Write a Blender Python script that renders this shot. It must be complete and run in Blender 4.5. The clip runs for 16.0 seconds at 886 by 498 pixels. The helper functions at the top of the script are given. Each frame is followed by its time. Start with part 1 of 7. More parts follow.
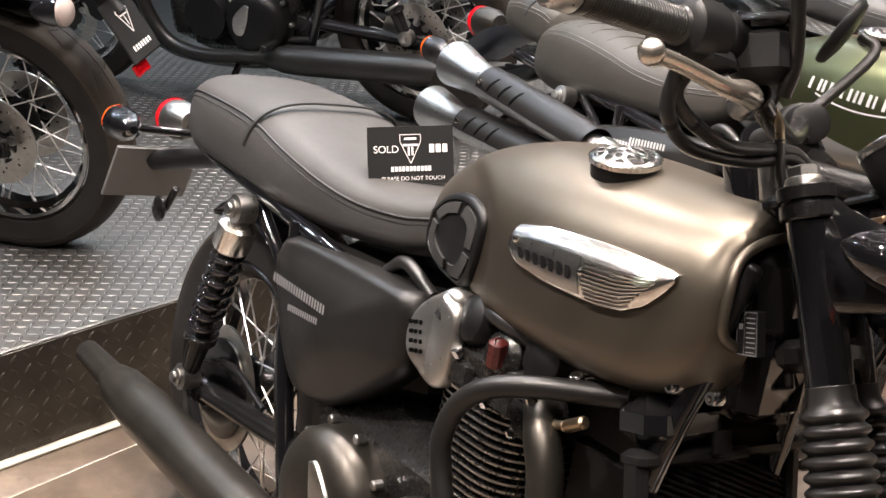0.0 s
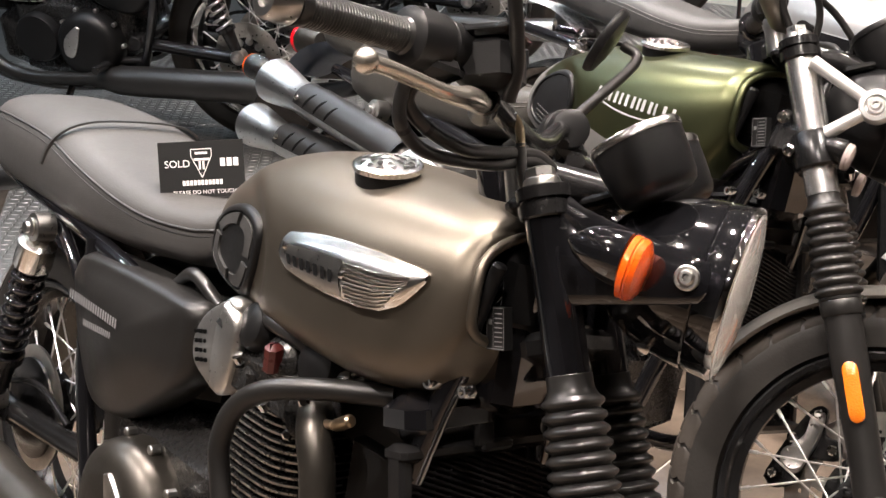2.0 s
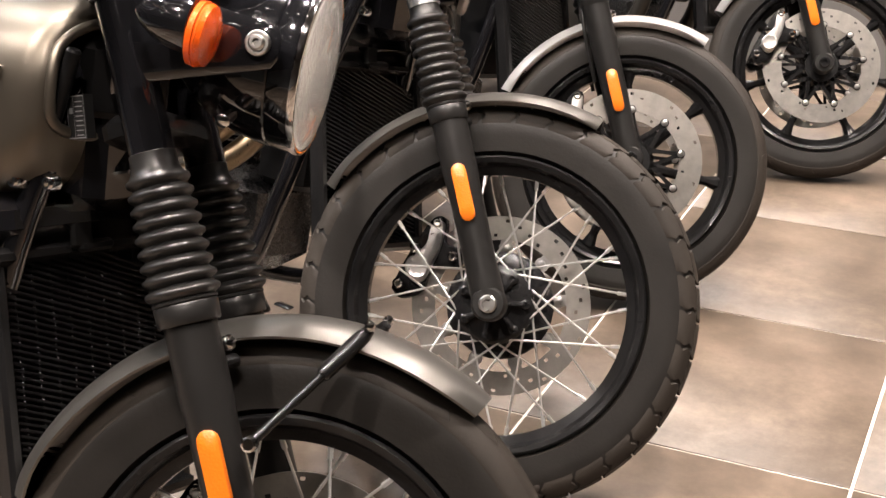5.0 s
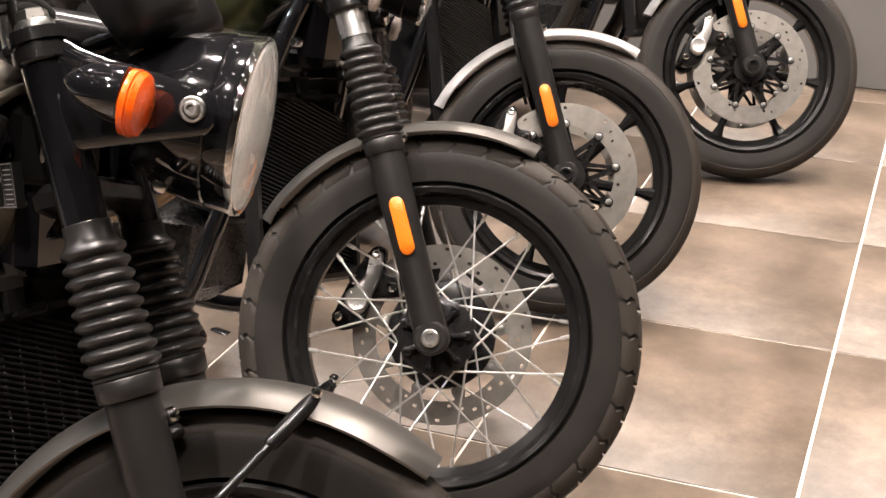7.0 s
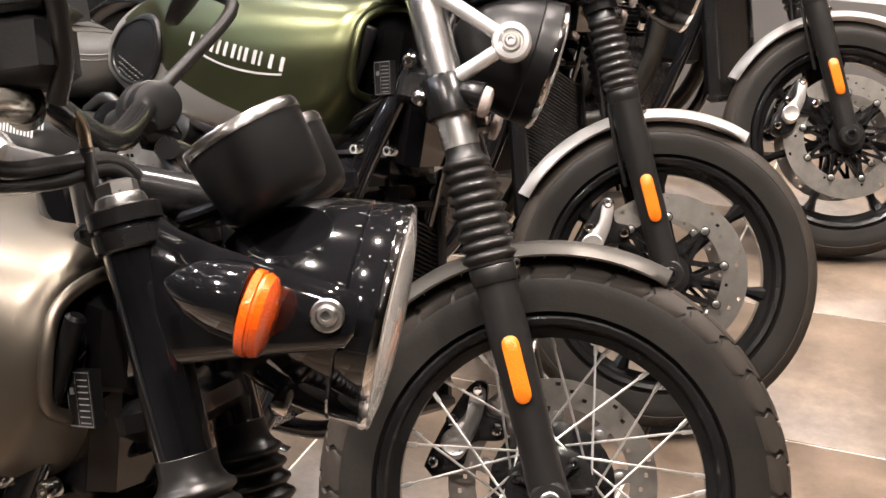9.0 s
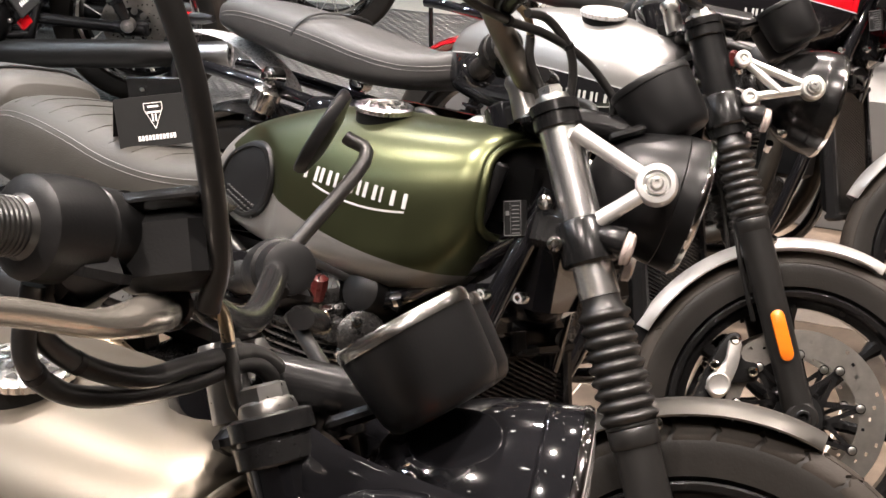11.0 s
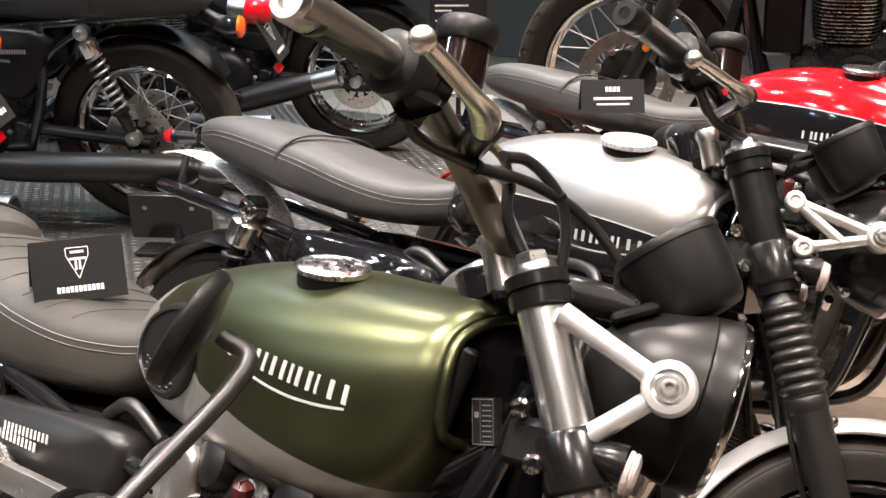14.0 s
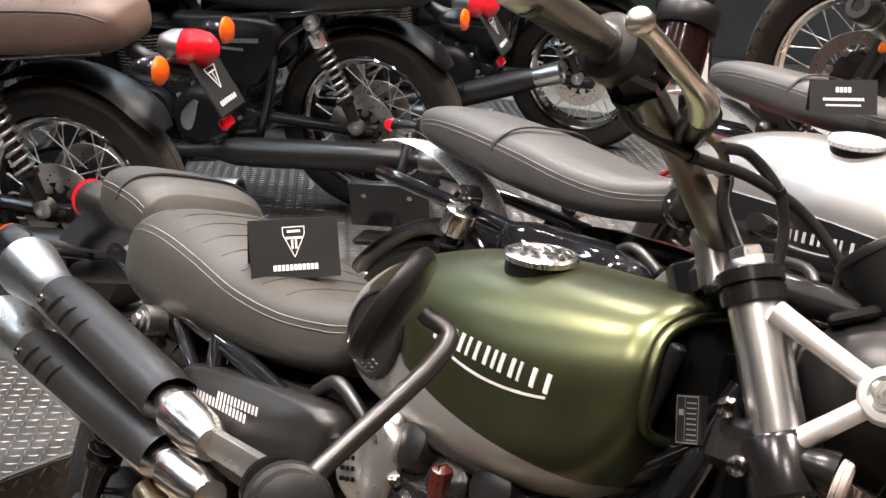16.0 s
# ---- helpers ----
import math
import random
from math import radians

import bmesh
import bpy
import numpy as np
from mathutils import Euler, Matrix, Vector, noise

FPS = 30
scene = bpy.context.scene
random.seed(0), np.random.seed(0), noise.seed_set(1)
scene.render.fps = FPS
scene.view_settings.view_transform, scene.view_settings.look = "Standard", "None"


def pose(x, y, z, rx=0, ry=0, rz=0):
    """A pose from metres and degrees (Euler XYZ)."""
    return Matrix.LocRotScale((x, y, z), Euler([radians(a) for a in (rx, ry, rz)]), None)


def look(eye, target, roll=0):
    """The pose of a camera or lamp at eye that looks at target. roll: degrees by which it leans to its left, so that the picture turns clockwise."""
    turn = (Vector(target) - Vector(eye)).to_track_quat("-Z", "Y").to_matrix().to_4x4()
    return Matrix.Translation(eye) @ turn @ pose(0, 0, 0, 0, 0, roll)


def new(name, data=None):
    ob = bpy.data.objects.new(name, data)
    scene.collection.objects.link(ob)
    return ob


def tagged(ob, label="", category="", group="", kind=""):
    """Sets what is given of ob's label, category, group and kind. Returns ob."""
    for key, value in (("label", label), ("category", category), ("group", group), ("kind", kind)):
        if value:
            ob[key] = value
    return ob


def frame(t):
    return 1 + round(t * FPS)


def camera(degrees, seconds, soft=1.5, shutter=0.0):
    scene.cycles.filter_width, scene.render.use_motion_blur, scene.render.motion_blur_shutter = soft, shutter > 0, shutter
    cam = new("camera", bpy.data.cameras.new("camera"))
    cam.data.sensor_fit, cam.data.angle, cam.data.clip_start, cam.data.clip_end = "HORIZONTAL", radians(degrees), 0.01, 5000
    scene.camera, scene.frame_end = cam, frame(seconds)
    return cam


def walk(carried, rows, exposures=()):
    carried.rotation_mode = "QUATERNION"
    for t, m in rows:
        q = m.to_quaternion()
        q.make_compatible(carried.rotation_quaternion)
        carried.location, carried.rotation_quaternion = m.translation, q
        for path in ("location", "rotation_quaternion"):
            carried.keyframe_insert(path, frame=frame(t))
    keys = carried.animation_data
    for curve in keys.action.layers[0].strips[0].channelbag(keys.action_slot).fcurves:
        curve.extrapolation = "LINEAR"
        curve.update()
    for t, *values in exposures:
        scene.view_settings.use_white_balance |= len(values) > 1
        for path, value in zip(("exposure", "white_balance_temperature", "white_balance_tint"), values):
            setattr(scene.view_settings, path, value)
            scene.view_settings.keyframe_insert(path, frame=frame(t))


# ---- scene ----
# ---------------------------------------------------------------- camera
LENS = 36.46
PATH = [
    (0, (1.8970, -1.1154, 1.4154), (0.5092, 0.1459, 0.7204), -0.54),
    (0.5, (1.9446, -1.0963, 1.4094), (0.5594, 0.1780, 0.7331), -0.42),
    (1, (1.9813, -1.0833, 1.4124), (0.6122, 0.2102, 0.7399), -0.36),
    (1.5, (2.0122, -1.0735, 1.4201), (0.6805, 0.2591, 0.7488), -0.41),
    (2, (2.0341, -1.0594, 1.4174), (0.7650, 0.3339, 0.7480), -0.37),
    (2.5, (2.0603, -1.0480, 1.4047), (0.8642, 0.4093, 0.7372), -0.23),
    (3, (2.0887, -1.0445, 1.3839), (0.9693, 0.4733, 0.7182), -0.18),
    (3.5, (2.1016, -1.0563, 1.3588), (1.0501, 0.5096, 0.6936), -0.13),
    (4, (2.1194, -1.0665, 1.3059), (1.1226, 0.5334, 0.6375), 0.04),
    (4.5, (2.1423, -1.0669, 1.2795), (1.2148, 0.5552, 0.5665), 0.21),
    (5, (2.1646, -1.0512, 1.2774), (1.2959, 0.5714, 0.4947), 0.31),
    (5.2, (2.1693, -1.0413, 1.2819), (1.3220, 0.5860, 0.4855), 0.27),
    (7.3, (2.0978, -0.9914, 1.3549), (1.3311, 0.6674, 0.5422), -0.07),
    (7.5, (2.0616, -0.9611, 1.3592), (1.2959, 0.6975, 0.5452), -0.03),
    (8, (1.9550, -0.8941, 1.3753), (1.1864, 0.7631, 0.5611), 0.04),
    (8.5, (1.8666, -0.8336, 1.3914), (1.0955, 0.8218, 0.5758), 0.13),
    (9, (1.8330, -0.7536, 1.3904), (1.0538, 0.9079, 0.5953), 0.01),
    (9.5, (1.7721, -0.7236, 1.3761), (0.9365, 0.9307, 0.6244), 0.07),
    (9.7, (1.7419, -0.7136, 1.3739), (0.8851, 0.9326, 0.6281), 0.28),
    (11.8, (1.6786, -0.5227, 1.4548), (0.7788, 1.1519, 0.8335), -0.25),
    (12, (1.7064, -0.4762, 1.4562), (0.8017, 1.2027, 0.8538), -0.31),
    (12.5, (1.7153, -0.3847, 1.4442), (0.8036, 1.3033, 0.8790), -0.23),
    (13, (1.6480, -0.2834, 1.4210), (0.7265, 1.4046, 0.8717), -0.15),
    (13.5, (1.5974, -0.2141, 1.4027), (0.6607, 1.4673, 0.8590), -0.19),
    (14, (1.5813, -0.2115, 1.3882), (0.5906, 1.4395, 0.8473), -0.14),
    (14.5, (1.5818, -0.2004, 1.3834), (0.4896, 1.3854, 0.8426), -0.19),
    (15, (1.5831, -0.1882, 1.3776), (0.4228, 1.3486, 0.8374), -0.22),
    (15.5, (1.5791, -0.1908, 1.3702), (0.3694, 1.3074, 0.8296), -0.19),
    (16, (1.5814, -0.1977, 1.3715), (0.3304, 1.2662, 0.8312), -0.18),
]

cam = camera(LENS, 16.0, soft=1.5)
walk(cam, [(t, look(eye, target, roll)) for t, eye, target, roll in PATH])

# ---------------------------------------------------------------- world and lights
world = bpy.data.worlds.new("showroom_air")
scene.world = world
world.use_nodes = True
world.node_tree.nodes["Background"].inputs[0].default_value = (0.9, 0.92, 1.0, 1)
world.node_tree.nodes["Background"].inputs[1].default_value = 0.004
scene.view_settings.exposure = 0.0
CEILING_Z = 3.3
SPOT_POWER = 51.5


def ceiling_lamp(x, y, power, size, colour=(1.0, 0.885, 0.835), spread=108, z=CEILING_Z - 0.06):
    data = bpy.data.lights.new("downlight_lamp", "AREA")
    data.shape, data.size, data.energy, data.color = "DISK", size, power, colour
    data.spread = radians(spread)
    ob = new("downlight_lamp", data)
    ob.location = (x, y, z)
    return ob


# ---------------------------------------------------------------- mesh tools
def catmull(rows, per):
    """Rows of numbers, smoothly resampled with per steps between neighbours."""
    p = np.array(rows, float)
    p = np.vstack([2 * p[0] - p[1], p, 2 * p[-1] - p[-2]])
    out = []
    for i in range(1, len(p) - 2):
        for k in range(per):
            u = k / per
            out.append(0.5 * (2 * p[i] + (p[i + 1] - p[i - 1]) * u + (2 * p[i - 1] - 5 * p[i] + 4 * p[i + 1] - p[i + 2]) * u**2
                              + (3 * p[i] - p[i - 1] - 3 * p[i + 1] + p[i + 2]) * u**3))
    out.append(p[-2])
    return np.array(out)


def basis(way):
    w = Vector(way).normalized()
    a = Vector((0, 0, 1)) if abs(w.z) < 0.9 else Vector((1, 0, 0))
    u = w.cross(a).normalized()
    return np.array(u), np.array(w.cross(u)), np.array(w)


class Geo:
    """Collects vertices and faces of one part."""

    def __init__(self):
        self.v, self.f, self.n = [], [], 0

    def add(self, verts, faces):
        verts = np.asarray(verts, float).reshape(-1, 3)
        self.v.append(verts)
        self.f += [tuple(i + self.n for i in f) for f in faces]
        self.n += len(verts)
        return self

    def rings(self, rings, closed=True, caps=(True, True), loop=False):
        n, m = len(rings), len(rings[0])
        faces = []
        for i in range(n if loop else n - 1):
            j = (i + 1) % n
            for k in range(m if closed else m - 1):
                l = (k + 1) % m
                faces.append((i * m + k, i * m + l, j * m + l, j * m + k))
        if caps[0] and not loop:
            faces.append(tuple(reversed(range(m))))
        if caps[1] and not loop:
            faces.append(tuple((n - 1) * m + k for k in range(m)))
        return self.add(np.concatenate(rings), faces)

    def lathe(self, centre, way, profile, n=24, loop=False, caps=(True, True), arc=None):
        """profile: rows of (distance along way, radius)."""
        u, v, w = basis(way)
        c = np.array(centre, float)
        a = np.linspace(0, 2 * np.pi, n, endpoint=False)
        ring = np.cos(a)[:, None] * u + np.sin(a)[:, None] * v
        return self.rings([c + s * w + max(r, 1e-4) * ring for s, r in profile], loop=loop, caps=caps)

    def cyl(self, a, b, r0, r1=None, n=12):
        a, b = np.array(a, float), np.array(b, float)
        d = np.linalg.norm(b - a)
        return self.lathe(a, b - a, [(0, r0), (d, r0 if r1 is None else r1)], n)

    def rod(self, a, b, r, ch=0.003, n=14):
        """A cylinder with rounded-off rims."""
        a, b = np.array(a, float), np.array(b, float)
        d = np.linalg.norm(b - a)
        return self.lathe(a, b - a, [(0, r - ch), (ch, r), (d - ch, r), (d, r - ch)], n)

    def ball(self, c, r, n=12):
        p = [(-r * math.cos(k * math.pi / 8), r * math.sin(k * math.pi / 8)) for k in range(9)]
        return self.lathe(c, (0, 0, 1), p, n)

    def tube(self, path, r, n=10, per=6, caps=(True, True)):
        """path rows: x, y, z or x, y, z, radius."""
        p, n = np.array(path, float), max(n, 10)
        if p.shape[1] == 3:
            p = np.hstack([p, np.full((len(p), 1), r)])
        p = catmull(p, per) if len(p) > 2 else p
        d = np.gradient(p[:, :3], axis=0)
        d /= np.linalg.norm(d, axis=1)[:, None] + 1e-9
        u = basis(d[0])[0]
        rings, a = [], np.linspace(0, 2 * np.pi, n, endpoint=False)
        for q, w in zip(p, d):
            u = u - w * (u @ w)
            u /= np.linalg.norm(u)
            v = np.cross(w, u)
            rings.append(q[:3] + q[3] * (np.cos(a)[:, None] * u + np.sin(a)[:, None] * v))
        return self.rings(rings, caps=caps)

    def box(self, c, size, ch=0.004, rot=None):
        """A box with chamfered edges."""
        h = np.array(size, float) / 2
        ch = min(ch, h.min() * 0.9)
        rings = []
        for z, s in ((-h[2], ch), (-h[2] + ch, 0), (h[2] - ch, 0), (h[2], ch)):
            x, y = h[0] - s, h[1] - s
            k = ch * 0.9
            rings.append(np.array([(x - k, -y, z), (x, -y + k, z), (x, y - k, z), (x - k, y, z), (-x + k, y, z), (-x, y - k, z), (-x, -y + k, z), (-x + k, -y, z)]))
        if rot is not None:
            m = np.array(Euler([radians(a) for a in rot]).to_matrix())
            rings = [r @ m.T for r in rings]
        return self.rings([r + np.array(c) for r in rings])

    def slab(self, poly, y0, y1, dome=0.0, inset=0.012, steps=4):
        """An outline in x, z from y0 (back) to y1 (face), its face rounded over and domed."""
        p = catmull(list(poly) + [poly[0]], 4)[:-1]
        mid = p.mean(0)
        size = np.abs(p - mid).max()
        sgn = 1 if y1 > y0 else -1
        levels = [(1.0, y0), (1.0, y1 - sgn * inset)]
        for k in range(1, steps + 1):
            a = k / steps * math.pi / 2
            levels.append((1 - (1 - math.cos(a)) * inset / size, y1 - sgn * inset * (1 - math.sin(a))))
        for s in (0.85, 0.6, 0.3, 0.05):
            levels.append((s * (1 - inset / size), y1 + sgn * dome * (1 - s * s)))
        rings = [np.stack([mid[0] + (p[:, 0] - mid[0]) * s, np.full(len(p), y), mid[1] + (p[:, 1] - mid[1]) * s], 1) for s, y in levels]
        if sgn > 0:
            rings = [r[::-1] for r in rings]
        return self.rings(rings)

    def grid(self, fn, us, vs):
        pts = np.array([[fn(u, v) for v in vs] for u in us])
        n, m = pts.shape[:2]
        return self.add(pts.reshape(-1, 3), [(i * m + j, (i + 1) * m + j, (i + 1) * m + j + 1, i * m + j + 1) for i in range(n - 1) for j in range(m - 1)])

    def mirror(self):
        """Adds the other side's copy (y to -y)."""
        v = np.concatenate(self.v) * (1, -1, 1)
        return self.add(v, [tuple(reversed(f)) for f in list(self.f)])

    def mesh(self, name, material, sharp=40):
        me = bpy.data.meshes.new(name)
        me.from_pydata(np.concatenate(self.v).tolist(), [], self.f)
        for m in material if isinstance(material, (list, tuple)) else [material]:
            me.materials.append(m)
        me.polygons.foreach_set("use_smooth", [True] * len(me.polygons))
        me.set_sharp_from_angle(angle=radians(sharp))
        me.update()
        return me


def thing(name, label, category, m, group="", kind=""):
    ob = new(name)
    ob.empty_display_size = 0.1
    ob.matrix_basis = m
    return tagged(ob, label, category, group, kind)


def part(name, geo, material, parent, label="", m=None, sharp=40):
    me = geo if isinstance(geo, bpy.types.Mesh) else geo.mesh(name, material, sharp)
    ob = new(name, me)
    ob.parent = parent
    if m is not None:
        ob.matrix_basis = m
    return tagged(ob, label)


def solo(name, geo, material, label, category="", m=None, group="", kind="", sharp=40):
    ob = new(name, geo.mesh(name, material, sharp))
    if m is not None:
        ob.matrix_basis = m
    return tagged(ob, label, category, group, kind)


# ---------------------------------------------------------------- materials
def nodes_of(name):
    mat = bpy.data.materials.new(name)
    mat.use_nodes = True
    nt = mat.node_tree
    return mat, nt, nt.nodes["Principled BSDF"]


def link(nt, a, b):
    nt.links.new(a, b)


def noise_tex(nt, scale, detail=4, rough=0.55, space="Object"):
    co = nt.nodes.new("ShaderNodeTexCoord")
    n = nt.nodes.new("ShaderNodeTexNoise")
    n.inputs["Scale"].default_value, n.inputs["Detail"].default_value, n.inputs["Roughness"].default_value = scale, detail, rough
    link(nt, co.outputs[space], n.inputs["Vector"])
    return n


def ramp(nt, src, stops):
    r = nt.nodes.new("ShaderNodeValToRGB")
    while len(r.color_ramp.elements) < len(stops):
        r.color_ramp.elements.new(0.5)
    for e, (pos, col) in zip(r.color_ramp.elements, stops):
        e.position, e.color = pos, (*col, 1) if len(col) == 3 else col
    link(nt, src, r.inputs["Fac"])
    return r


def surface(name, colour, rough=0.5, metal=0.0, vary=0.15, scale=6.0, grain=0.0, grain_scale=300.0, rough_vary=0.08, coat=0.0, coat_rough=0.05, space="Object", spec=0.5):
    """A worn plain surface: colour and gloss vary at a large scale, fine grain gives relief."""
    mat, nt, b = nodes_of(name)
    n = noise_tex(nt, scale, 5, 0.6, space)
    lo, hi = [max(0, c * (1 - vary)) for c in colour], [min(1, c * (1 + vary)) for c in colour]
    r = ramp(nt, n.outputs["Fac"], [(0.3, lo), (0.7, hi)])
    link(nt, r.outputs["Color"], b.inputs["Base Color"])
    fine = noise_tex(nt, scale * 9, 3, 0.6, space)
    mr = nt.nodes.new("ShaderNodeMapRange")
    mr.inputs["To Min"].default_value, mr.inputs["To Max"].default_value = max(0.02, rough - rough_vary), min(1, rough + rough_vary)
    link(nt, fine.outputs["Fac"], mr.inputs["Value"])
    link(nt, mr.outputs["Result"], b.inputs["Roughness"])
    b.inputs["Metallic"].default_value = metal
    b.inputs["Specular IOR Level"].default_value = spec
    b.inputs["Coat Weight"].default_value, b.inputs["Coat Roughness"].default_value = coat, coat_rough
    if grain:
        g = noise_tex(nt, grain_scale, 3, 0.6, space)
        bump = nt.nodes.new("ShaderNodeBump")
        bump.inputs["Strength"].default_value, bump.inputs["Distance"].default_value = grain, 0.001
        link(nt, g.outputs["Fac"], bump.inputs["Height"])
        link(nt, bump.outputs["Normal"], b.inputs["Normal"])
    return mat


def glow(name, colour, strength):
    mat, nt, b = nodes_of(name)
    b.inputs["Base Color"].default_value = (*colour, 1)
    b.inputs["Emission Color"].default_value, b.inputs["Emission Strength"].default_value = (*colour, 1), strength
    return mat


def lens_mat(name, colour, rough=0.12, through_light=0.1, facets=0.5):
    mat, nt, b = nodes_of(name)
    b.inputs["Base Color"].default_value = (*colour, 1)
    b.inputs["Roughness"].default_value = rough
    b.inputs["Transmission Weight"].default_value = through_light
    b.inputs["IOR"].default_value = 1.5
    b.inputs["Coat Weight"].default_value = 0.6
    w = nt.nodes.new("ShaderNodeTexVoronoi")
    w.inputs["Scale"].default_value = 330
    co = nt.nodes.new("ShaderNodeTexCoord")
    link(nt, co.outputs["Object"], w.inputs["Vector"])
    bump = nt.nodes.new("ShaderNodeBump")
    bump.inputs["Strength"].default_value, bump.inputs["Distance"].default_value = facets, 0.0014
    link(nt, w.outputs["Distance"], bump.inputs["Height"])
    link(nt, bump.outputs["Normal"], b.inputs["Normal"])
    return mat


def facet_mat(name, colour):
    """Mirror finish pressed into small facets."""
    mat, nt, b = nodes_of(name)
    b.inputs["Base Color"].default_value = (*colour, 1)
    b.inputs["Metallic"].default_value, b.inputs["Roughness"].default_value = 1.0, 0.14
    cells = nt.nodes.new("ShaderNodeTexVoronoi")
    cells.inputs["Scale"].default_value = 75
    co = nt.nodes.new("ShaderNodeTexCoord")
    link(nt, co.outputs["Object"], cells.inputs["Vector"])
    bump = nt.nodes.new("ShaderNodeBump")
    bump.inputs["Strength"].default_value, bump.inputs["Distance"].default_value = 0.8, 0.004
    link(nt, cells.outputs["Distance"], bump.inputs["Height"])
    link(nt, bump.outputs["Normal"], b.inputs["Normal"])
    return mat


def two_tone(name, upper, lower, a, b_, curve, rough, metal, edge=None, coat=0.0, low_rough=None, low_metal=None, rear=None):
    """Tank paint: the upper colour above a sweeping line z = a + b x + curve x^2 (bike coordinates), the lower below it."""
    mat, nt, b = nodes_of(name)
    co = nt.nodes.new("ShaderNodeTexCoord")
    sep = nt.nodes.new("ShaderNodeSeparateXYZ")
    link(nt, co.outputs["Object"], sep.inputs[0])

    def m(op, x, y):
        n = nt.nodes.new("ShaderNodeMath")
        n.operation = op
        for k, q in enumerate((x, y)):
            if isinstance(q, (int, float)):
                n.inputs[k].default_value = q
            else:
                link(nt, q, n.inputs[k])
        return n.outputs[0]

    x = sep.outputs["X"]
    line = m("ADD", m("MULTIPLY", m("ADD", m("MULTIPLY", x, curve), b_), x), a)
    over = m("SUBTRACT", sep.outputs["Z"], line)
    mask = m("GREATER_THAN", over, 0.0)
    if rear:
        back = m("SUBTRACT", x, m("ADD", m("MULTIPLY", m("SUBTRACT", sep.outputs["Z"], rear[1]), rear[2]), rear[0]))
        mask = m("MULTIPLY", mask, m("GREATER_THAN", back, 0.0))
    n = noise_tex(nt, 5, 4)
    up = ramp(nt, n.outputs["Fac"], [(0.3, [c * 0.92 for c in upper]), (0.7, [c * 1.08 for c in upper])])
    mix = nt.nodes.new("ShaderNodeMix")
    mix.data_type = "RGBA"
    link(nt, mask, mix.inputs[0])
    mix.inputs[6].default_value = (*lower, 1)
    link(nt, up.outputs["Color"], mix.inputs[7])
    out = mix.outputs[2]
    if edge:
        near = m("LESS_THAN", m("ABSOLUTE", over, 0.0), 0.0013)
        mix2 = nt.nodes.new("ShaderNodeMix")
        mix2.data_type = "RGBA"
        link(nt, near, mix2.inputs[0])
        link(nt, out, mix2.inputs[6])
        mix2.inputs[7].default_value = (*edge, 1)
        out = mix2.outputs[2]
    link(nt, out, b.inputs["Base Color"])
    for sock, hi, lo in (("Roughness", rough, low_rough), ("Metallic", metal, low_metal)):
        if lo is None:
            b.inputs[sock].default_value = hi
        else:
            link(nt, m("ADD", m("MULTIPLY", mask, hi - lo), lo), b.inputs[sock])
    b.inputs["Coat Weight"].default_value, b.inputs["Coat Roughness"].default_value = coat, 0.04
    return mat


def tile_mat():
    mat, nt, b = nodes_of("floor_tile_stone")
    n = noise_tex(nt, 3.4, 10, 0.74, "Object")
    info = nt.nodes.new("ShaderNodeObjectInfo")
    add = nt.nodes.new("ShaderNodeVectorMath")
    add.operation = "ADD"
    co = nt.nodes.new("ShaderNodeNewGeometry")
    link(nt, co.outputs["Position"], add.inputs[0])
    comb = nt.nodes.new("ShaderNodeCombineXYZ")
    mul = nt.nodes.new("ShaderNodeMath")
    mul.operation = "MULTIPLY"
    mul.inputs[1].default_value = 40
    link(nt, info.outputs["Random"], mul.inputs[0])
    link(nt, mul.outputs[0], comb.inputs[0])
    link(nt, comb.outputs[0], add.inputs[1])
    link(nt, add.outputs[0], n.inputs["Vector"])
    r = ramp(nt, n.outputs["Fac"], [(0.35, (0.050, 0.036, 0.0255)), (0.46, (0.080, 0.059, 0.042)), (0.54, (0.111, 0.083, 0.061)), (0.66, (0.170, 0.129, 0.097))])
    link(nt, r.outputs["Color"], b.inputs["Base Color"])
    b.inputs["Roughness"].default_value = 0.42
    g = noise_tex(nt, 60, 4)
    bump = nt.nodes.new("ShaderNodeBump")
    bump.inputs["Strength"].default_value, bump.inputs["Distance"].default_value = 0.15, 0.001
    link(nt, g.outputs["Fac"], bump.inputs["Height"])
    link(nt, bump.outputs["Normal"], b.inputs["Normal"])
    return mat


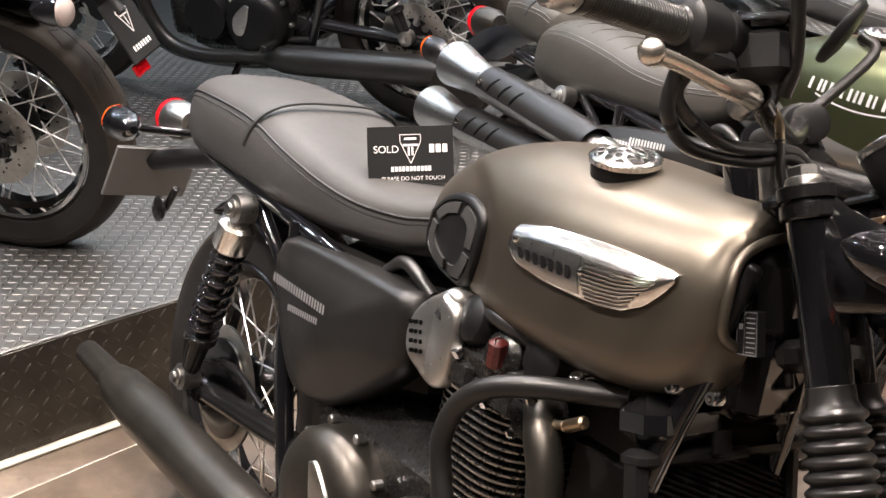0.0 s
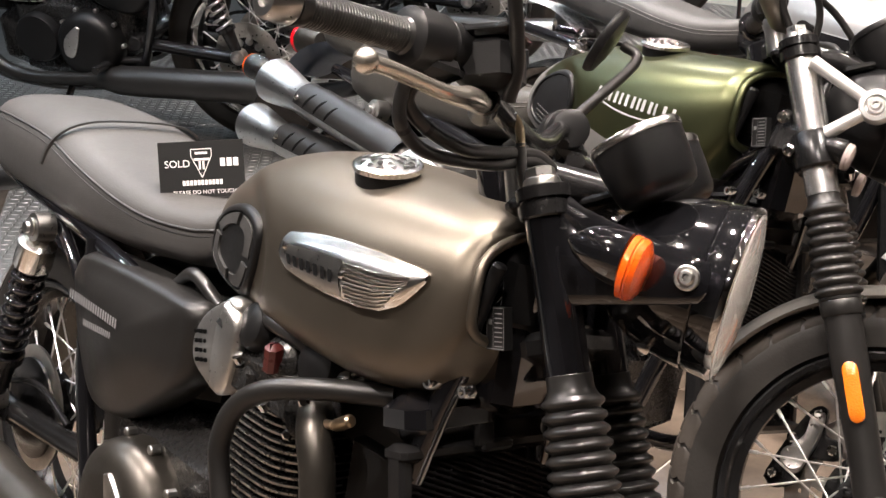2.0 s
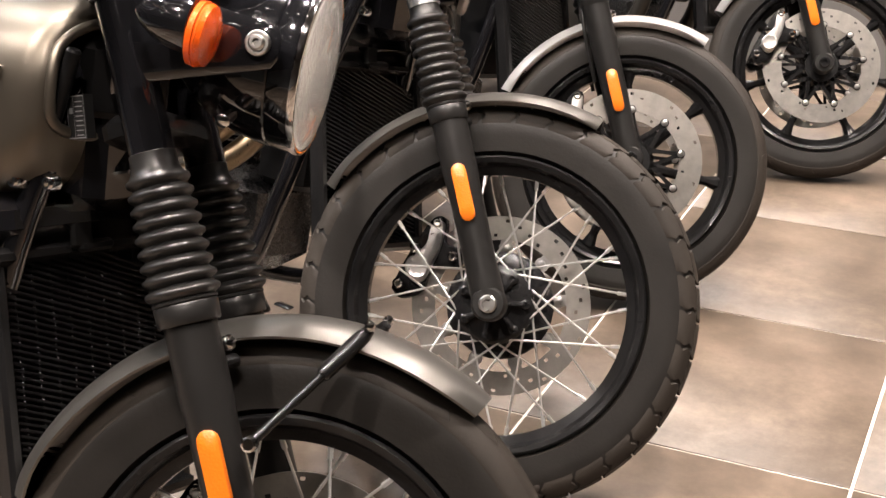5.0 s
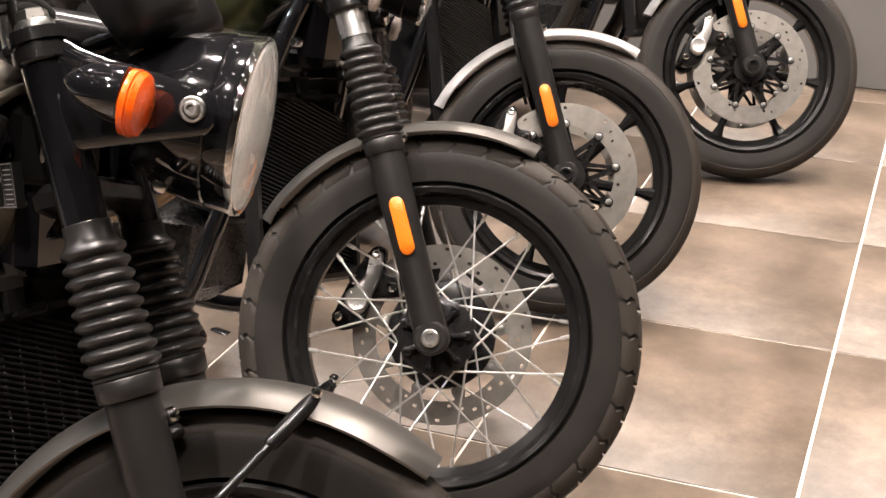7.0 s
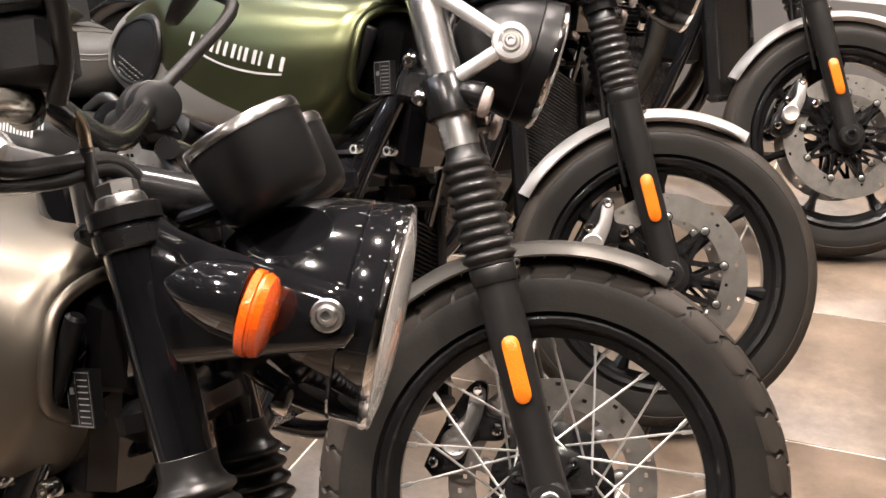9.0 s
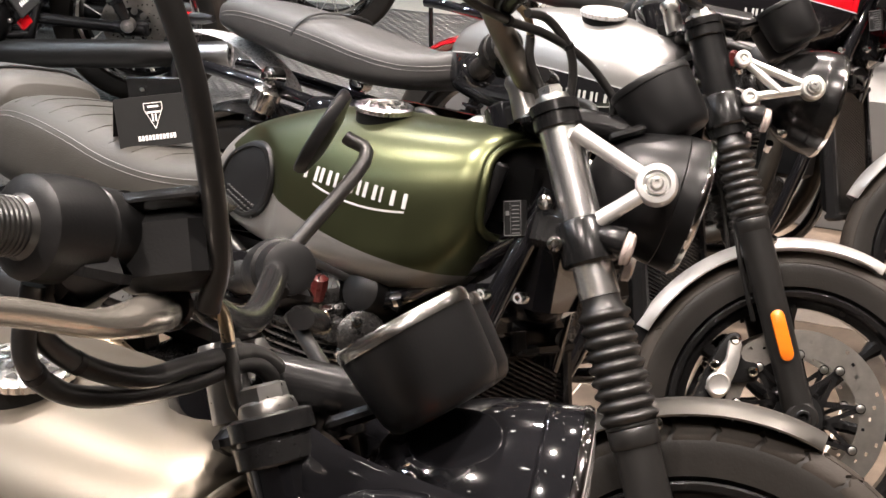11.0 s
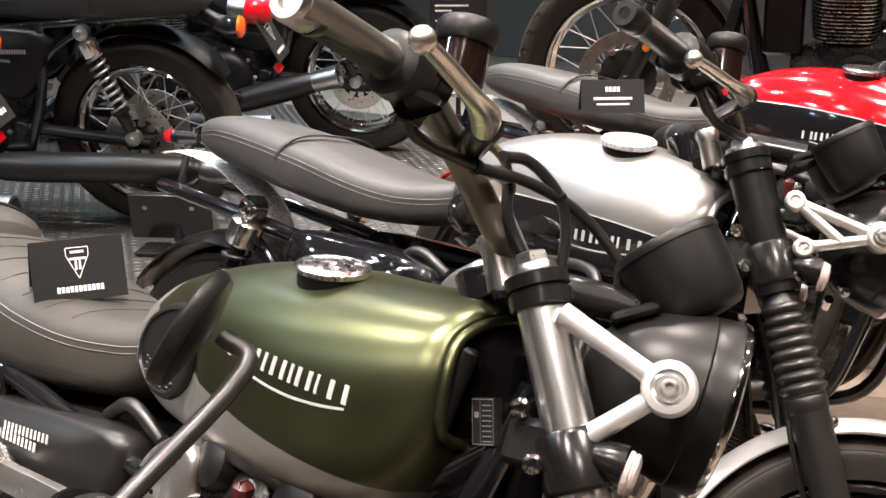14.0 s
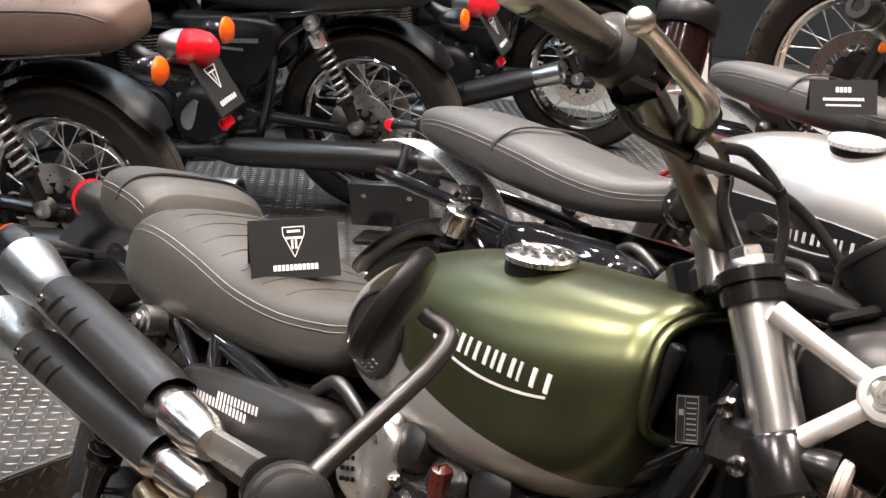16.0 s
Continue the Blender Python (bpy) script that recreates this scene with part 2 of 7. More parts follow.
def leather_mat(name, colour, rough=0.5):
    mat, nt, b = nodes_of(name)
    n = noise_tex(nt, 7, 5, 0.6)
    r = ramp(nt, n.outputs["Fac"], [(0.3, [c * 0.85 for c in colour]), (0.7, [c * 1.15 for c in colour])])
    link(nt, r.outputs["Color"], b.inputs["Base Color"])
    b.inputs["Roughness"].default_value = rough
    b.inputs["Specular IOR Level"].default_value = 0.32
    v = nt.nodes.new("ShaderNodeTexVoronoi")
    v.inputs["Scale"].default_value = 420
    co = nt.nodes.new("ShaderNodeTexCoord")
    link(nt, co.outputs["Object"], v.inputs["Vector"])
    bump = nt.nodes.new("ShaderNodeBump")
    bump.inputs["Strength"].default_value, bump.inputs["Distance"].default_value = 0.35, 0.0006
    link(nt, v.outputs["Distance"], bump.inputs["Height"])
    w = noise_tex(nt, 14, 3)
    bump2 = nt.nodes.new("ShaderNodeBump")
    bump2.inputs["Strength"].default_value, bump2.inputs["Distance"].default_value = 0.25, 0.006
    link(nt, w.outputs["Fac"], bump2.inputs["Height"])
    link(nt, bump.outputs["Normal"], bump2.inputs["Normal"])
    link(nt, bump2.outputs["Normal"], b.inputs["Normal"])
    return mat


RUBBER = surface("tyre_rubber", (0.0125, 0.0112, 0.0098), 0.42, spec=0.3, vary=0.3, scale=9, grain=0.25, grain_scale=220)
TREAD = surface("dusty_tread_rubber", (0.024, 0.0195, 0.0155), 0.6, spec=0.25, vary=0.35, scale=7, grain=0.4, grain_scale=160)
GAITER = surface("gaiter_rubber", (0.013, 0.0125, 0.012), 0.32, spec=0.5, vary=0.25, scale=20)
GLOSS = surface("gloss_black_paint", (0.006, 0.006, 0.007), 0.07, vary=0.2, rough_vary=0.02, coat=1.0)
SATIN = surface("satin_black_paint", (0.009, 0.0088, 0.009), 0.22, spec=0.36, vary=0.25, scale=12, rough_vary=0.03)
MATT = surface("matt_black_paint", (0.011, 0.0105, 0.010), 0.34, spec=0.38, vary=0.25, scale=10, grain=0.1)
PLASTIC = surface("black_plastic", (0.007, 0.007, 0.0072), 0.38, spec=0.26, vary=0.2, scale=20, grain=0.15, grain_scale=500)
CHROME = surface("chrome", (0.78, 0.77, 0.76), 0.07, 1.0, vary=0.05, rough_vary=0.03)
SPOKE = surface("spoke_steel", (0.8, 0.79, 0.77), 0.38, 0.9, vary=0.05)
STEEL = surface("brushed_steel", (0.50, 0.49, 0.47), 0.3, 1.0, vary=0.12, scale=14, grain=0.1, grain_scale=120)
ALLOY = surface("cast_alloy", (0.68, 0.66, 0.63), 0.36, 0.85, vary=0.12, scale=20, grain=0.15, grain_scale=260)
WHITE_SILVER = surface("bright_silver_paint", (0.66, 0.65, 0.64), 0.28, 0.4, vary=0.06, scale=20, coat=0.4)
SILVER = surface("silver_paint", (0.62, 0.61, 0.60), 0.32, 0.6, vary=0.08, scale=20, coat=0.3)
DISC = surface("brake_disc_steel", (0.5, 0.475, 0.435), 0.34, 1.0, vary=0.15, scale=30)
GOLDISH = surface("heat_tinted_steel", (0.42, 0.33, 0.22), 0.3, 1.0, vary=0.25, scale=10)
ENGINE = surface("engine_black", (0.009, 0.0087, 0.0085), 0.27, vary=0.3, scale=18, grain=0.12, grain_scale=240, rough_vary=0.04)
FINEDGE = surface("machined_fin_edge", (0.62, 0.60, 0.57), 0.28, 1.0, vary=0.1)
ORANGE = lens_mat("amber_lens", (0.92, 0.115, 0.007))
REFLECT = lens_mat("amber_reflector", (0.72, 0.17, 0.01), 0.25, 0.1, 0.25)
RED = lens_mat("red_lens", (0.62, 0.006, 0.012), 0.06, 0.1, 0.12)
CLEAR = lens_mat("smoked_clear_lens", (0.45, 0.38, 0.355))
GLASS = lens_mat("headlamp_glass", (0.92, 0.91, 0.88), 0.05, 0.65, 0.3)
BOWL = facet_mat("mirror_bowl_facets", (0.85, 0.84, 0.82))
SEAT_GREY = leather_mat("dark_grey_vinyl", (0.046, 0.0445, 0.043), 0.46)
SEAT_BROWN = leather_mat("taupe_vinyl", (0.034, 0.0315, 0.027), 0.48)
SEAT_TAN = leather_mat("brown_leather", (0.10, 0.065, 0.05), 0.45)
SEAT_BLACK = leather_mat("black_vinyl", (0.022, 0.021, 0.021), 0.45)
STITCH = surface("pale_stitching", (0.15, 0.145, 0.14), 0.7, vary=0.1)
PIPING = surface("black_piping", (0.02, 0.02, 0.02), 0.5, vary=0.1)
PAINT_A = surface("satin_graphite_paint", (0.140, 0.122, 0.098), 0.40, 0.9, vary=0.05, scale=8, rough_vary=0.02)
FENDER_A = surface("satin_graphite_fender", (0.15, 0.142, 0.13), 0.36, 0.8, vary=0.08, scale=8)
PAINT_B = two_tone("matt_green_silver_paint", (0.074, 0.081, 0.041), (0.28, 0.27, 0.255), 1.213, -0.859, 0.411, 0.33, 0.92, rear=(0.553, 0.85, 0.4), low_metal=0.7)
PAINT_C = two_tone("silver_black_paint", (0.32, 0.312, 0.303), (0.010, 0.010, 0.011), 0.738, 0.35, -0.24, 0.32, 0.75, coat=0.6, low_rough=0.12, low_metal=0.0, edge=(0.6, 0.6, 0.6))
PAINT_D = two_tone("red_black_paint", (0.60, 0.008, 0.016), (0.010, 0.009, 0.010), 0.755, 0.35, -0.24, 0.12, 0.25, coat=1.0, edge=(0.6, 0.6, 0.6))
FENDER_B = surface("blue_black_fender", (0.035, 0.05, 0.078), 0.38, 0.4, vary=0.15)
RED_PAINT = surface("gloss_red_paint", (0.55, 0.008, 0.016), 0.12, 0.2, vary=0.05, coat=1.0)
CARD = surface("black_card", (0.010, 0.010, 0.010), 0.5, spec=0.22, vary=0.15, scale=12)
WHITE = surface("white_print", (0.66, 0.65, 0.63), 0.6, vary=0.03)
CAP_CHROME = surface("worn_chrome", (0.85, 0.84, 0.82), 0.17, 1.0, vary=0.05, rough_vary=0.015)
WALL_PALE = surface("pale_wall_paint", (0.16, 0.155, 0.145), 0.6, vary=0.08, scale=2, grain=0.1)
STANCHION = surface("polished_stanchion", (0.96, 0.95, 0.93), 0.27, 1.0, vary=0.02, rough_vary=0.005)
LEVER = surface("polished_lever_alloy", (0.74, 0.69, 0.61), 0.26, 0.95, vary=0.02, scale=3, rough_vary=0.005)
GREY_RUBBER = surface("dark_grey_rubber", (0.035, 0.034, 0.033), 0.5, spec=0.3, vary=0.2, scale=20)
COVER_ALLOY = surface("brushed_cover_alloy", (0.56, 0.55, 0.53), 0.3, 0.95, vary=0.15, scale=16, grain=0.15, grain_scale=200)
# near-black colour that stands in for the shade inside openings
OPENING_SHADE = surface("opening_shade_black", (0.002, 0.002, 0.002), 0.9, vary=0.1, spec=0.05)
BARGREY = surface("grey_anodised_bar", (0.20, 0.185, 0.16), 0.36, 0.85, vary=0.1, scale=20, rough_vary=0.04)
PALE = surface("pale_print", (0.36, 0.36, 0.35), 0.5, vary=0.05)
CASE = surface("satin_engine_casing", (0.055, 0.050, 0.043), 0.36, 0.8, vary=0.25, scale=14, grain=0.12, grain_scale=240)
GREY_PRINT = surface("grey_print", (0.17, 0.17, 0.17), 0.6, vary=0.05)
RUBY = surface("dark_red_plastic", (0.055, 0.009, 0.008), 0.3, vary=0.15)
TILE = tile_mat()
GROUT = surface("pale_grout", (0.60, 0.55, 0.47), 0.7, vary=0.1, scale=30)
PLATE = surface("chequer_plate_steel", (0.085, 0.083, 0.079), 0.42, 0.7, vary=0.25, scale=3, rough_vary=0.12, grain=0.1, grain_scale=90)
# plate colour made darker and browner for the riser face
PLATE_RISER = surface("darkened_chequer_plate", (0.05, 0.044, 0.036), 0.4, 0.6, vary=0.3, scale=6, rough_vary=0.1)
WALL = surface("grey_wall_paint", (0.17, 0.165, 0.16), 0.6, vary=0.1, scale=2, grain=0.1)
CEIL = surface("dark_ceiling_paint", (0.05, 0.049, 0.047), 0.7, vary=0.1, scale=2)
LAMP_FACE = glow("lamp_face", (1.0, 0.93, 0.84), 30.0)
BRIGHT = surface("bright_satin_chrome", (0.84, 0.82, 0.78), 0.2, 1.0, vary=0.05, rough_vary=0.05)
GLOVE = surface("dark_satin_shell", (0.006, 0.006, 0.0062), 0.36, vary=0.2, scale=10, spec=0.2)

# ---------------------------------------------------------------- the room
PLAT_X, PLAT_Z = -0.61, 0.25
TILE_TURN, TILE_AT, TILE_SIZE = radians(3.8), (1.818, 1.609), 0.6


def slab_box(name, lo, hi, material, label, kind="structure"):
    g = Geo().box([(a + b) / 2 for a, b in zip(lo, hi)], [b - a for a, b in zip(lo, hi)], 0.004)
    return solo(name, g, material, label, kind=kind)


slab_box("wall_north", (-7.2, 9.0, 0), (6.2, 9.2, CEILING_Z), WALL, "dark painted showroom wall")
slab_box("wall_south", (-7.2, -5.2, 0), (6.2, -5.0, CEILING_Z), WALL_PALE, "grey painted showroom wall")
slab_box("wall_west", (-7.2, -5.0, 0), (-7.0, 9.0, CEILING_Z), WALL, "dark painted showroom wall")
slab_box("wall_east", (6.0, -5.0, 0), (6.2, 9.0, CEILING_Z), WALL_PALE, "grey painted showroom wall")
slab_box("ceiling", (-7.2, -5.2, CEILING_Z), (6.2, 9.2, CEILING_Z + 0.15), CEIL, "dark painted showroom ceiling")
floor = slab_box("floor", (-7.2, -5.2, -0.12), (6.2, 9.2, -0.003), GROUT, "stone-look floor tiles with pale joints")
platform = slab_box("display_platform", (-7.0, -5.0, 0.0), (PLAT_X, 5.2, PLAT_Z), PLATE, "raised platform of steel chequer plate", "structure")
slab_box("kick_board", (PLAT_X, -4.99, 0.0), (PLAT_X + 0.006, 5.19, PLAT_Z - 0.003), PLATE_RISER, "chequer plate riser, coloured darker than the platform top")
slab_box("trim", (PLAT_X + 0.006, -4.98, 0.0), (PLAT_X + 0.03, 5.18, 0.012), GROUT, "pale strip at the foot of the platform")


def lozenges(name, parent, material, us, vs, place, label):
    """Raised bars of chequer plate, turned alternately, in one mesh."""
    verts, faces = [], []
    n = 0
    L, W, H = 0.0125, 0.0042, 0.0018
    for i, u in enumerate(us):
        for j, v in enumerate(vs):
            a = radians(45 if (i + j) % 2 else -45)
            c, s = math.cos(a), math.sin(a)
            for du, dv, h in ((-L, 0, 0), (0, -W, 0), (L, 0, 0), (0, W, 0), (-L * 0.55, 0, H), (0, -W * 0.35, H), (L * 0.55, 0, H), (0, W * 0.35, H)):
                verts.append(place(u + du * c - dv * s, v + du * s + dv * c, h))
            faces += [(n + 4, n + 5, n + 6, n + 7)] + [(n + k, n + (k + 1) % 4, n + 4 + (k + 1) % 4, n + 4 + k) for k in range(4)]
            n += 8
    return part(name, Geo().add(verts, faces), material, parent, label)


plate_bars = lozenges("chequer_bars", platform, PLATE, np.arange(-3.2, PLAT_X - 0.01, 0.026), np.arange(-0.9, 5.18, 0.026), lambda u, v, h: (u, v, PLAT_Z + h), "raised bars of the steel plate")
tagged(plate_bars, kind="stuff")
riser_bars = lozenges("riser_bars", platform, PLATE_RISER, np.arange(-0.9, 1.4, 0.03), np.arange(0.02, PLAT_Z - 0.01, 0.03), lambda u, v, h: (PLAT_X + 0.0062 + h, u, v), "raised bars of the riser, in its darker colour")
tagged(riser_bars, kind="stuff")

# downlights in rows along the ceiling
LAMPS = [(x, y) for x in (-3.6, -2.2, -0.8, 0.6, 2.0, 3.4) for y in (-2.6, -1.0, 0.6, 2.2, 3.8, 5.4) if not ((y < -2 and abs(x) > 2.1) or (x > 3 and y < 2))]
ring = Geo().lathe((0, 0, 0), (0, 0, -1), [(0, 0.085), (0.05, 0.085), (0.055, 0.078), (0.05, 0.068), (0.0, 0.068)], 20).mesh("lamp_ring", SATIN)
lamp_lens = Geo().lathe((0, 0, -0.004), (0, 0, -1), [(0, 0.06), (0.012, 0.055), (0.016, 0.03), (0.017, 0.0)], 20).mesh("lamp_lens", LAMP_FACE)
for x, y in LAMPS:
    lamp_body = thing("downlight", "round black ceiling spotlight, switched on", "ceiling light", pose(x, y, CEILING_Z), "spotlights on the ceiling")
    part("lamp_ring", ring, SATIN, lamp_body)
    part("lamp_lens", lamp_lens, LAMP_FACE, lamp_body, "glowing lamp lens")
    tint = (0.74, 0.87, 1.0) if x < -2 else (1.0, 0.905, 0.87) if x < -0.5 else (1.0, 0.875, 0.80)
    ceiling_lamp(x, y, SPOT_POWER * (0.42 if x < -2 else 1.0 if y > -0.5 else ((0.7 if x > 1.5 else 1.15) if y > -2 else 0.45)), 0.10, tint, 142 if x < -2 else 108)
small_ring = Geo().lathe((0, 0, 0), (0, 0, -1), [(0, 0.045), (0.02, 0.045), (0.022, 0.04), (0.018, 0.034), (0.0, 0.034)], 16).mesh("lamp_ring", SATIN)
small_lens = Geo().lathe((0, 0, -0.002), (0, 0, -1), [(0, 0.032), (0.008, 0.03), (0.012, 0.016), (0.0125, 0.0)], 16).mesh("lamp_lens", LAMP_FACE)
for x in np.arange(-2.9, 3.0, 0.7):
    for y in (-1.8, -0.2, 1.4, 3.0, 4.6):
        lamp_body = thing("small_downlight", "small round recessed ceiling light, switched on", "ceiling light", pose(x, y, CEILING_Z), "small lights on the ceiling")
        part("lamp_ring", small_ring, SATIN, lamp_body)
        part("lamp_lens", small_lens, LAMP_FACE, lamp_body, "glowing lamp lens")

# ---------------------------------------------------------------- motorcycles
RAKE = radians(25.5)
AXIS = Vector((-math.sin(RAKE), 0, math.cos(RAKE)))


def steering(turn, base=1.445, trail=0.104):
    o = Vector((base + trail, 0, 0))
    return Matrix.Translation(o) @ Matrix.Rotation(radians(turn), 4, AXIS) @ Matrix.Translation(-o)


def leg(z, y=-0.1, base=1.445, r=0.331, fwd=0.0):
    """A point on the fork leg's middle line at height z."""
    return np.array((base - (z - r) * math.tan(RAKE) + fwd, y, z))


def loft(stations, n=36, per=5, flat=2.6, belly=0.42, top=2.4, upper=None):
    """A closed body along x; stations: x, half width, top, bottom."""
    rows = catmull(stations, per)
    a = np.linspace(0, 2 * np.pi, n, endpoint=False)
    rings = []
    for x, w, zt, zb in rows:
        zc = zb + belly * (zt - zb)
        c, s = np.cos(a), np.sin(a)
        y = w * np.sign(c) * np.abs(c) ** np.where(s > 0, 2 / (upper or flat), 2 / flat)
        e = np.where(s > 0, 2 / top, 2 / flat)
        z = zc + np.where(s > 0, zt - zc, zc - zb) * np.sign(s) * np.abs(s) ** e
        rings.append(np.stack([np.full(n, x), y, z], 1))
    return rings


class Body:
    """The side of a lofted body, to lay trim on it."""

    def __init__(self, stations, flat=2.6, belly=0.42, top=2.4, upper=None, dent=None):
        self.hollow = dent
        self.rows, self.flat, self.belly, self.top, self.upper = catmull(stations, 12), flat, belly, top, upper or flat

    def at(self, x):
        return [np.interp(x, self.rows[:, 0], self.rows[:, k]) for k in (1, 2, 3)]

    def side(self, x, z, off=0.0):
        w, zt, zb = self.at(x)
        zc = zb + self.belly * (zt - zb)
        h, p = (zt - zc, self.top) if z > zc else (zc - zb, self.flat)
        s = min(abs(z - zc) / max(h, 1e-4), 0.995)
        return -(w * (1 - s**p) ** (1 / (self.upper if z > zc else self.flat)) + off - self.dent(x, z))

    def dent(self, x, z):
        """How far the side is pressed in where a knee rests."""
        if not self.hollow:
            return 0.0
        cx, cz, rx, rz, deep = self.hollow
        r = math.hypot((x - cx) / rx, (z - cz) / rz)
        f = min(max((1.08 - r) / 0.26, 0), 1)
        return deep * f * f * (3 - 2 * f)

    def patch(self, g, corners, off, nu=8, nv=5, back=True):
        """A thin raised patch over four corners (x, z) in order round it; rounded edges."""
        (a, b, c, d) = [np.array(q) for q in corners]
        def pt(u, v, o):
            q = (a * (1 - u) + b * u) * (1 - v) + (d * (1 - u) + c * u) * v
            return (q[0], self.side(q[0], q[1], o), q[1])
        us, vs = np.linspace(0, 1, nu), np.linspace(0, 1, nv)
        g.grid(lambda u, v: pt(u, v, off), us, vs)
        rim = [(u, 0) for u in us] + [(1, v) for v in vs[1:]] + [(u, 1) for u in us[::-1][1:]] + [(0, v) for v in vs[::-1][1:-1]]
        g.rings([np.array([pt(u, v, -0.004) for u, v in rim]), np.array([pt(u, v, off) for u, v in rim])], caps=(False, False))
        return g


MESHES = {}


def shared(key, make):
    if key not in MESHES:
        MESHES[key] = make()
    return MESHES[key]


def tyre_profile(R, w, rim):
    """Rows of (across, radius) round a tyre's section."""
    pts = []
    for k in range(17):
        a = math.pi * (k / 16)
        y = -w * math.cos(a)
        r = rim + 0.012 + (R - rim - 0.012) * math.sin(a) ** 0.62
        pts.append((y * (0.72 + 0.28 * math.sin(a)), r))
    return pts


def disc_mesh(ri, ro, name):
    """A drilled brake disc lying in the xz plane."""
    g = Geo()
    n, m = 240, 15
    rs = np.linspace(ri, ro, m + 1)
    holes = set()
    for k in range(0, n, 6):
        row = (k // 6) % 4
        for di, dj in ((0, 0), (1, 0), (0, 1), (1, 1)):
            holes.add(((k + di) % n, 2 + 3 * row + dj))
    for y, flip in ((-0.0025, False), (0.0025, True)):
        v = [(r * math.cos(2 * math.pi * i / n), y, r * math.sin(2 * math.pi * i / n)) for i in range(n) for r in rs]
        f = []
        for i in range(n):
            for j in range(m):
                if (i, j) in holes:
                    continue
                q = (i * (m + 1) + j, i * (m + 1) + j + 1, ((i + 1) % n) * (m + 1) + j + 1, ((i + 1) % n) * (m + 1) + j)
                f.append(q if flip else tuple(reversed(q)))
        g.add(v, f)
    for r in (ri, ro):
        g.lathe((0, -0.0025, 0), (0, 1, 0), [(0, r), (0.005, r)], n, caps=(False, False))
    return g.mesh(name, DISC)


def wheel(name, parent, c, R, w, rim, kind, m=None, front=True, disc=(0.085, 0.155), disc_y=(0.07,), tread="road", lite=False, rim_mat=None):
    """A wheel round c: rim with tyre, hub, spokes and brake disc as its pieces."""
    base = (m or Matrix()) @ Matrix.Translation(c)
    rw = w * 0.62

    def make_rim():
        g = Geo()
        prof = [(-rw, rim + 0.006), (-rw - 0.003, rim + 0.002), (-rw, rim - 0.006), (-rw * 0.55, rim - 0.012), (-rw * 0.35, rim - 0.026), (rw * 0.35, rim - 0.026), (rw * 0.55, rim - 0.012), (rw, rim - 0.006), (rw + 0.003, rim + 0.002), (rw, rim + 0.006), (rw * 0.5, rim - 0.004), (-rw * 0.5, rim - 0.004)]
        g.lathe((0, 0, 0), (0, 1, 0), prof + [prof[0]], 72, caps=(False, False))
        return g.mesh("rim", rim_mat or SATIN)

    ob = part(name, shared(("rim", R, w, rim, kind, rim_mat is None), make_rim), None, parent, "black cast alloy wheel" if kind == "cast" else "black wire-spoked wheel", base)

    def make_tyre():
        g = Geo().lathe((0, 0, 0), (0, 1, 0), tyre_profile(R, w, rim) + [(0.0, rim), tyre_profile(R, w, rim)[0]], 96, caps=(False, False))
        return g.mesh("tyre", RUBBER, 30)

    def make_tread():
        g = Geo()
        prof = tyre_profile(R, w, rim)
        knob = tread == "block"
        n = 34 if knob else 15
        cells = [((0.03, 0.42), 0.0, 0.83), ((0.46, 0.93), 0.3, 0.86)] if knob else [((0.02, 0.45), 0.0, 0.972), ((0.45, 0.9), 0.42, 0.978)]
        hgt, slope = (0.005, 0.35) if knob else (0.0017, 1.1)
        nu, nv = (3, 3) if knob else (7, 4)

        def on(k, shift, p0, p1, length, u, v, side, e):
            p_ = p0 + (p1 - p0) * v
            bow = 0.16 * math.sin(v * math.pi * 2)
            ang = (k + shift + slope * (p_ - p0) + bow * (0.5 if knob else 1.0) + u * length) * 2 * math.pi / n
            fi = 8 + side * p_ * 6
            i0 = int(min(max(math.floor(fi), 0), 15))
            yy, rr = [prof[i0][q] + (prof[i0 + 1][q] - prof[i0][q]) * (fi - i0) for q in (0, 1)]
            return ((rr + e) * math.cos(ang), yy * (1 + e * 4), (rr + e) * math.sin(ang))

        for k in range(n):
            for side in (-1, 1):
                for (p0, p1), shift, length in cells:
                    verts = [on(k, shift, p0, p1, length, iu / nu, iv / nv, side, hgt) for iu in range(nu + 1) for iv in range(nv + 1)]
                    at = lambda iu, iv: iu * (nv + 1) + iv
                    faces = [(at(iu, iv), at(iu + 1, iv), at(iu + 1, iv + 1), at(iu, iv + 1)) for iu in range(nu) for iv in range(nv)]
                    edge = [(iu, 0) for iu in range(nu)] + [(nu, iv) for iv in range(nv)] + [(iu, nv) for iu in range(nu, 0, -1)] + [(0, iv) for iv in range(nv, 0, -1)]
                    base_i = len(verts)
                    verts += [on(k, shift, p0, p1, length, iu / nu, iv / nv, side, -0.002) for iu, iv in edge]
                    for a_, (iu, iv) in enumerate(edge):
                        b_ = (a_ + 1) % len(edge)
                        faces.append((base_i + a_, base_i + b_, at(*edge[b_]), at(iu, iv)))
                    g.add(verts, faces if side < 0 else [f_[::-1] for f_ in faces])
        return g.mesh("tread", TREAD, 30)

    tyre_ob = part("tyre", shared(("tyre", R, w, rim), make_tyre), None, ob, "knobbly black tyre" if tread == "block" else "black road tyre")
    tagged(part("tread", shared(("tread", R, w, rim, tread), make_tread), None, ob, "moulded tread blocks"), kind="stuff")
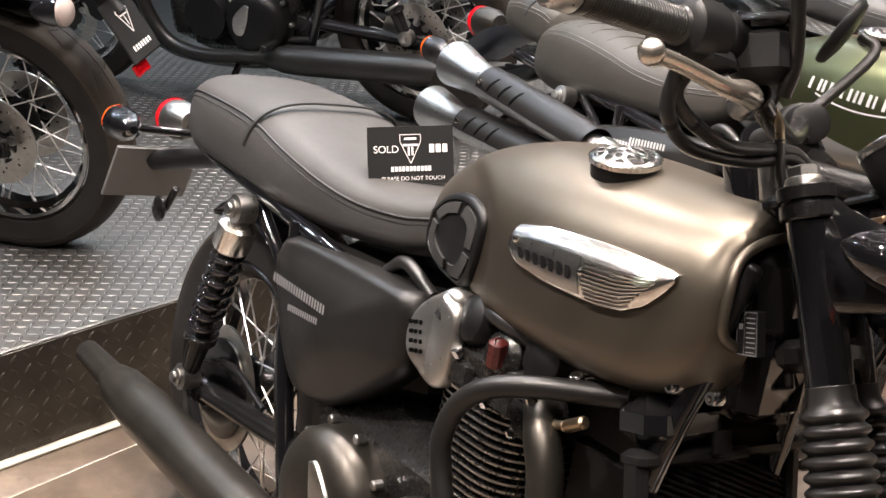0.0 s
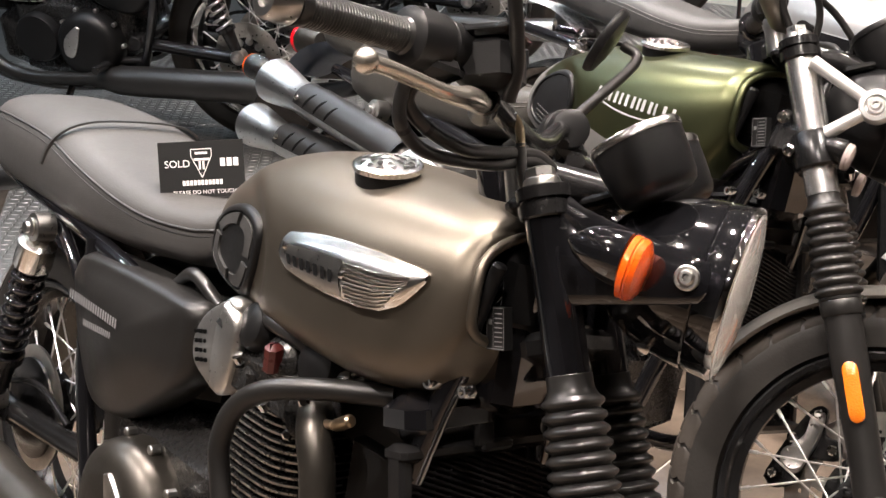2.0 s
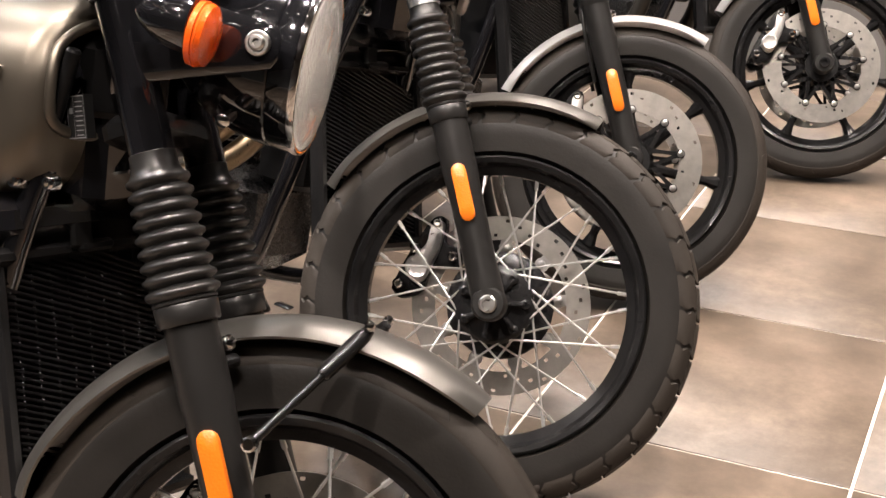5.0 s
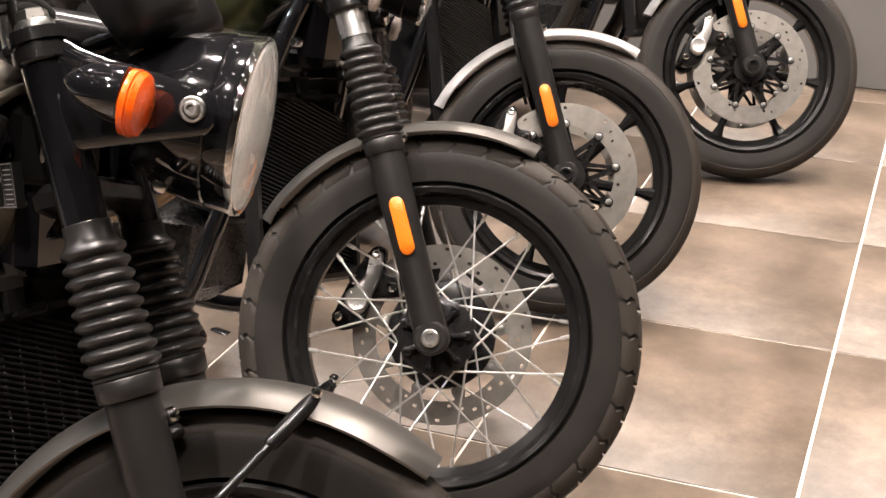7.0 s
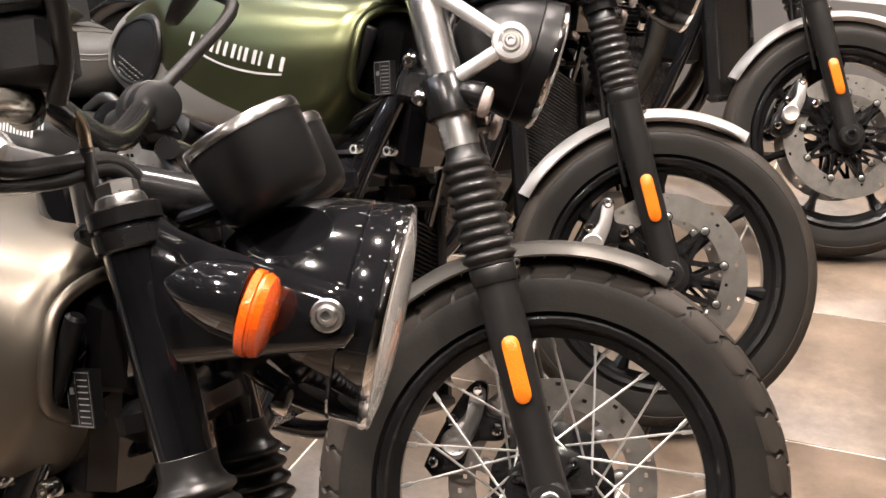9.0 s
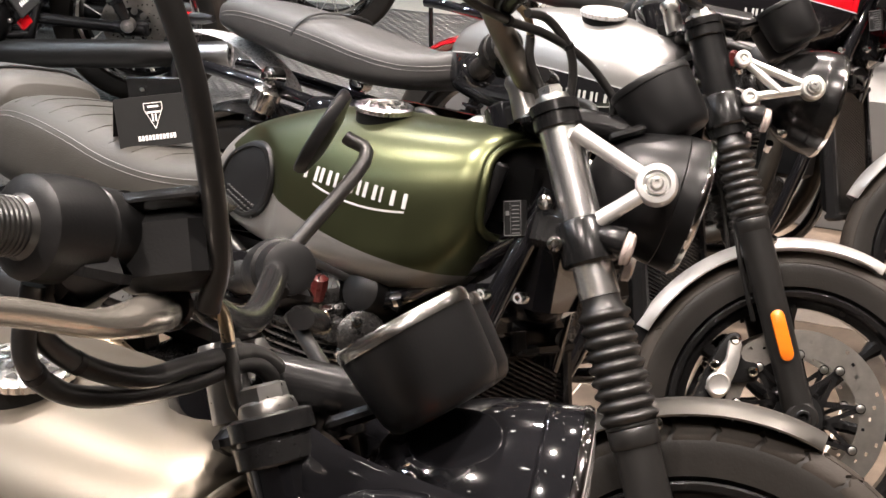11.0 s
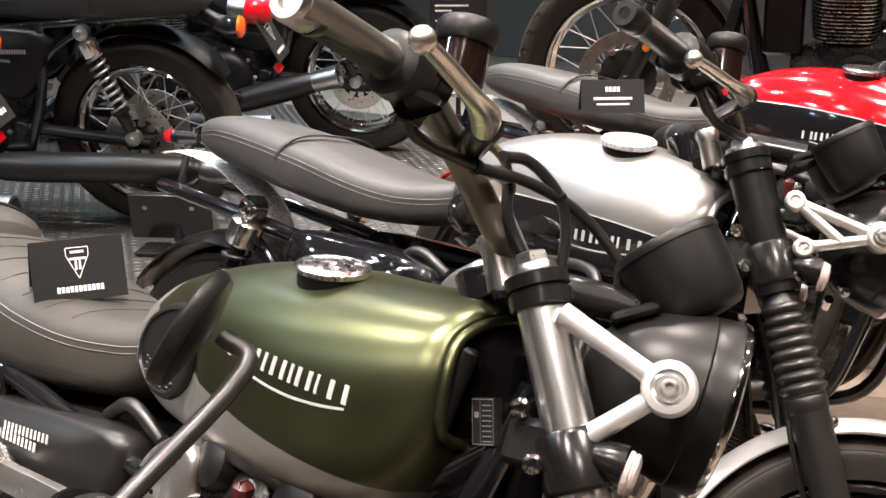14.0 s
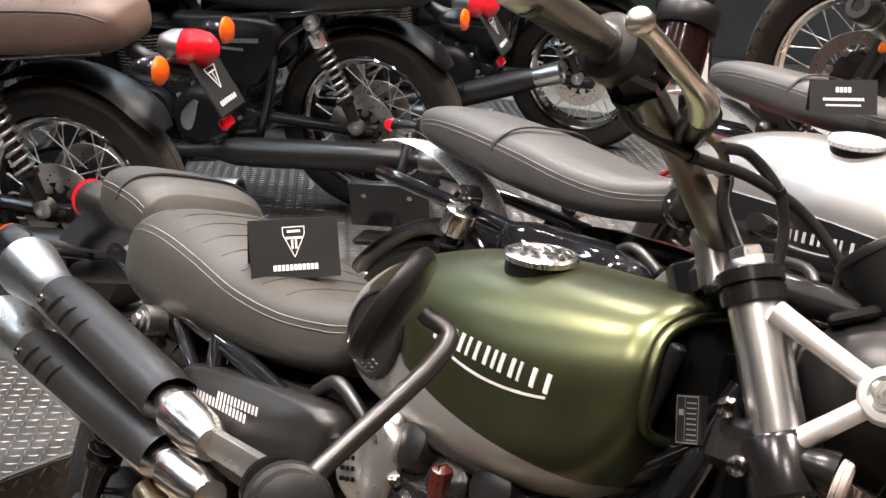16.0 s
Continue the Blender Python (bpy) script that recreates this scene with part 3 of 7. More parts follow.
    if kind == "wire":
        hub = Geo().lathe((0, -0.07, 0), (0, 1, 0), [(0, 0.018), (0.006, 0.022), (0.022, 0.026), (0.03, 0.03), (0.033, 0.052), (0.034, 0.062), (0.037, 0.066), (0.043, 0.066), (0.046, 0.06), (0.052, 0.034), (0.094, 0.034), (0.098, 0.062), (0.104, 0.064), (0.108, 0.06), (0.125, 0.028), (0.15, 0.02)], 40)
    else:
        hub = Geo().lathe((0, -0.075, 0), (0, 1, 0), [(0, 0.018), (0.005, 0.022), (0.016, 0.024), (0.022, 0.034), (0.03, 0.037), (0.033, 0.05), (0.036, 0.0545), (0.043, 0.0545), (0.046, 0.05), (0.052, 0.032), (0.094, 0.032), (0.10, 0.056), (0.115, 0.054), (0.13, 0.026), (0.15, 0.02)], 32)
    part("hub", shared(("hub", front, kind), lambda: hub.mesh("hub", SATIN)), None, ob, "black wheel hub")
    bolt_r = 0.053 if kind == "wire" else 0.044
    for k in range(7):
        turn_k = Matrix.Rotation(-2 * math.pi * (k + 0.3) / 7, 4, "Y")
        part("hub_bolt", shared(("hub_bolt", kind), lambda: Geo().lathe((bolt_r, -0.034, 0), (0, -1, 0), [(0, 0.0085), (0.010, 0.0085), (0.0115, 0.006), (0.0115, 0.004), (0.007, 0.004)], 8).mesh("hub_bolt", SATIN)), None, ob, m=turn_k)
        if kind == "wire":
            part("hub_rib", shared("hub_rib", lambda: Geo().box((0.038, -0.04, 0), (0.03, 0.018, 0.011), 0.004).mesh("hub_rib", SATIN)), None, ob, m=turn_k)
    pin_r = disc[0] - 0.014 if kind == "wire" else disc[0] + 0.004
    for y in disc_y:
        part("brake_disc", shared(("disc", disc), lambda: disc_mesh(disc[0], disc[1], "brake_disc")), None, ob, "drilled steel brake disc", Matrix.Translation((0, y, 0)))
        car = Geo()
        if kind == "wire":
            car.lathe((0, y - 0.014, 0), (0, 1, 0), [(0, 0.05), (0.002, 0.088), (0.004, 0.0925), (0.010, 0.0925), (0.012, 0.09)], 40)
        else:
            car.lathe((0, y - 0.004, 0), (0, 1, 0), [(0, 0.044), (0.008, 0.044)], 20)
        part("disc_carrier", shared(("carrier", y, kind), lambda: car.mesh("disc_carrier", SATIN if kind == "wire" else PLASTIC)), None, ob, "black disc carrier")

        def make_link():
            g = Geo()
            if kind == "wire":
                # short steel tab from the disc to its bobbin
                g.box((0.5 * (pin_r + disc[0]) + 0.002, 0, 0), (disc[0] - pin_r + 0.012, 0.0046, 0.02), 0.0012)
                return g.lathe((pin_r, -0.0028, 0), (0, 1, 0), [(0, 0.0125), (0.0056, 0.0125)], 16).mesh("disc_tab", STEEL)
            # two flat legs meeting at the bobbin
            for z0 in (-0.019, 0.019):
                a_, b_ = np.array((0.036, 0.0, z0)), np.array((pin_r, 0.0, 0.0))
                way = (b_ - a_) / np.linalg.norm(b_ - a_)
                side_ = np.array((-way[2], 0.0, way[0]))
                g.rings([np.array([p + side_ * h_ * u + np.array((0, 0.0034 * v, 0)) for u, v in ((-1, -1), (1, -1), (1, 1), (-1, 1))]) for p, h_ in ((a_, 0.0062), (a_ * 0.5 + b_ * 0.5, 0.0038), (b_, 0.005))])
            return g.cyl((pin_r, -0.006, 0), (pin_r, 0.006, 0), 0.0095, n=12).mesh("carrier_arm", SATIN)

        for k in range(9):
            a = 2 * math.pi * (k + 0.5) / 9
            turn_k = Matrix.Translation((0, y, 0)) @ Matrix.Rotation(-a, 4, "Y")
            part("disc_tab" if kind == "wire" else "carrier_arm", shared(("link", disc, kind), make_link), None, ob, m=turn_k)
            if not lite:
                rv = shared("rivet", lambda: Geo().lathe((0, -0.010, 0), (0, 1, 0), [(0, 0.004), (0.001, 0.0075), (0.019, 0.0075), (0.020, 0.004)], 10).mesh("disc_rivet", STEEL))
                part("disc_rivet", rv, None, ob, m=Matrix.Translation((pin_r * math.cos(a), y, pin_r * math.sin(a))))
    if kind == "cast":
        def make_arm():
            rows = []
            for q, hw, hy in ((0.035, 0.016, 0.02), (0.09, 0.011, 0.014), (rim - 0.05, 0.0095, 0.013), (rim - 0.022, 0.017, 0.02)):
                rows.append(np.array([(q, hy * v, hw * u) for u, v in ((-1, -0.5), (-0.4, -1), (0.4, -1), (1, -0.5), (1, 0.5), (0.4, 1), (-0.4, 1), (-1, 0.5))]))
            return Geo().rings(rows).mesh("wheel_spoke", SATIN)
        for k in range(7):
            part("wheel_spoke", shared(("arm", rim), make_arm), None, ob, m=Matrix.Rotation(2 * math.pi * k / 7, 4, "Y"))
    if kind == "wire":
        n = 32
        for k in range(n):
            side = 1 if k % 2 else -1
            twist = 0.9 if (k // 2) % 2 else -0.9
            a = 2 * math.pi * (k + 0.25 * side) / n
            p = Vector((0.061 * math.cos(a + twist), side * 0.034, 0.061 * math.sin(a + twist)))
            q = Vector(((rim - 0.022) * math.cos(a), side * 0.006, (rim - 0.022) * math.sin(a)))
            d = q - p

            def make_spoke():
                return Geo().cyl((0, 0, 0), (0, 0, 0.9), 0.0019, n=5).cyl((0, 0, 0.9), (0, 0, 1.0), 0.0035, 0.003, n=6).mesh("spoke", SPOKE)

            rot = d.to_track_quat("Z", "Y").to_matrix().to_4x4()
            part("spoke", shared(("spoke",), make_spoke), None, ob, m=Matrix.Translation(p) @ rot @ Matrix.Diagonal((1, 1, d.length, 1)))
    return ob


def gaiter(p0, p1, low, high, rings):
    """A ribbed boot from p0 (below) to p1: a plain collar at each end."""
    d = np.linalg.norm(np.array(p1) - np.array(p0))
    prof = [(0, low * 0.8), (d * 0.01, low * 0.84), (d * 0.11, low * 0.86), (d * 0.12, low * 0.83), (d * 0.125, low * 0.87), (d * 0.14, low * 0.87)]
    for k in range(rings):
        f = 0.72 / rings
        s = d * (0.145 + f * k)
        r = low + (high - low) * k / (rings - 1)
        t = d * f
        prof += [(s, r * 0.83), (s + t * 0.12, r * 0.86), (s + t * 0.3, r * 0.97), (s + t * 0.42, r), (s + t * 0.58, r), (s + t * 0.7, r * 0.97), (s + t * 0.88, r * 0.86), (s + t * 0.99, r * 0.83)]
    prof += [(d * 0.875, high * 0.80), (d * 0.9, high * 0.74), (d * 0.98, high * 0.73), (d * 0.985, high * 0.70), (d, high * 0.66)]
    return Geo().lathe(p0, np.array(p1) - np.array(p0), prof, 32)


def arc_strip(c, r, a0, a1, half, lip=0.014, thick=0.003, n=28, taper=0.6):
    """A mudguard: a curved channel round c from angle a0 to a1 (degrees)."""
    sect = []
    m = 11
    for k in range(m):
        u = -1 + 2 * k / (m - 1)
        sect.append((u * half, -lip * abs(u) ** 2.6))
    rings = []
    for k in range(n + 1):
        f = k / n
        a = radians(a0 + (a1 - a0) * f)
        end = min(f, 1 - f) * 8
        s = taper + (1 - taper) * math.sin(min(end, 1) * math.pi / 2)
        ring_pts = [(y * s, dz) for y, dz in sect] + [(y * s * 0.97, dz - thick) for y, dz in reversed(sect)]
        rings.append(np.array([(c[0] + (r + dz) * math.cos(a), c[1] + y, c[2] + (r + dz) * math.sin(a)) for y, dz in ring_pts]))
    return Geo().rings(rings)


def letters(body, g, x0, z0, x1, z1, height, off=0.0009):
    """A word as plain upright bars of uneven width."""
    bars = [(0.05, 0.08), (0.16, 0.19), (0.215, 0.245), (0.29, 0.32), (0.36, 0.385), (0.43, 0.46), (0.51, 0.54), (0.575, 0.6), (0.63, 0.66), (0.71, 0.74), (0.77, 0.79), (0.86, 0.89), (0.955, 0.985)]
    for a, b in bars:
        pa, pb = (x0 + (x1 - x0) * a, z0 + (z1 - z0) * a), (x0 + (x1 - x0) * b, z0 + (z1 - z0) * b)
        body.patch(g, [pa, pb, (pb[0], pb[1] + height), (pa[0], pa[1] + height)], off, 3, 3)
    return g


def flat_letters(g, x0, z0, x1, z1, height, y, n, gap=0.4):
    for k in range(n):
        a, b = (k + gap / 2) / n, (k + 1 - gap / 2) / n
        xa, xb, za, zb = x0 + (x1 - x0) * a, x0 + (x1 - x0) * b, z0 + (z1 - z0) * a, z0 + (z1 - z0) * b
        g.add([(xa, y, za), (xb, y, zb), (xb, y, zb + height), (xa, y, za + height)], [(0, 1, 2, 3)])
    return g


def motorcycle(m, spec, label, group):
    """One motorcycle; x ahead from the rear axle, y to its left, z up."""
    o = thing("motorcycle", label, "motorcycle", m, group)
    S = steering(spec["turn"])
    fr, rr = spec["front_r"], 0.32
    lite = spec.get("lite", False)
    RAKE = radians(spec.get("rake", 25.5))
    AXIS = Vector((-math.sin(RAKE), 0, math.cos(RAKE)))
    front_x = 1.445 + spec.get("fork_dx", 0.0)
    A = np.array((front_x - (fr - 0.331) * math.tan(RAKE), 0.0, fr))

    def lg(z, y=-0.1, fwd=0.0):
        return np.array((front_x - (z - 0.331) * math.tan(RAKE) + fwd, y, z))

    # wheels
    kind, tread = spec["wheel"], spec["tread"]
    frim = fr - 0.088 if kind == "wire" else fr - 0.078
    wheel("front_wheel", o, A, fr, spec["front_w"], frim, kind, S, True, (0.114, 0.155) if kind == "wire" else (0.106, 0.155), spec["front_disc"], tread, rim_mat=CHROME if lite else None)
    wheel("rear_wheel", o, (0, 0, rr), rr, 0.075, rr - 0.095, kind, None, False, (0.065, 0.115), (-0.075,) if not lite else (-0.075, 0.08), "road" if tread != "block" else "block", lite, CHROME if lite else None)

    # tank
    body = Body(spec["tank"], spec.get("tank_flat", 3.5), spec.get("belly", 0.37), spec.get("tank_top", 2.7), 2.35, spec.get("dent"))
    shell = loft(spec["tank"], 88, 9, body.flat, body.belly, body.top, body.upper)
    xe, zn = spec["tank"][-1][0], spec["tank"][-1][2] - 0.022
    for r in shell:
        for q in r:
            q[1] -= math.copysign(min(body.dent(q[0], q[2]), abs(q[1]) * 0.6), q[1])
            near = max(0.0, 1 - (xe - q[0]) / 0.028)
            q[0] -= spec.get("notch", 0.0) * near * math.exp(-(((q[2] - zn) / 0.026) ** 2)) * min(1, abs(q[1]) / 0.06)
    nose, mid = shell[-1].copy(), shell[-1].mean(0)
    shell.append(mid + (nose - mid) * 0.96 + np.array((0.001, 0, 0)))
    tank = part("fuel_tank", Geo().rings(shell, caps=(True, False)), spec["paint"], o, spec["tank_label"], sharp=60)
    hollow = [mid + (nose - mid) * q + np.array((dx, 0, 0)) for q, dx in ((0.965, 0.0005), (0.92, -0.012), (0.86, -0.05), (0.5, -0.07), (0.1, -0.075))]
    part("tank_recess", Geo().rings(hollow, caps=(False, True)), GLOVE, tank, "black recess behind the headstock")
    nx, nw, nt_, nb = spec["tank"][-1]
    part("headstock_cover", Geo().box((nx - 0.02, 0, (nt_ + nb) / 2), (0.10, nw * 1.05, (nt_ - nb) * 0.86), 0.022).rod((nx - 0.01, -nw * 0.86, nb + 0.01), (nx + 0.012, -nw * 0.8, nt_ - 0.03), 0.009), GLOVE, o, "black headstock cover")
    lip = [mid + (nose - mid) * 0.985 + np.array((0.001, 0, 0))][0]
    part("tank_lip", Geo().tube(np.vstack([lip, lip[:1]]), spec.get("lip", 0.0042), 10, 1, caps=(False, False)), spec["paint"], tank, "rolled front edge")
    cx, cy, cz = spec["cap"]
    tilt, roll = spec.get("cap_tilt", (3, 10))
    wy = Vector((math.sin(radians(tilt)), -math.sin(radians(roll)), math.cos(radians(roll))))
    cu, cv, cw = basis(wy)
    c0 = np.array((cx, cy, cz)) - cw * 0.016
    part("cap_seat", Geo().lathe(c0 - cw * 0.014, wy, [(0, 0.0405), (0.0165, 0.041), (0.0175, 0.039)], 48, caps=(False, False)), PLASTIC, o, "dark rubber ring under the filler cap")
    cap = Geo()
    if spec.get("cap_plain"):
        cap.lathe(c0, wy, [(0.002, 0.043), (0.004, 0.0455), (0.011, 0.0455), (0.0135, 0.043), (0.0145, 0.036), (0.0155, 0.0)], 48)
        cap.box(c0 + cu * 0.047 + cw * 0.006, (0.018, 0.014, 0.01), 0.003)
    else:
        teeth = np.linspace(0, 2 * np.pi, 144, endpoint=False)
        flute = 1 + 0.022 * (np.sin(teeth * 36) > 0)
        lobe = (np.sin(teeth * 9) > -0.25) * 1.0
        fan = (np.sin(teeth * 6 + 0.6) > 0.0) * 1.0
        levels = [(0.003, 0.0405, 0, 0), (0.0035, 0.043, 1, 0), (0.0095, 0.0435, 1, 0), (0.0115, 0.0425, 0, 0), (0.0125, 0.0395, 0, 0), (0.0118, 0.037, 0, 0), (0.0112, 0.0355, 0, 0), (0.0118, 0.034, 0, lobe), (0.0135, 0.027, 0, lobe), (0.0132, 0.025, 0, 0), (0.0136, 0.0235, 0, fan), (0.0150, 0.013, 0, fan), (0.0148, 0.011, 0, 0), (0.0158, 0.0095, 0, 0), (0.0164, 0.0005, 0, 0)]
        cap.rings([c0 + cw * np.reshape(h_ + 0.0016 * np.asarray(e_) * np.ones(144), (-1, 1)) + (q * (flute if f_ else np.ones(144)))[:, None] * (np.cos(teeth)[:, None] * cu + np.sin(teeth)[:, None] * cv) for h_, q, f_, e_ in levels])
    cap_ob = None
    dark = Geo()
    if not spec.get("cap_plain"):
        for n_, r0_, r1_, h0_, h1_, ph in ((12, 0.0275, 0.0345, 0.0156, 0.0139, 0.1), (8, 0.0145, 0.0225, 0.0170, 0.0157, 0.3)):
            for k in range(n_):
                a = 2 * math.pi * k / n_ + ph
                w_ = math.pi / n_ * 0.62
                flip = k % 2
                pts = []
                for aa, rr_, hh in ((a - w_ * (0.25 if flip else 1), r0_, h0_), (a + w_ * (0.25 if flip else 1), r0_, h0_), (a + w_ * (1 if flip else 0.3), r1_, h1_), (a - w_ * (1 if flip else 0.3), r1_, h1_)):
                    pts.append(tuple(c0 + cw * hh + rr_ * (math.cos(aa) * cu + math.sin(aa) * cv)))
                dark.add(pts, [(0, 1, 2, 3)])
    cap_ob = part("filler_cap", cap, CAP_CHROME if spec.get("cap_chrome", True) else WHITE_SILVER, o, "bright filler cap", sharp=30)
    if dark.n:
        part("cap_pattern", dark, PLASTIC, cap_ob, "dark recessed pattern")
    if spec.get("badge"):
        g = Geo()
        n = 30
        edge = np.array([(0.0, 0.868, 0.822), (0.2, 0.879, 0.818), (0.42, 0.885, 0.818), (0.62, 0.887, 0.819), (0.76, 0.887, 0.824), (0.88, 0.886, 0.838), (0.96, 0.885, 0.859), (1.0, 0.882, 0.874)])

        def badge_pt(u, v):
            x = 0.846 + 0.252 * u + 0.016 * (1 - u) * max(0.0, -v)
            zt, zb = np.interp(u, edge[:, 0], edge[:, 1]), np.interp(u, edge[:, 0], edge[:, 2])
            z = (zt + zb) / 2 + (zt - zb) / 2 * v
            bulge = 0.010 * (1 - abs(v) ** 2.6) * (1 - max(0, (u - 0.8) / 0.2) ** 2 * 0.6) + 0.0035
            return (x, body.side(x, z, bulge), z)
        g.grid(badge_pt, np.linspace(0, 1, n), np.linspace(-1, 1, 15))
        rim = [(u, -1) for u in np.linspace(0, 1, n)] + [(u, 1) for u in np.linspace(1, 0, n)]
        inner = np.array([badge_pt(u, v) for u, v in rim])
        outer = np.array([(p[0], body.side(p[0], p[2], -0.004), p[2]) for p in inner])
        g.rings([outer, inner], caps=(False, False))
        badge = part("tank_badge", g, BRIGHT, o, "winged chrome tank badge", sharp=50)
        ribs = Geo()
        for k in range(10):
            v = -0.9 + 1.25 * k / 9
            pts = [badge_pt(u, v) for u in np.linspace(0.55, 0.93 - 0.16 * max(0, -v - 0.1), 9)]
            ribs.tube([(p[0], p[1] - 0.0008, p[2]) for p in pts], 0.0017, 6, 2)
        part("badge_rib", ribs, CHROME, badge, "fine chrome ribs")
        plate = Geo()
        def plate_pt(u, v):
            q = badge_pt(0.02 + 0.5 * u, -0.86 + 1.26 * v)
            return (q[0], q[1] - 0.0012, q[2])
        plate.grid(plate_pt, np.linspace(0, 1, 6), np.linspace(0, 1, 4))
        part("badge_plate", plate, STEEL, badge, "brushed plate")
        word = Geo()
        for k in range(7):
            def block_pt(u, v, k=k):
                q = plate_pt((k + 0.2 + 0.56 * u) / 7 * 0.82 + 0.12, 0.34 + 0.34 * v)
                return (q[0], q[1] - 0.0014, q[2])
            word.grid(block_pt, np.linspace(0, 1, 3), np.linspace(0, 1, 3))
        part("badge_lettering", word, PLASTIC, badge, "dark embossed blocks")
        for u, v in ((0.06, 0.3), (0.545, -0.05)):
            q = badge_pt(u, v)
            part("badge_screw", Geo().ball((q[0], q[1] - 0.001, q[2]), 0.005, 8), CHROME, badge)
    if spec.get("logo"):
        (lx0, lz0, lx1, lz1, lh) = spec["logo"]
        g = letters(body, Geo(), lx0, lz0, lx1, lz1, lh)
        sw = [(lx0 + (lx1 - lx0) * u, lz0 + (lz1 - lz0) * u - lh * (0.1 + 2.6 * (u - 0.12) * (1.0 - u))) for u in np.linspace(0.16, 0.98, 12)]
        for (xa, za), (xb, zb) in zip(sw[:-1], sw[1:]):
            body.patch(g, [(xa, za - lh * 0.14), (xb, zb - lh * 0.14), (xb, zb), (xa, za)], 0.0009, 2, 2)
        part("tank_lettering", g, PALE, tank, "white lettering drawn as plain blocks over a swoosh")
    if spec.get("knee"):
        outline = catmull(list(spec["knee"]) + [spec["knee"][0]], 6)[:-1]
        kmid = outline.mean(0)
        kn = len(outline)

        def knee_pt(k, sc, off):
            q = kmid + (outline[k % kn] - kmid) * sc
            return (q[0], body.side(q[0], q[1], off), q[1])

        levels = [(1.0, -0.004), (1.0, 0.003), (0.96, 0.0075), (0.9, 0.009), (0.85, 0.0085), (0.82, 0.005), (0.5, 0.005), (0.05, 0.005)]
        g = Geo().rings([np.array([knee_pt(k, sc, off) for k in range(kn)][::-1]) for sc, off in levels])
        pad = part("knee_pad", g, spec.get("knee_mat", PLASTIC), o, "black rubber knee pad")
        if spec.get("badge"):
            for q0, q1 in ((0.02, 0.22), (0.25, 0.47), (0.5, 0.74), (0.77, 0.985)):
                ks_ = range(int(q0 * kn), int(q1 * kn) + 1)
                rows = [np.array([knee_pt(k, sc, off) for sc, off in ((0.8, 0.004), (0.79, 0.0085), (0.55, 0.0085), (0.54, 0.004))]) for k in ks_]
                part("pad_segment", Geo().rings(rows), GREY_RUBBER, pad, "dark grey rubber rib")
        else:
            rib = Geo()
            for i in range(9):
                for j in range(3):
                    x, z = kmid[0] - 0.036 + 0.009 * i, kmid[1] - 0.014 - 0.009 * j - 0.0022 * i
                    rib.box((x, body.side(x, z, 0.006), z), (0.006, 0.003, 0.004), 0.001)
            part("pad_rib", rib, GREY_RUBBER, pad, "small raised studs")

    # seat
    for sname, st, smat, slab_ in spec["seat"]:
        seat = part(sname, Geo().rings(loft(st, 40, 6, 3.2, 0.5, 3.0)), smat, o, slab_, sharp=70)
        sb = Body(st, 3.2, 0.5, 3.0)
        piping = Geo()
        for sgn in (-1, 1):
            xs = np.linspace(st[0][0] + 0.03, st[-1][0] - 0.01, 22)
            for lift in (0.0, -0.009):
                pts = []
                for x in xs:
                    w, zt, zb = sb.at(x)
                    z = zt - 0.032 - 0.004 + lift
                    pts.append((x, -sgn * (sb.side(x, z, 0.0006)), z))
                piping.tube(pts, (0.0022 if spec.get("piping", PIPING) is PIPING else 0.0009) if lift == 0 else 0.0006, 6, 2)
        part("seat_piping", piping, spec.get("piping", PIPING), seat, "piped seam")
        for bx in spec.get("strap", ()) if sname == "seat" else ((-0.2,) if spec.get("strap_pillion") and not lite else ()):
            band = []
            hb = 0.022 if sname != "seat" else 0.0055
            for dx, e in ((-hb, 0.0), (-hb + 0.002, 0.003), (hb - 0.002, 0.003), (hb, 0.0)):
                w, zt, zb = sb.at(bx + dx)
                r = loft([(bx - 0.02, w + e, zt + e, zb), (bx, w + e, zt + e, zb), (bx + 0.02, w + e, zt + e, zb)], 40, 1, 3.2, 0.5, 3.0)[1]
                r = r[:21]
                lean = (r[:, 2] - zb) / (zt - zb)
                r[:, 0] = bx + dx + 0.05 * lean * spec.get("strap_lean", 1)
                band.append(r)
            part("seat_strap", Geo().rings(band, closed=False, caps=(False, False)), spec.get("strap_mat", PIPING), seat, "narrow strap across the seat")
        if spec.get("ribbed") and sname == "seat":
            ribs = Geo()
            for x in np.linspace(st[0][0] + 0.1, st[-1][0] - 0.16, 8):
                w, zt, zb = sb.at(x)
                ys = np.linspace(-0.82 * w, 0.82 * w, 9)
                pts = []
                for y in ys:
                    q = 1 - (abs(y) / w) ** 3.2
                    zc = zb + 0.5 * (zt - zb)
                    pts.append((x, y, zc + (zt - zc) * q ** (1 / 3.0) + 0.0004))
                ribs.tube(pts, 0.0011, 5, 2)
            part("seat_rib", ribs, SEAT_BROWN, seat, "stitched rib seams")

    # side panels, both sides
    sp = spec["panel"]
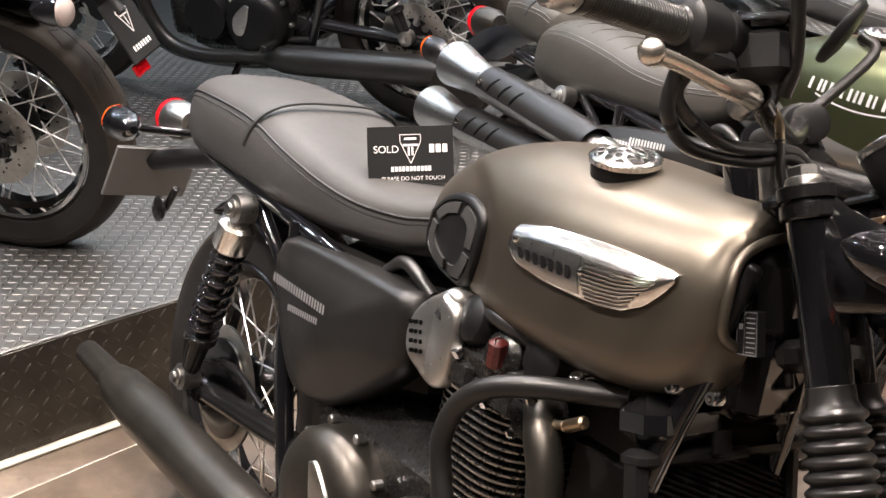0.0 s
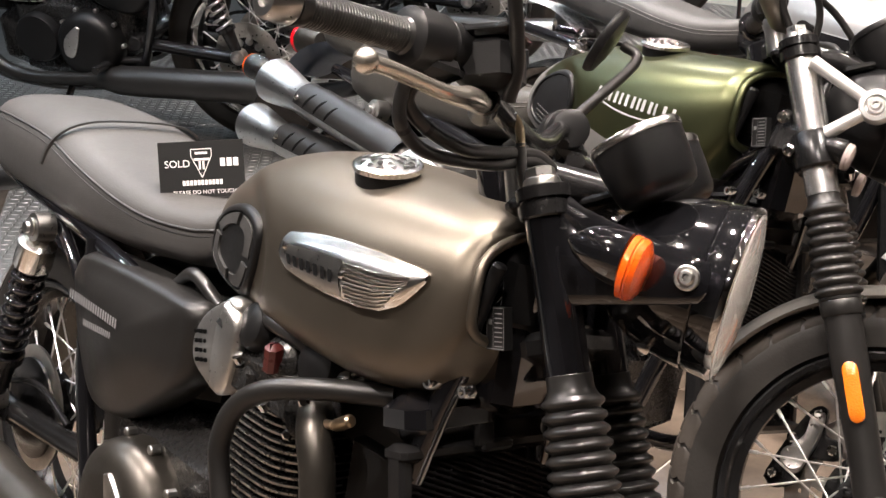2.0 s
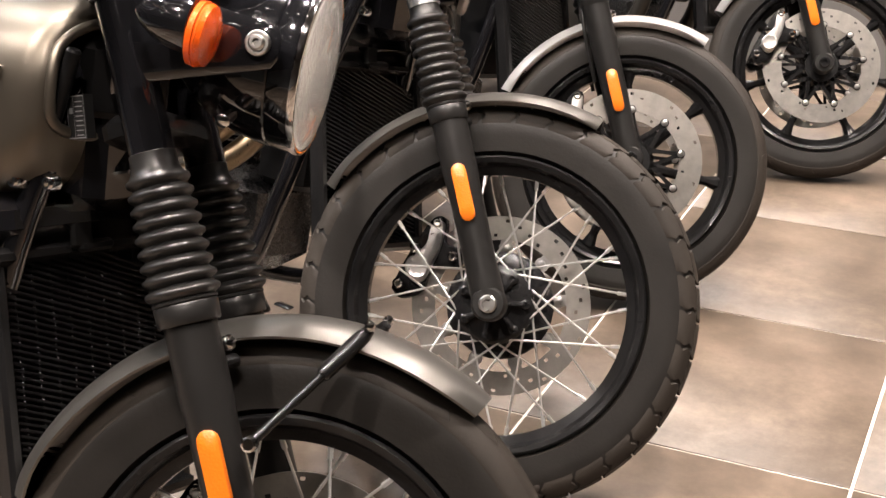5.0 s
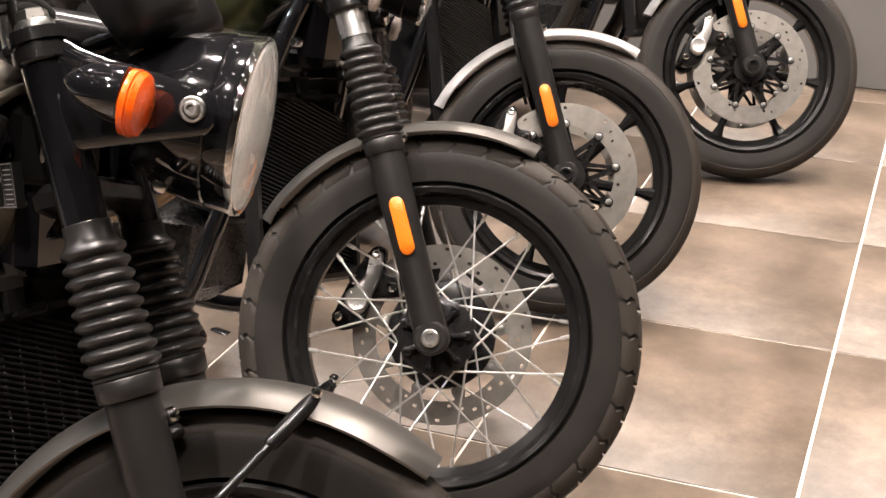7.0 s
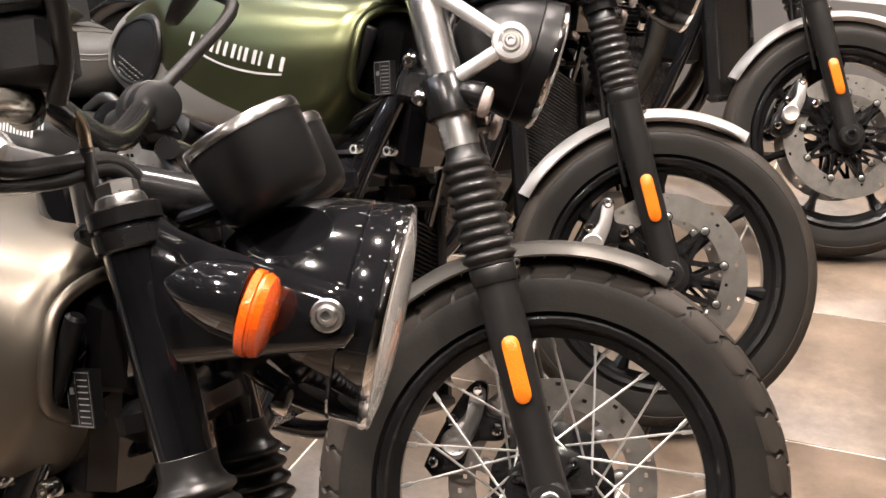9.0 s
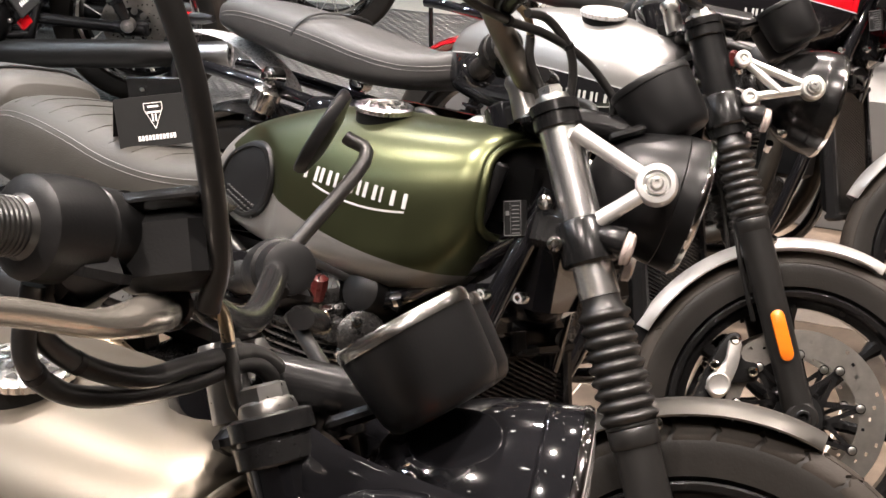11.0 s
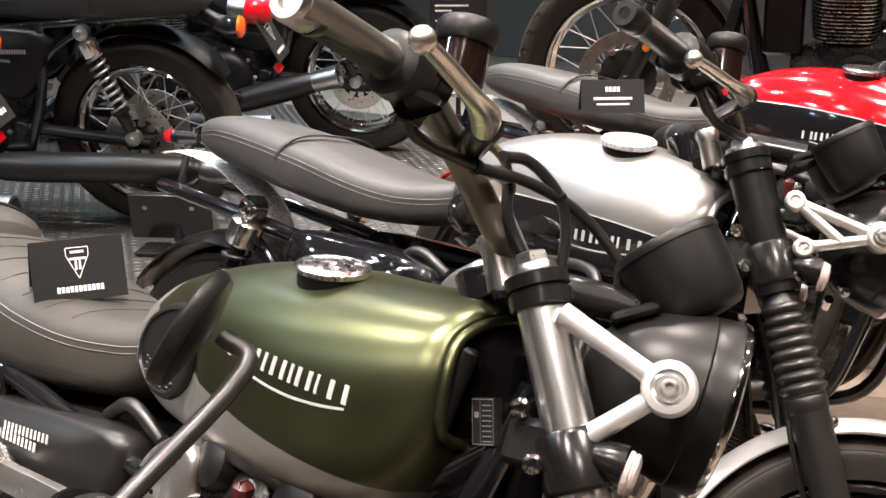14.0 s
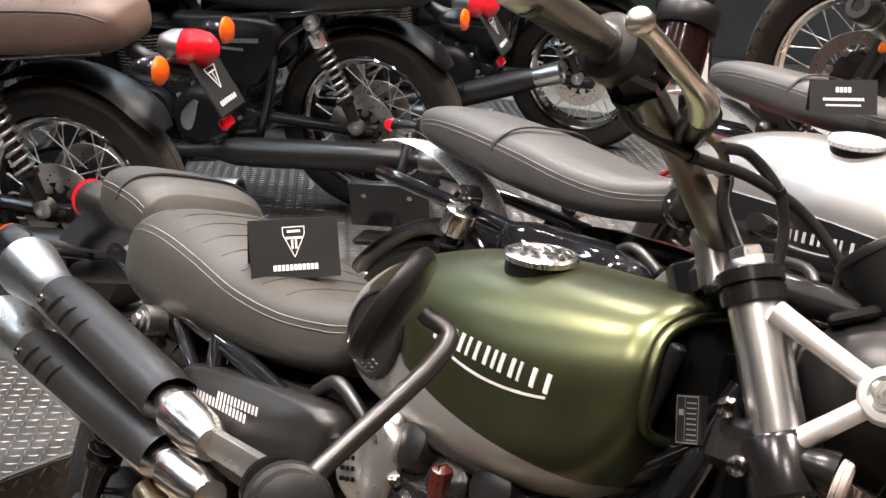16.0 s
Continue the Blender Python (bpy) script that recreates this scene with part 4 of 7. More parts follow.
    for y0, y1 in ((-0.09, -0.15), (0.09, 0.15)):
        pan = part("side_panel", Geo().slab(sp, y0, y1, 0.026, 0.03, 6), spec.get("panel_mat", MATT), o, "matt black side panel", sharp=55)
        if y0 < 0 or lite:
            g = Geo()
            sg = -1 if y0 < 0 else 1
            for (x0, z0, x1, z1, h, n, mat_) in spec.get("panel_text", ()):
                flat_letters(g, x0, z0, x1, z1, h, sg * 0.1768, n)
            if g.n:
                part("panel_lettering", g, spec.get("panel_text_mat", GREY_PRINT), pan, "small lettering drawn as plain blocks")

    # frame
    fg = Geo()
    for y in (-1, 1):
        fg.tube([(1.13, 0.035 * y, 0.90), (1.10, 0.09 * y, 0.72), (1.05, 0.12 * y, 0.45), (0.98, 0.13 * y, 0.26), (0.80, 0.13 * y, 0.20), (0.5, 0.13 * y, 0.21), (0.36, 0.13 * y, 0.30)], 0.017, 10, 5)
        fg.tube([(1.13, 0.03 * y, 0.86), (0.92, 0.1 * y, 0.70), (0.66, 0.12 * y, 0.66), (0.3, 0.12 * y, 0.70), (-0.08, 0.11 * y, 0.735), (-0.2, 0.09 * y, 0.74)], 0.015, 10, 5)
        fg.tube([(0.27, 0.125 * y, 0.71), (0.29, 0.13 * y, 0.50), (0.36, 0.13 * y, 0.28)], 0.016, 10, 5)
        fg.tube([(0.12, 0.118 * y, 0.70), (0.26, 0.125 * y, 0.60), (0.3, 0.128 * y, 0.48)], 0.011, 8, 4)
    fg.rod(lg(0.76, 0, -0.10), lg(1.0, 0, -0.085), 0.032)
    fg.box((1.085, 0, 0.80), (0.15, 0.10, 0.16), 0.02)
    part("frame", fg, GLOSS, o, "gloss black tube frame")
    if not lite:
        lx_, lz_ = spec.get("tag_at", (1.158, 0.836))
        turn_ = Euler((0, radians(-14), 0)).to_matrix()
        def tag_pt(u, v, d=0.0):
            q = turn_ @ Vector((u, 0, v))
            return (lx_ + q.x, -0.078 - d, lz_ + q.z)
        lab = Geo().rings([np.array([tag_pt(u, v, d) for u, v in ((-0.015, -0.024), (0.015, -0.024), (0.015, 0.024), (-0.015, 0.024))]) for d in (-0.012, 0.0)])
        label_ob = part("type_label", lab, CARD, o, "black type label with white rules")
        g = Geo()
        bars = [(-0.014, 0.014, -0.0232, -0.0222), (-0.014, 0.014, 0.0222, 0.0232), (-0.014, -0.0134, -0.023, 0.023), (0.0134, 0.014, -0.023, 0.023), (-0.011, -0.005, 0.004, 0.010), (-0.0035, -0.003, -0.022, 0.022)]
        bars += [(-0.001, 0.0115, 0.016 - 0.0052 * k, 0.0172 - 0.0052 * k) for k in range(8)]
        for u0, u1, v0, v1 in bars:
            g.add([tag_pt(u, v, 0.0006) for u, v in ((u0, v0), (u1, v0), (u1, v1), (u0, v1))], [(0, 1, 2, 3)])
        part("label_print", g, GREY_PRINT, label_ob)
        for x, z in spec.get("bolts", ((1.10, 0.755), (1.16, 0.765), (1.02, 0.715))):
            part("frame_bolt", Geo().lathe((x, -0.10, z), (0, -1, 0), [(0, 0.009), (0.012, 0.009), (0.015, 0.007), (0.015, 0.004), (0.009, 0.004)], 10), CHROME, o, "chromed frame bolt")

    # swingarm, chain side and shocks
    sg = Geo()
    for y in (-1, 1):
        sg.tube([(0.40, 0.11 * y, 0.36), (0.2, 0.115 * y, 0.34), (0.0, 0.115 * y, 0.32), (-0.05, 0.115 * y, 0.317)], 0.021, 10, 4)
        sg.box((-0.02, 0.118 * y, 0.318), (0.09, 0.022, 0.05), 0.006)
        sg.lathe((0, 0.125 * y, 0.32), (0, y, 0), [(0, 0.02), (0.012, 0.02), (0.014, 0.012), (0.022, 0.012)], 12)
    sg.rod((0.38, -0.14, 0.36), (0.38, 0.14, 0.36), 0.025)
    sg.tube([(0.22, -0.115, 0.37), (0.1, -0.118, 0.40), (-0.05, -0.115, 0.36)], 0.006, 6, 4)
    part("swingarm", sg, SATIN, o, "black swingarm")
    st_, sb_ = spec["shock"]
    for y in (-0.15, 0.15):
        a, b = np.array((st_[0], y, st_[1])), np.array((sb_[0], y, sb_[1]))
        d = b - a
        L = np.linalg.norm(d)
        w = d / L
        sh = Geo().lathe(a + w * 0.02, d, [(0, 0.012), (0.01, 0.03), (0.012, 0.033), (0.055, 0.033), (0.06, 0.03), (0.06, 0.012)], 24)
        shock = part("shock_absorber", sh, BRIGHT, o, "rear shock with chrome cap and black spring")
        coil = [tuple(a + w * (0.075 + (L - 0.17) * k / 96) + 0.026 * (np.cos(k * 2 * np.pi / 12) * basis(d)[0] + np.sin(k * 2 * np.pi / 12) * basis(d)[1])) for k in range(97)]
        part("spring", Geo().tube(coil, 0.0048, 7, 1), GLOSS if not lite else STEEL, shock, "gloss black coil spring" if not lite else "bright coil spring")
        part("damper", Geo().rod(a + w * 0.05, b - w * 0.03, 0.016).lathe(b - w * 0.10, d, [(0, 0.03), (0.012, 0.03), (0.016, 0.022), (0.085, 0.016)], 16), SATIN, shock)
        for q in (a, b):
            eye = Geo().lathe(q + np.array((0, -0.02, 0)), (0, 1, 0), [(0, 0.013), (0.004, 0.024), (0.036, 0.024), (0.04, 0.013)], 24)
            eye.lathe(q + np.array((0, math.copysign(0.02, y), 0)), (0, y, 0), [(0, 0.016), (0.003, 0.017), (0.006, 0.011), (0.011, 0.010), (0.012, 0.006)], 16)
            part("shock_eye", eye, spec.get("eye_mat", STEEL), shock, "alloy mounting eye with a bolt")

    # engine
    eg = Geo()
    eg.box((0.62, 0, 0.40), (0.46, 0.26, 0.22), 0.04)
    engine = part("engine", eg, ENGINE, o, "black parallel-twin engine")
    part("front_case", Geo().box((0.86, 0, 0.34), (0.16, 0.22, 0.20), 0.04), ENGINE, engine)
    part("sump", Geo().box((0.66, 0, 0.26), (0.42, 0.18, 0.10), 0.03), ENGINE, engine)
    for y in (-1, 1):
        cov = Geo().lathe((0.535, 0.125 * y, 0.355), (0, y, 0), [(0, 0.116), (0.03, 0.116), (0.05, 0.113), (0.064, 0.103), (0.074, 0.086), (0.078, 0.06), (0.079, 0.0)], 40)
        cov.lathe((0.74, 0.12 * y, 0.365), (0, y, 0), [(0, 0.085), (0.03, 0.085), (0.045, 0.078), (0.05, 0.05), (0.05, 0.0)], 30)
        part("engine_cover", cov, CASE if not lite else GLOVE, engine, "rounded matt black engine cover")
        bolt = shared(("cover_bolt", y), lambda: Geo().lathe((0, 0, 0), (0, y, 0), [(0, 0.008), (0.014, 0.008), (0.016, 0.006)], 8).mesh("cover_bolt", STEEL))
        for k in range(10):
            a = 2 * math.pi * k / 10
            part("cover_bolt", bolt, STEEL, engine, m=Matrix.Translation((0.535 + 0.121 * math.cos(a), 0.142 * y, 0.355 + 0.121 * math.sin(a))))
        bad = Geo().slab([(0.535, 0.425), (0.555, 0.428), (0.60, 0.385), (0.605, 0.335), (0.575, 0.325), (0.55, 0.37)], 0.19 * y, 0.207 * y, 0.001, 0.003)
        part("cover_badge", bad, STEEL, engine, "brushed cover badge")
    part("air_box", Geo().box((0.43, 0, 0.60), (0.32, 0.17, 0.18), 0.03), PLASTIC, o, "black air box behind the panels")
    # black boxes added to close the see-through gap between radiator and cylinders
    part("gap_filler", Geo().box((0.95, 0, 0.66), (0.18, 0.10, 0.14), 0.012).box((0.965, 0, 0.52), (0.12, 0.12, 0.2), 0.012), GLOVE, engine, "added black mass filling the gap behind the radiator")
    # finned cylinders
    round_ = [(math.copysign(abs(math.cos(a)) ** 0.55, math.cos(a)), math.copysign(abs(math.sin(a)) ** 0.55, math.sin(a))) for a in np.linspace(0, 2 * math.pi, 44, endpoint=False)]
    for k in range(13):
        z = 0.485 + 0.0112 * k
        hw, hd_ = 0.103 - 0.0012 * abs(k - 7), 0.136
        def ring_at(dz, e):
            return np.array([(0.785 + (hw + e) * c_, (hd_ + e) * s_, z + dz) for c_, s_ in round_])
        fin = Geo().rings([ring_at(-0.0022, -0.003), ring_at(-0.0018, 0.0), ring_at(0.0018, 0.0), ring_at(0.0022, -0.003)])
        part("cylinder_fin", fin, ENGINE, engine)
        part("fin_edge", Geo().rings([ring_at(-0.0013, -0.001), ring_at(-0.0013, 0.0006), ring_at(0.0016, 0.0006), ring_at(0.0020, -0.0022)], caps=(False, False)), FINEDGE, engine, "machined bright fin edge")
    hd = Geo().box((0.785, 0, 0.56), (0.17, 0.23, 0.15), 0.02)
    hd.box((0.775, 0, 0.665), (0.20, 0.26, 0.055), 0.02)
    hd.lathe((0.73, -0.10, 0.69), (0, -1, 0.1), [(0, 0.035), (0.03, 0.035), (0.045, 0.02)], 16)
    hd.lathe((0.83, -0.10, 0.69), (0, -1, 0.1), [(0, 0.035), (0.03, 0.035), (0.045, 0.02)], 16)
    part("cylinder_head", hd, ENGINE, engine, "black cam cover")
    for x, y, z in ((0.758, -0.142, 0.668), (0.863, -0.142, 0.668), (0.975, -0.13, 0.712), (0.72, -0.142, 0.628), (0.83, -0.142, 0.628)):
        part("head_bolt", Geo().lathe((x, y, z), (0, -0.6, 0.8), [(0, 0.009), (0.012, 0.009), (0.013, 0.005)], 8), CHROME, engine, "chromed head bolt")
    part("plug_cap", Geo().box((0.842, -0.150, 0.700), (0.020, 0.024, 0.044), 0.006, (10, 8, 10)), RUBY, engine, "dark red plug cap")
    tb = Geo().slab([(0.715, 0.745), (0.66, 0.708), (0.634, 0.668), (0.638, 0.63), (0.672, 0.612), (0.712, 0.604), (0.738, 0.65), (0.742, 0.70), (0.738, 0.74)], -0.08, -0.148, 0.006, 0.014)
    body_cover = part("throttle_cover", tb, COVER_ALLOY, engine, "cast alloy throttle body cover with drilled holes")
    part("cover_step", Geo().slab([(0.716, 0.738), (0.703, 0.70), (0.70, 0.64), (0.716, 0.608), (0.742, 0.62), (0.754, 0.66), (0.752, 0.72)], -0.08, -0.156, 0.004, 0.012), COVER_ALLOY, body_cover, "raised alloy edge")
    if not lite:
        # capped plugs, coloured near-black for the shade in the drilled holes
        hole = shared("hole_shade", lambda: Geo().lathe((0, 0, 0), (0, -1, 0), [(0, 0.0032), (0.004, 0.0032), (0.004, 0.0001)], 8).mesh("hole_shade", OPENING_SHADE))
        for i in range(4):
            for j in range(3):
                part("hole_shade", hole, OPENING_SHADE, body_cover, m=Matrix.Translation((0.654 + 0.0115 * j + 0.0035 * i, -0.151, 0.678 - 0.0125 * i + 0.003 * j)))
    elbow = Geo().lathe((0.772, -0.08, 0.705), (-0.15, -1, 0.25), [(0, 0.034), (0.05, 0.034), (0.062, 0.030), (0.068, 0.02), (0.069, 0.0)], 24)
    elbow.tube([(0.735, -0.10, 0.72, 0.016), (0.722, -0.135, 0.715, 0.017), (0.716, -0.15, 0.70, 0.014)], 0.016, 12, 4)
    part("intake_boot", elbow, PLASTIC, engine, "black rubber intake boot")
    part("intake_boot", Geo().lathe((0.895, -0.07, 0.70), (0.1, -1, 0.2), [(0, 0.036), (0.045, 0.036), (0.06, 0.030), (0.066, 0.018), (0.067, 0.0)], 24), PLASTIC, engine, "black rubber intake boot")
    cam = Geo().box((0.80, -0.115, 0.668), (0.15, 0.05, 0.05), 0.014, (8, 0, 0)).box((0.765, -0.132, 0.645), (0.05, 0.03, 0.045), 0.009).box((0.86, -0.132, 0.645), (0.05, 0.03, 0.045), 0.009)
    cam.rod((0.70, -0.125, 0.63), (0.91, -0.125, 0.65), 0.016)
    part("cam_box", cam, ENGINE, engine, "black cast cam box")
    flange = Geo().lathe((0.915, -0.128, 0.648), (0.75, -0.6, 0.25), [(0, 0.034), (0.006, 0.036), (0.014, 0.036), (0.018, 0.029)], 24)
    part("exhaust_flange", flange, ENGINE, engine, "black exhaust flange")
    for x, z in ((0.925, 0.672), (0.90, 0.62)):
        part("flange_nut", Geo().lathe((x, -0.15, z), (0.6, -0.75, 0.2), [(0, 0.008), (0.011, 0.008), (0.014, 0.005)], 6), CHROME, engine, "bright flange nut")
    hoses = Geo()
    hoses.tube([(0.74, -0.10, 0.72), (0.80, -0.13, 0.735), (0.87, -0.12, 0.725), (0.95, -0.09, 0.70)], 0.012, 8, 5)
    hoses.tube([(0.62, -0.10, 0.70), (0.56, -0.11, 0.73), (0.50, -0.1, 0.70)], 0.01, 8, 5)
    part("hose", hoses, GAITER, engine, "black rubber hoses")
    sens = Geo().rod((0.955, -0.145, 0.655), (0.99, -0.15, 0.665), 0.006).rod((0.99, -0.15, 0.665), (1.022, -0.152, 0.684), 0.008)
    part("sensor_plug", sens, GOLDISH, engine, "brassy sensor plug")

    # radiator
    # solid core; the shade behind the slats is put into its near-black colour
    rad = part("radiator", Geo().box((1.108, 0, 0.515), (0.034, 0.24, 0.31), 0.006, (0, -14, 0)), OPENING_SHADE, o, "black radiator with slatted grille")

    def on_rad(y, f_, out=0.0):
        return np.array((1.129 - f_ * 0.2493 + out, y, 0.513 + f_ + out * 0.2493))

    gr = Geo()
    for k in range(46):
        c_ = -0.145 + 0.335 * k / 45
        ends = []
        for y in (-0.112, 0.112):
            ends.append((y, min(max(c_ - 0.36 * (y + 0.112), -0.145), 0.145)))
        (ya, fa), (yb, fb) = ends
        if c_ > 0.145:
            ya = -0.112 + (c_ - 0.145) / 0.36
        if c_ - 0.36 * 0.224 < -0.145:
            yb = -0.112 + (c_ + 0.145) / 0.36
        if yb - ya > 0.004:
            gr.cyl(on_rad(ya, fa), on_rad(yb, fb), 0.0024, n=5)
    for k in range(9):
        y = -0.1 + 0.2 * k / 8
        gr.cyl(on_rad(y, -0.148, -0.002), on_rad(y, 0.148, -0.002), 0.0016, n=4)
    part("grille", gr, SATIN, rad, "fine black grille of slanted slats")
    rim = Geo()
    for y in (-0.124, 0.124):
        rim.box(on_rad(y, 0.0, -0.006), (0.03, 0.02, 0.32), 0.006, (0, -14, 0))
    for f_ in (-0.155, 0.152):
        rim.box(on_rad(0, f_, -0.006), (0.042, 0.27, 0.022), 0.007, (0, -14, 0))
    part("radiator_frame", rim, SATIN, rad, "satin black radiator frame")
    part("radiator_cowl", Geo().box((1.072, 0, 0.703), (0.075, 0.262, 0.062), 0.02, (0, -14, 0)).box((1.05, 0, 0.74), (0.06, 0.15, 0.03), 0.012, (0, -14, 0)), GLOSS, rad, "gloss black cowl")
    part("cowl_clip", Geo().box((1.108, -0.02, 0.690), (0.01, 0.03, 0.04), 0.004, (0, -14, 0)).box((1.112, 0.0, 0.672), (0.012, 0.05, 0.014), 0.004, (0, -14, 0)), PLASTIC, rad, "black cowl clip")

    # exhaust
    if spec["exhaust"] == "none":
        pass
    elif spec["exhaust"] == "low":
        for y in (-1, 1):
            hp = Geo().tube([(0.86, 0.09 * y, 0.635), (0.92, 0.13 * y, 0.658), (0.958, 0.155 * y, 0.64), (0.985, 0.16 * y, 0.59), (0.995, 0.16 * y, 0.50), (0.97, 0.165 * y, 0.37), (0.90, 0.168 * y, 0.27), (0.78, 0.175 * y, 0.235), (0.60, 0.19 * y, 0.245), (0.5, 0.2 * y, 0.255)], 0.023, 18, 6)
            pipe = part("exhaust_pipe", hp, CASE if not lite else MATT, o, "satin dark exhaust header")
            m0, m1 = spec.get("silencer", ((0.54, 0.2, 0.253), (-0.366, 0.2, 0.264)))
            m0, m1 = np.array(m0) * (1, y, 1), np.array(m1) * (1, y, 1)
            way = (m1 - m0) / np.linalg.norm(m1 - m0)
            k_m = np.linalg.norm(m1 - m0) / 0.906
            mf = Geo().lathe(m0, way, [(q * k_m, r) for q, r in ((0, 0.02), (0.05, 0.03), (0.12, 0.047), (0.2, 0.05), (0.58, 0.05), (0.70, 0.043), (0.745, 0.034), (0.76, 0.028), (0.90, 0.024), (0.905, 0.021), (0.89, 0.018))], 28)
            part("silencer", mf, CASE if not lite else MATT, pipe, "matt black tapered silencer")
            if lite:
                part("silencer_tip", Geo().lathe(m1 - way * 0.13, way, [(0, 0.034), (0.03, 0.042), (0.13, 0.046), (0.132, 0.040), (0.05, 0.03)], 24), STEEL, pipe, "bright silencer tip")
            part("pipe_clamp", Geo().lathe((0.865, 0.1 * y, 0.64), (0.8, 0.5 * y, 0.3), [(0, 0.03), (0.004, 0.034), (0.016, 0.034), (0.02, 0.028)], 20), STEEL, pipe, "steel exhaust clamp")
        if spec.get("guard"):
            gd = Geo().tube([(1.03, -0.10, 0.712), (0.96, -0.165, 0.702), (0.905, -0.2, 0.683), (0.868, -0.215, 0.648), (0.853, -0.22, 0.60), (0.862, -0.22, 0.56), (0.885, -0.218, 0.50), (0.91, -0.19, 0.38), (0.98, -0.14, 0.28)], 0.0138, 16, 7)
            part("engine_guard", gd, MATT, o, "black tubular engine guard")
    else:
        pipes = part("exhaust_pipe", Geo().tube([(0.86, -0.08, 0.625), (0.94, -0.12, 0.62), (0.97, -0.17, 0.56), (0.90, -0.20, 0.49), (0.75, -0.215, 0.47), (0.55, -0.215, 0.50), (0.30, -0.21, 0.56)], 0.021, 14, 6).tube([(0.86, 0.03, 0.625), (0.95, -0.04, 0.61), (0.98, -0.13, 0.52), (0.90, -0.19, 0.43), (0.75, -0.215, 0.41), (0.55, -0.22, 0.44), (0.30, -0.215, 0.49)], 0.021, 14, 6), GOLDISH, o, "heat-tinted steel high exhaust headers")
        for (tx, tz), (bx, bz) in (((-0.27, 0.685), (0.34, 0.618)), ((-0.33, 0.565), (0.36, 0.545))):
            way = np.array((tx - bx, 0, tz - bz))
            L = np.linalg.norm(way)
            mf = Geo().lathe((bx, -0.21, bz), way, [(0, 0.022), (0.05, 0.036), (L - 0.16, 0.04), (L - 0.15, 0.038), (L - 0.12, 0.039), (L - 0.005, 0.055), (L, 0.055), (L, 0.051), (L - 0.09, 0.036), (L - 0.1, 0.0)], 28)
            sil = part("silencer", mf, STEEL, pipes, "brushed steel flared silencer")
            u, v, w = basis(way)
            c = np.array((bx, -0.21, bz))
            shell = []
            for s in np.linspace(0.02, L - 0.17, 16):
                ring_pts = []
                rad_ = 0.047 if 0.05 < s < L - 0.2 else 0.044
                for a in np.linspace(-0.15, math.pi + 0.35, 20):
                    d = math.cos(a) * np.array((0, -1, 0)) * 1.0 + math.sin(a) * np.array((-w[2], 0, w[0])) * (1 if w[0] < 0 else 1) * -1
                    ring_pts.append(c + w * s + rad_ * d)
                shell.append(np.array(ring_pts))
            part("heat_shield", Geo().rings(shell, closed=False, caps=(False, False)), MATT, sil, "satin black heat shield with slots")
            for k in range(3):
                s = L - 0.235 - 0.05 * k

                def slot_pt(u, v, s=s):
                    a = -0.1 + 0.95 * u
                    d = math.cos(a) * np.array((0, -1, 0)) - math.sin(a) * np.array((-w[2], 0, w[0]))
                    return tuple(c + w * (s - 0.022 * (u - 0.5) + 0.005 * v * math.sqrt(max(0, 1 - (2 * u - 1) ** 4))) + 0.0479 * d)
                # patch over the uncut shield; the slot's shade is its near-black colour
                part("slot_shade", Geo().grid(slot_pt, np.linspace(0, 1, 9), np.linspace(-1, 1, 3)), OPENING_SHADE, sil, "slot drawn as a near-black patch of shade")
            part("pipe_joint", Geo().lathe((bx + 0.005, -0.21, bz), -np.array(way), [(0, 0.035), (0.07, 0.033), (0.10, 0.024)], 24), BRIGHT, sil, "bright steel pipe joint")
            part("shield_bolt", Geo().ball(c + w * (L - 0.19) + np.array((0, -0.047, 0.01)), 0.007, 8), CHROME, sil)
        part("pipe_cover", Geo().slab([(0.268, 0.606), (0.285, 0.618), (0.45, 0.626), (0.60, 0.632), (0.66, 0.622), (0.62, 0.60), (0.45, 0.592), (0.30, 0.588)], -0.195, -0.212, 0.002, 0.004), COVER_ALLOY, pipes, "pale alloy exhaust guard")

    # rear mudguard, tail light, plate, indicators
    tail = spec["tail"]
    rf = arc_strip((0, 0, rr), rr + tail.get("gap", 0.035), *tail["arc"], 0.072 if lite else 0.09, 0.012 if lite else 0.03)
    fender = part("rear_mudguard", rf, tail["mat"], o, tail["label"], sharp=55)
    if tail.get("strip"):
        rows = catmull(tail["strip"], 6)
        rings = []
        for i, (x, z, hw, th) in enumerate(rows):
            d = rows[min(i + 1, len(rows) - 1), :2] - rows[max(i - 1, 0), :2]
            d /= np.linalg.norm(d)
            n = np.array((-d[1], d[0]))
            rings.append(np.array([(x + n[0] * b_, a_, z + n[1] * b_) for a_, b_ in ((-hw, 0), (-hw * 0.6, th), (0, th * 1.3), (hw * 0.6, th), (hw, 0), (hw * 0.6, -th * 0.4), (0, 0), (-hw * 0.6, -th * 0.4))]))
        part("tail_strip", Geo().rings(rings), tail.get("strip_mat", WHITE_SILVER), o, tail.get("strip_label", "bright silver tail mudguard"), sharp=60)
    tx, tz = tail["light"]
    ks = tail.get("scale", 1.0)
    tl = Geo().lathe((tx + 0.09, 0, tz + 0.005), (-1, 0, -0.08), [(q, r * ks * tail.get("lens_size", 1.0)) for q, r in ((0, 0.03), (0.03, 0.048), (0.07, 0.052), (0.09, 0.05))], 24)
    lamp = part("tail_light", tl, tail.get("shell", SILVER), o, "tail light")
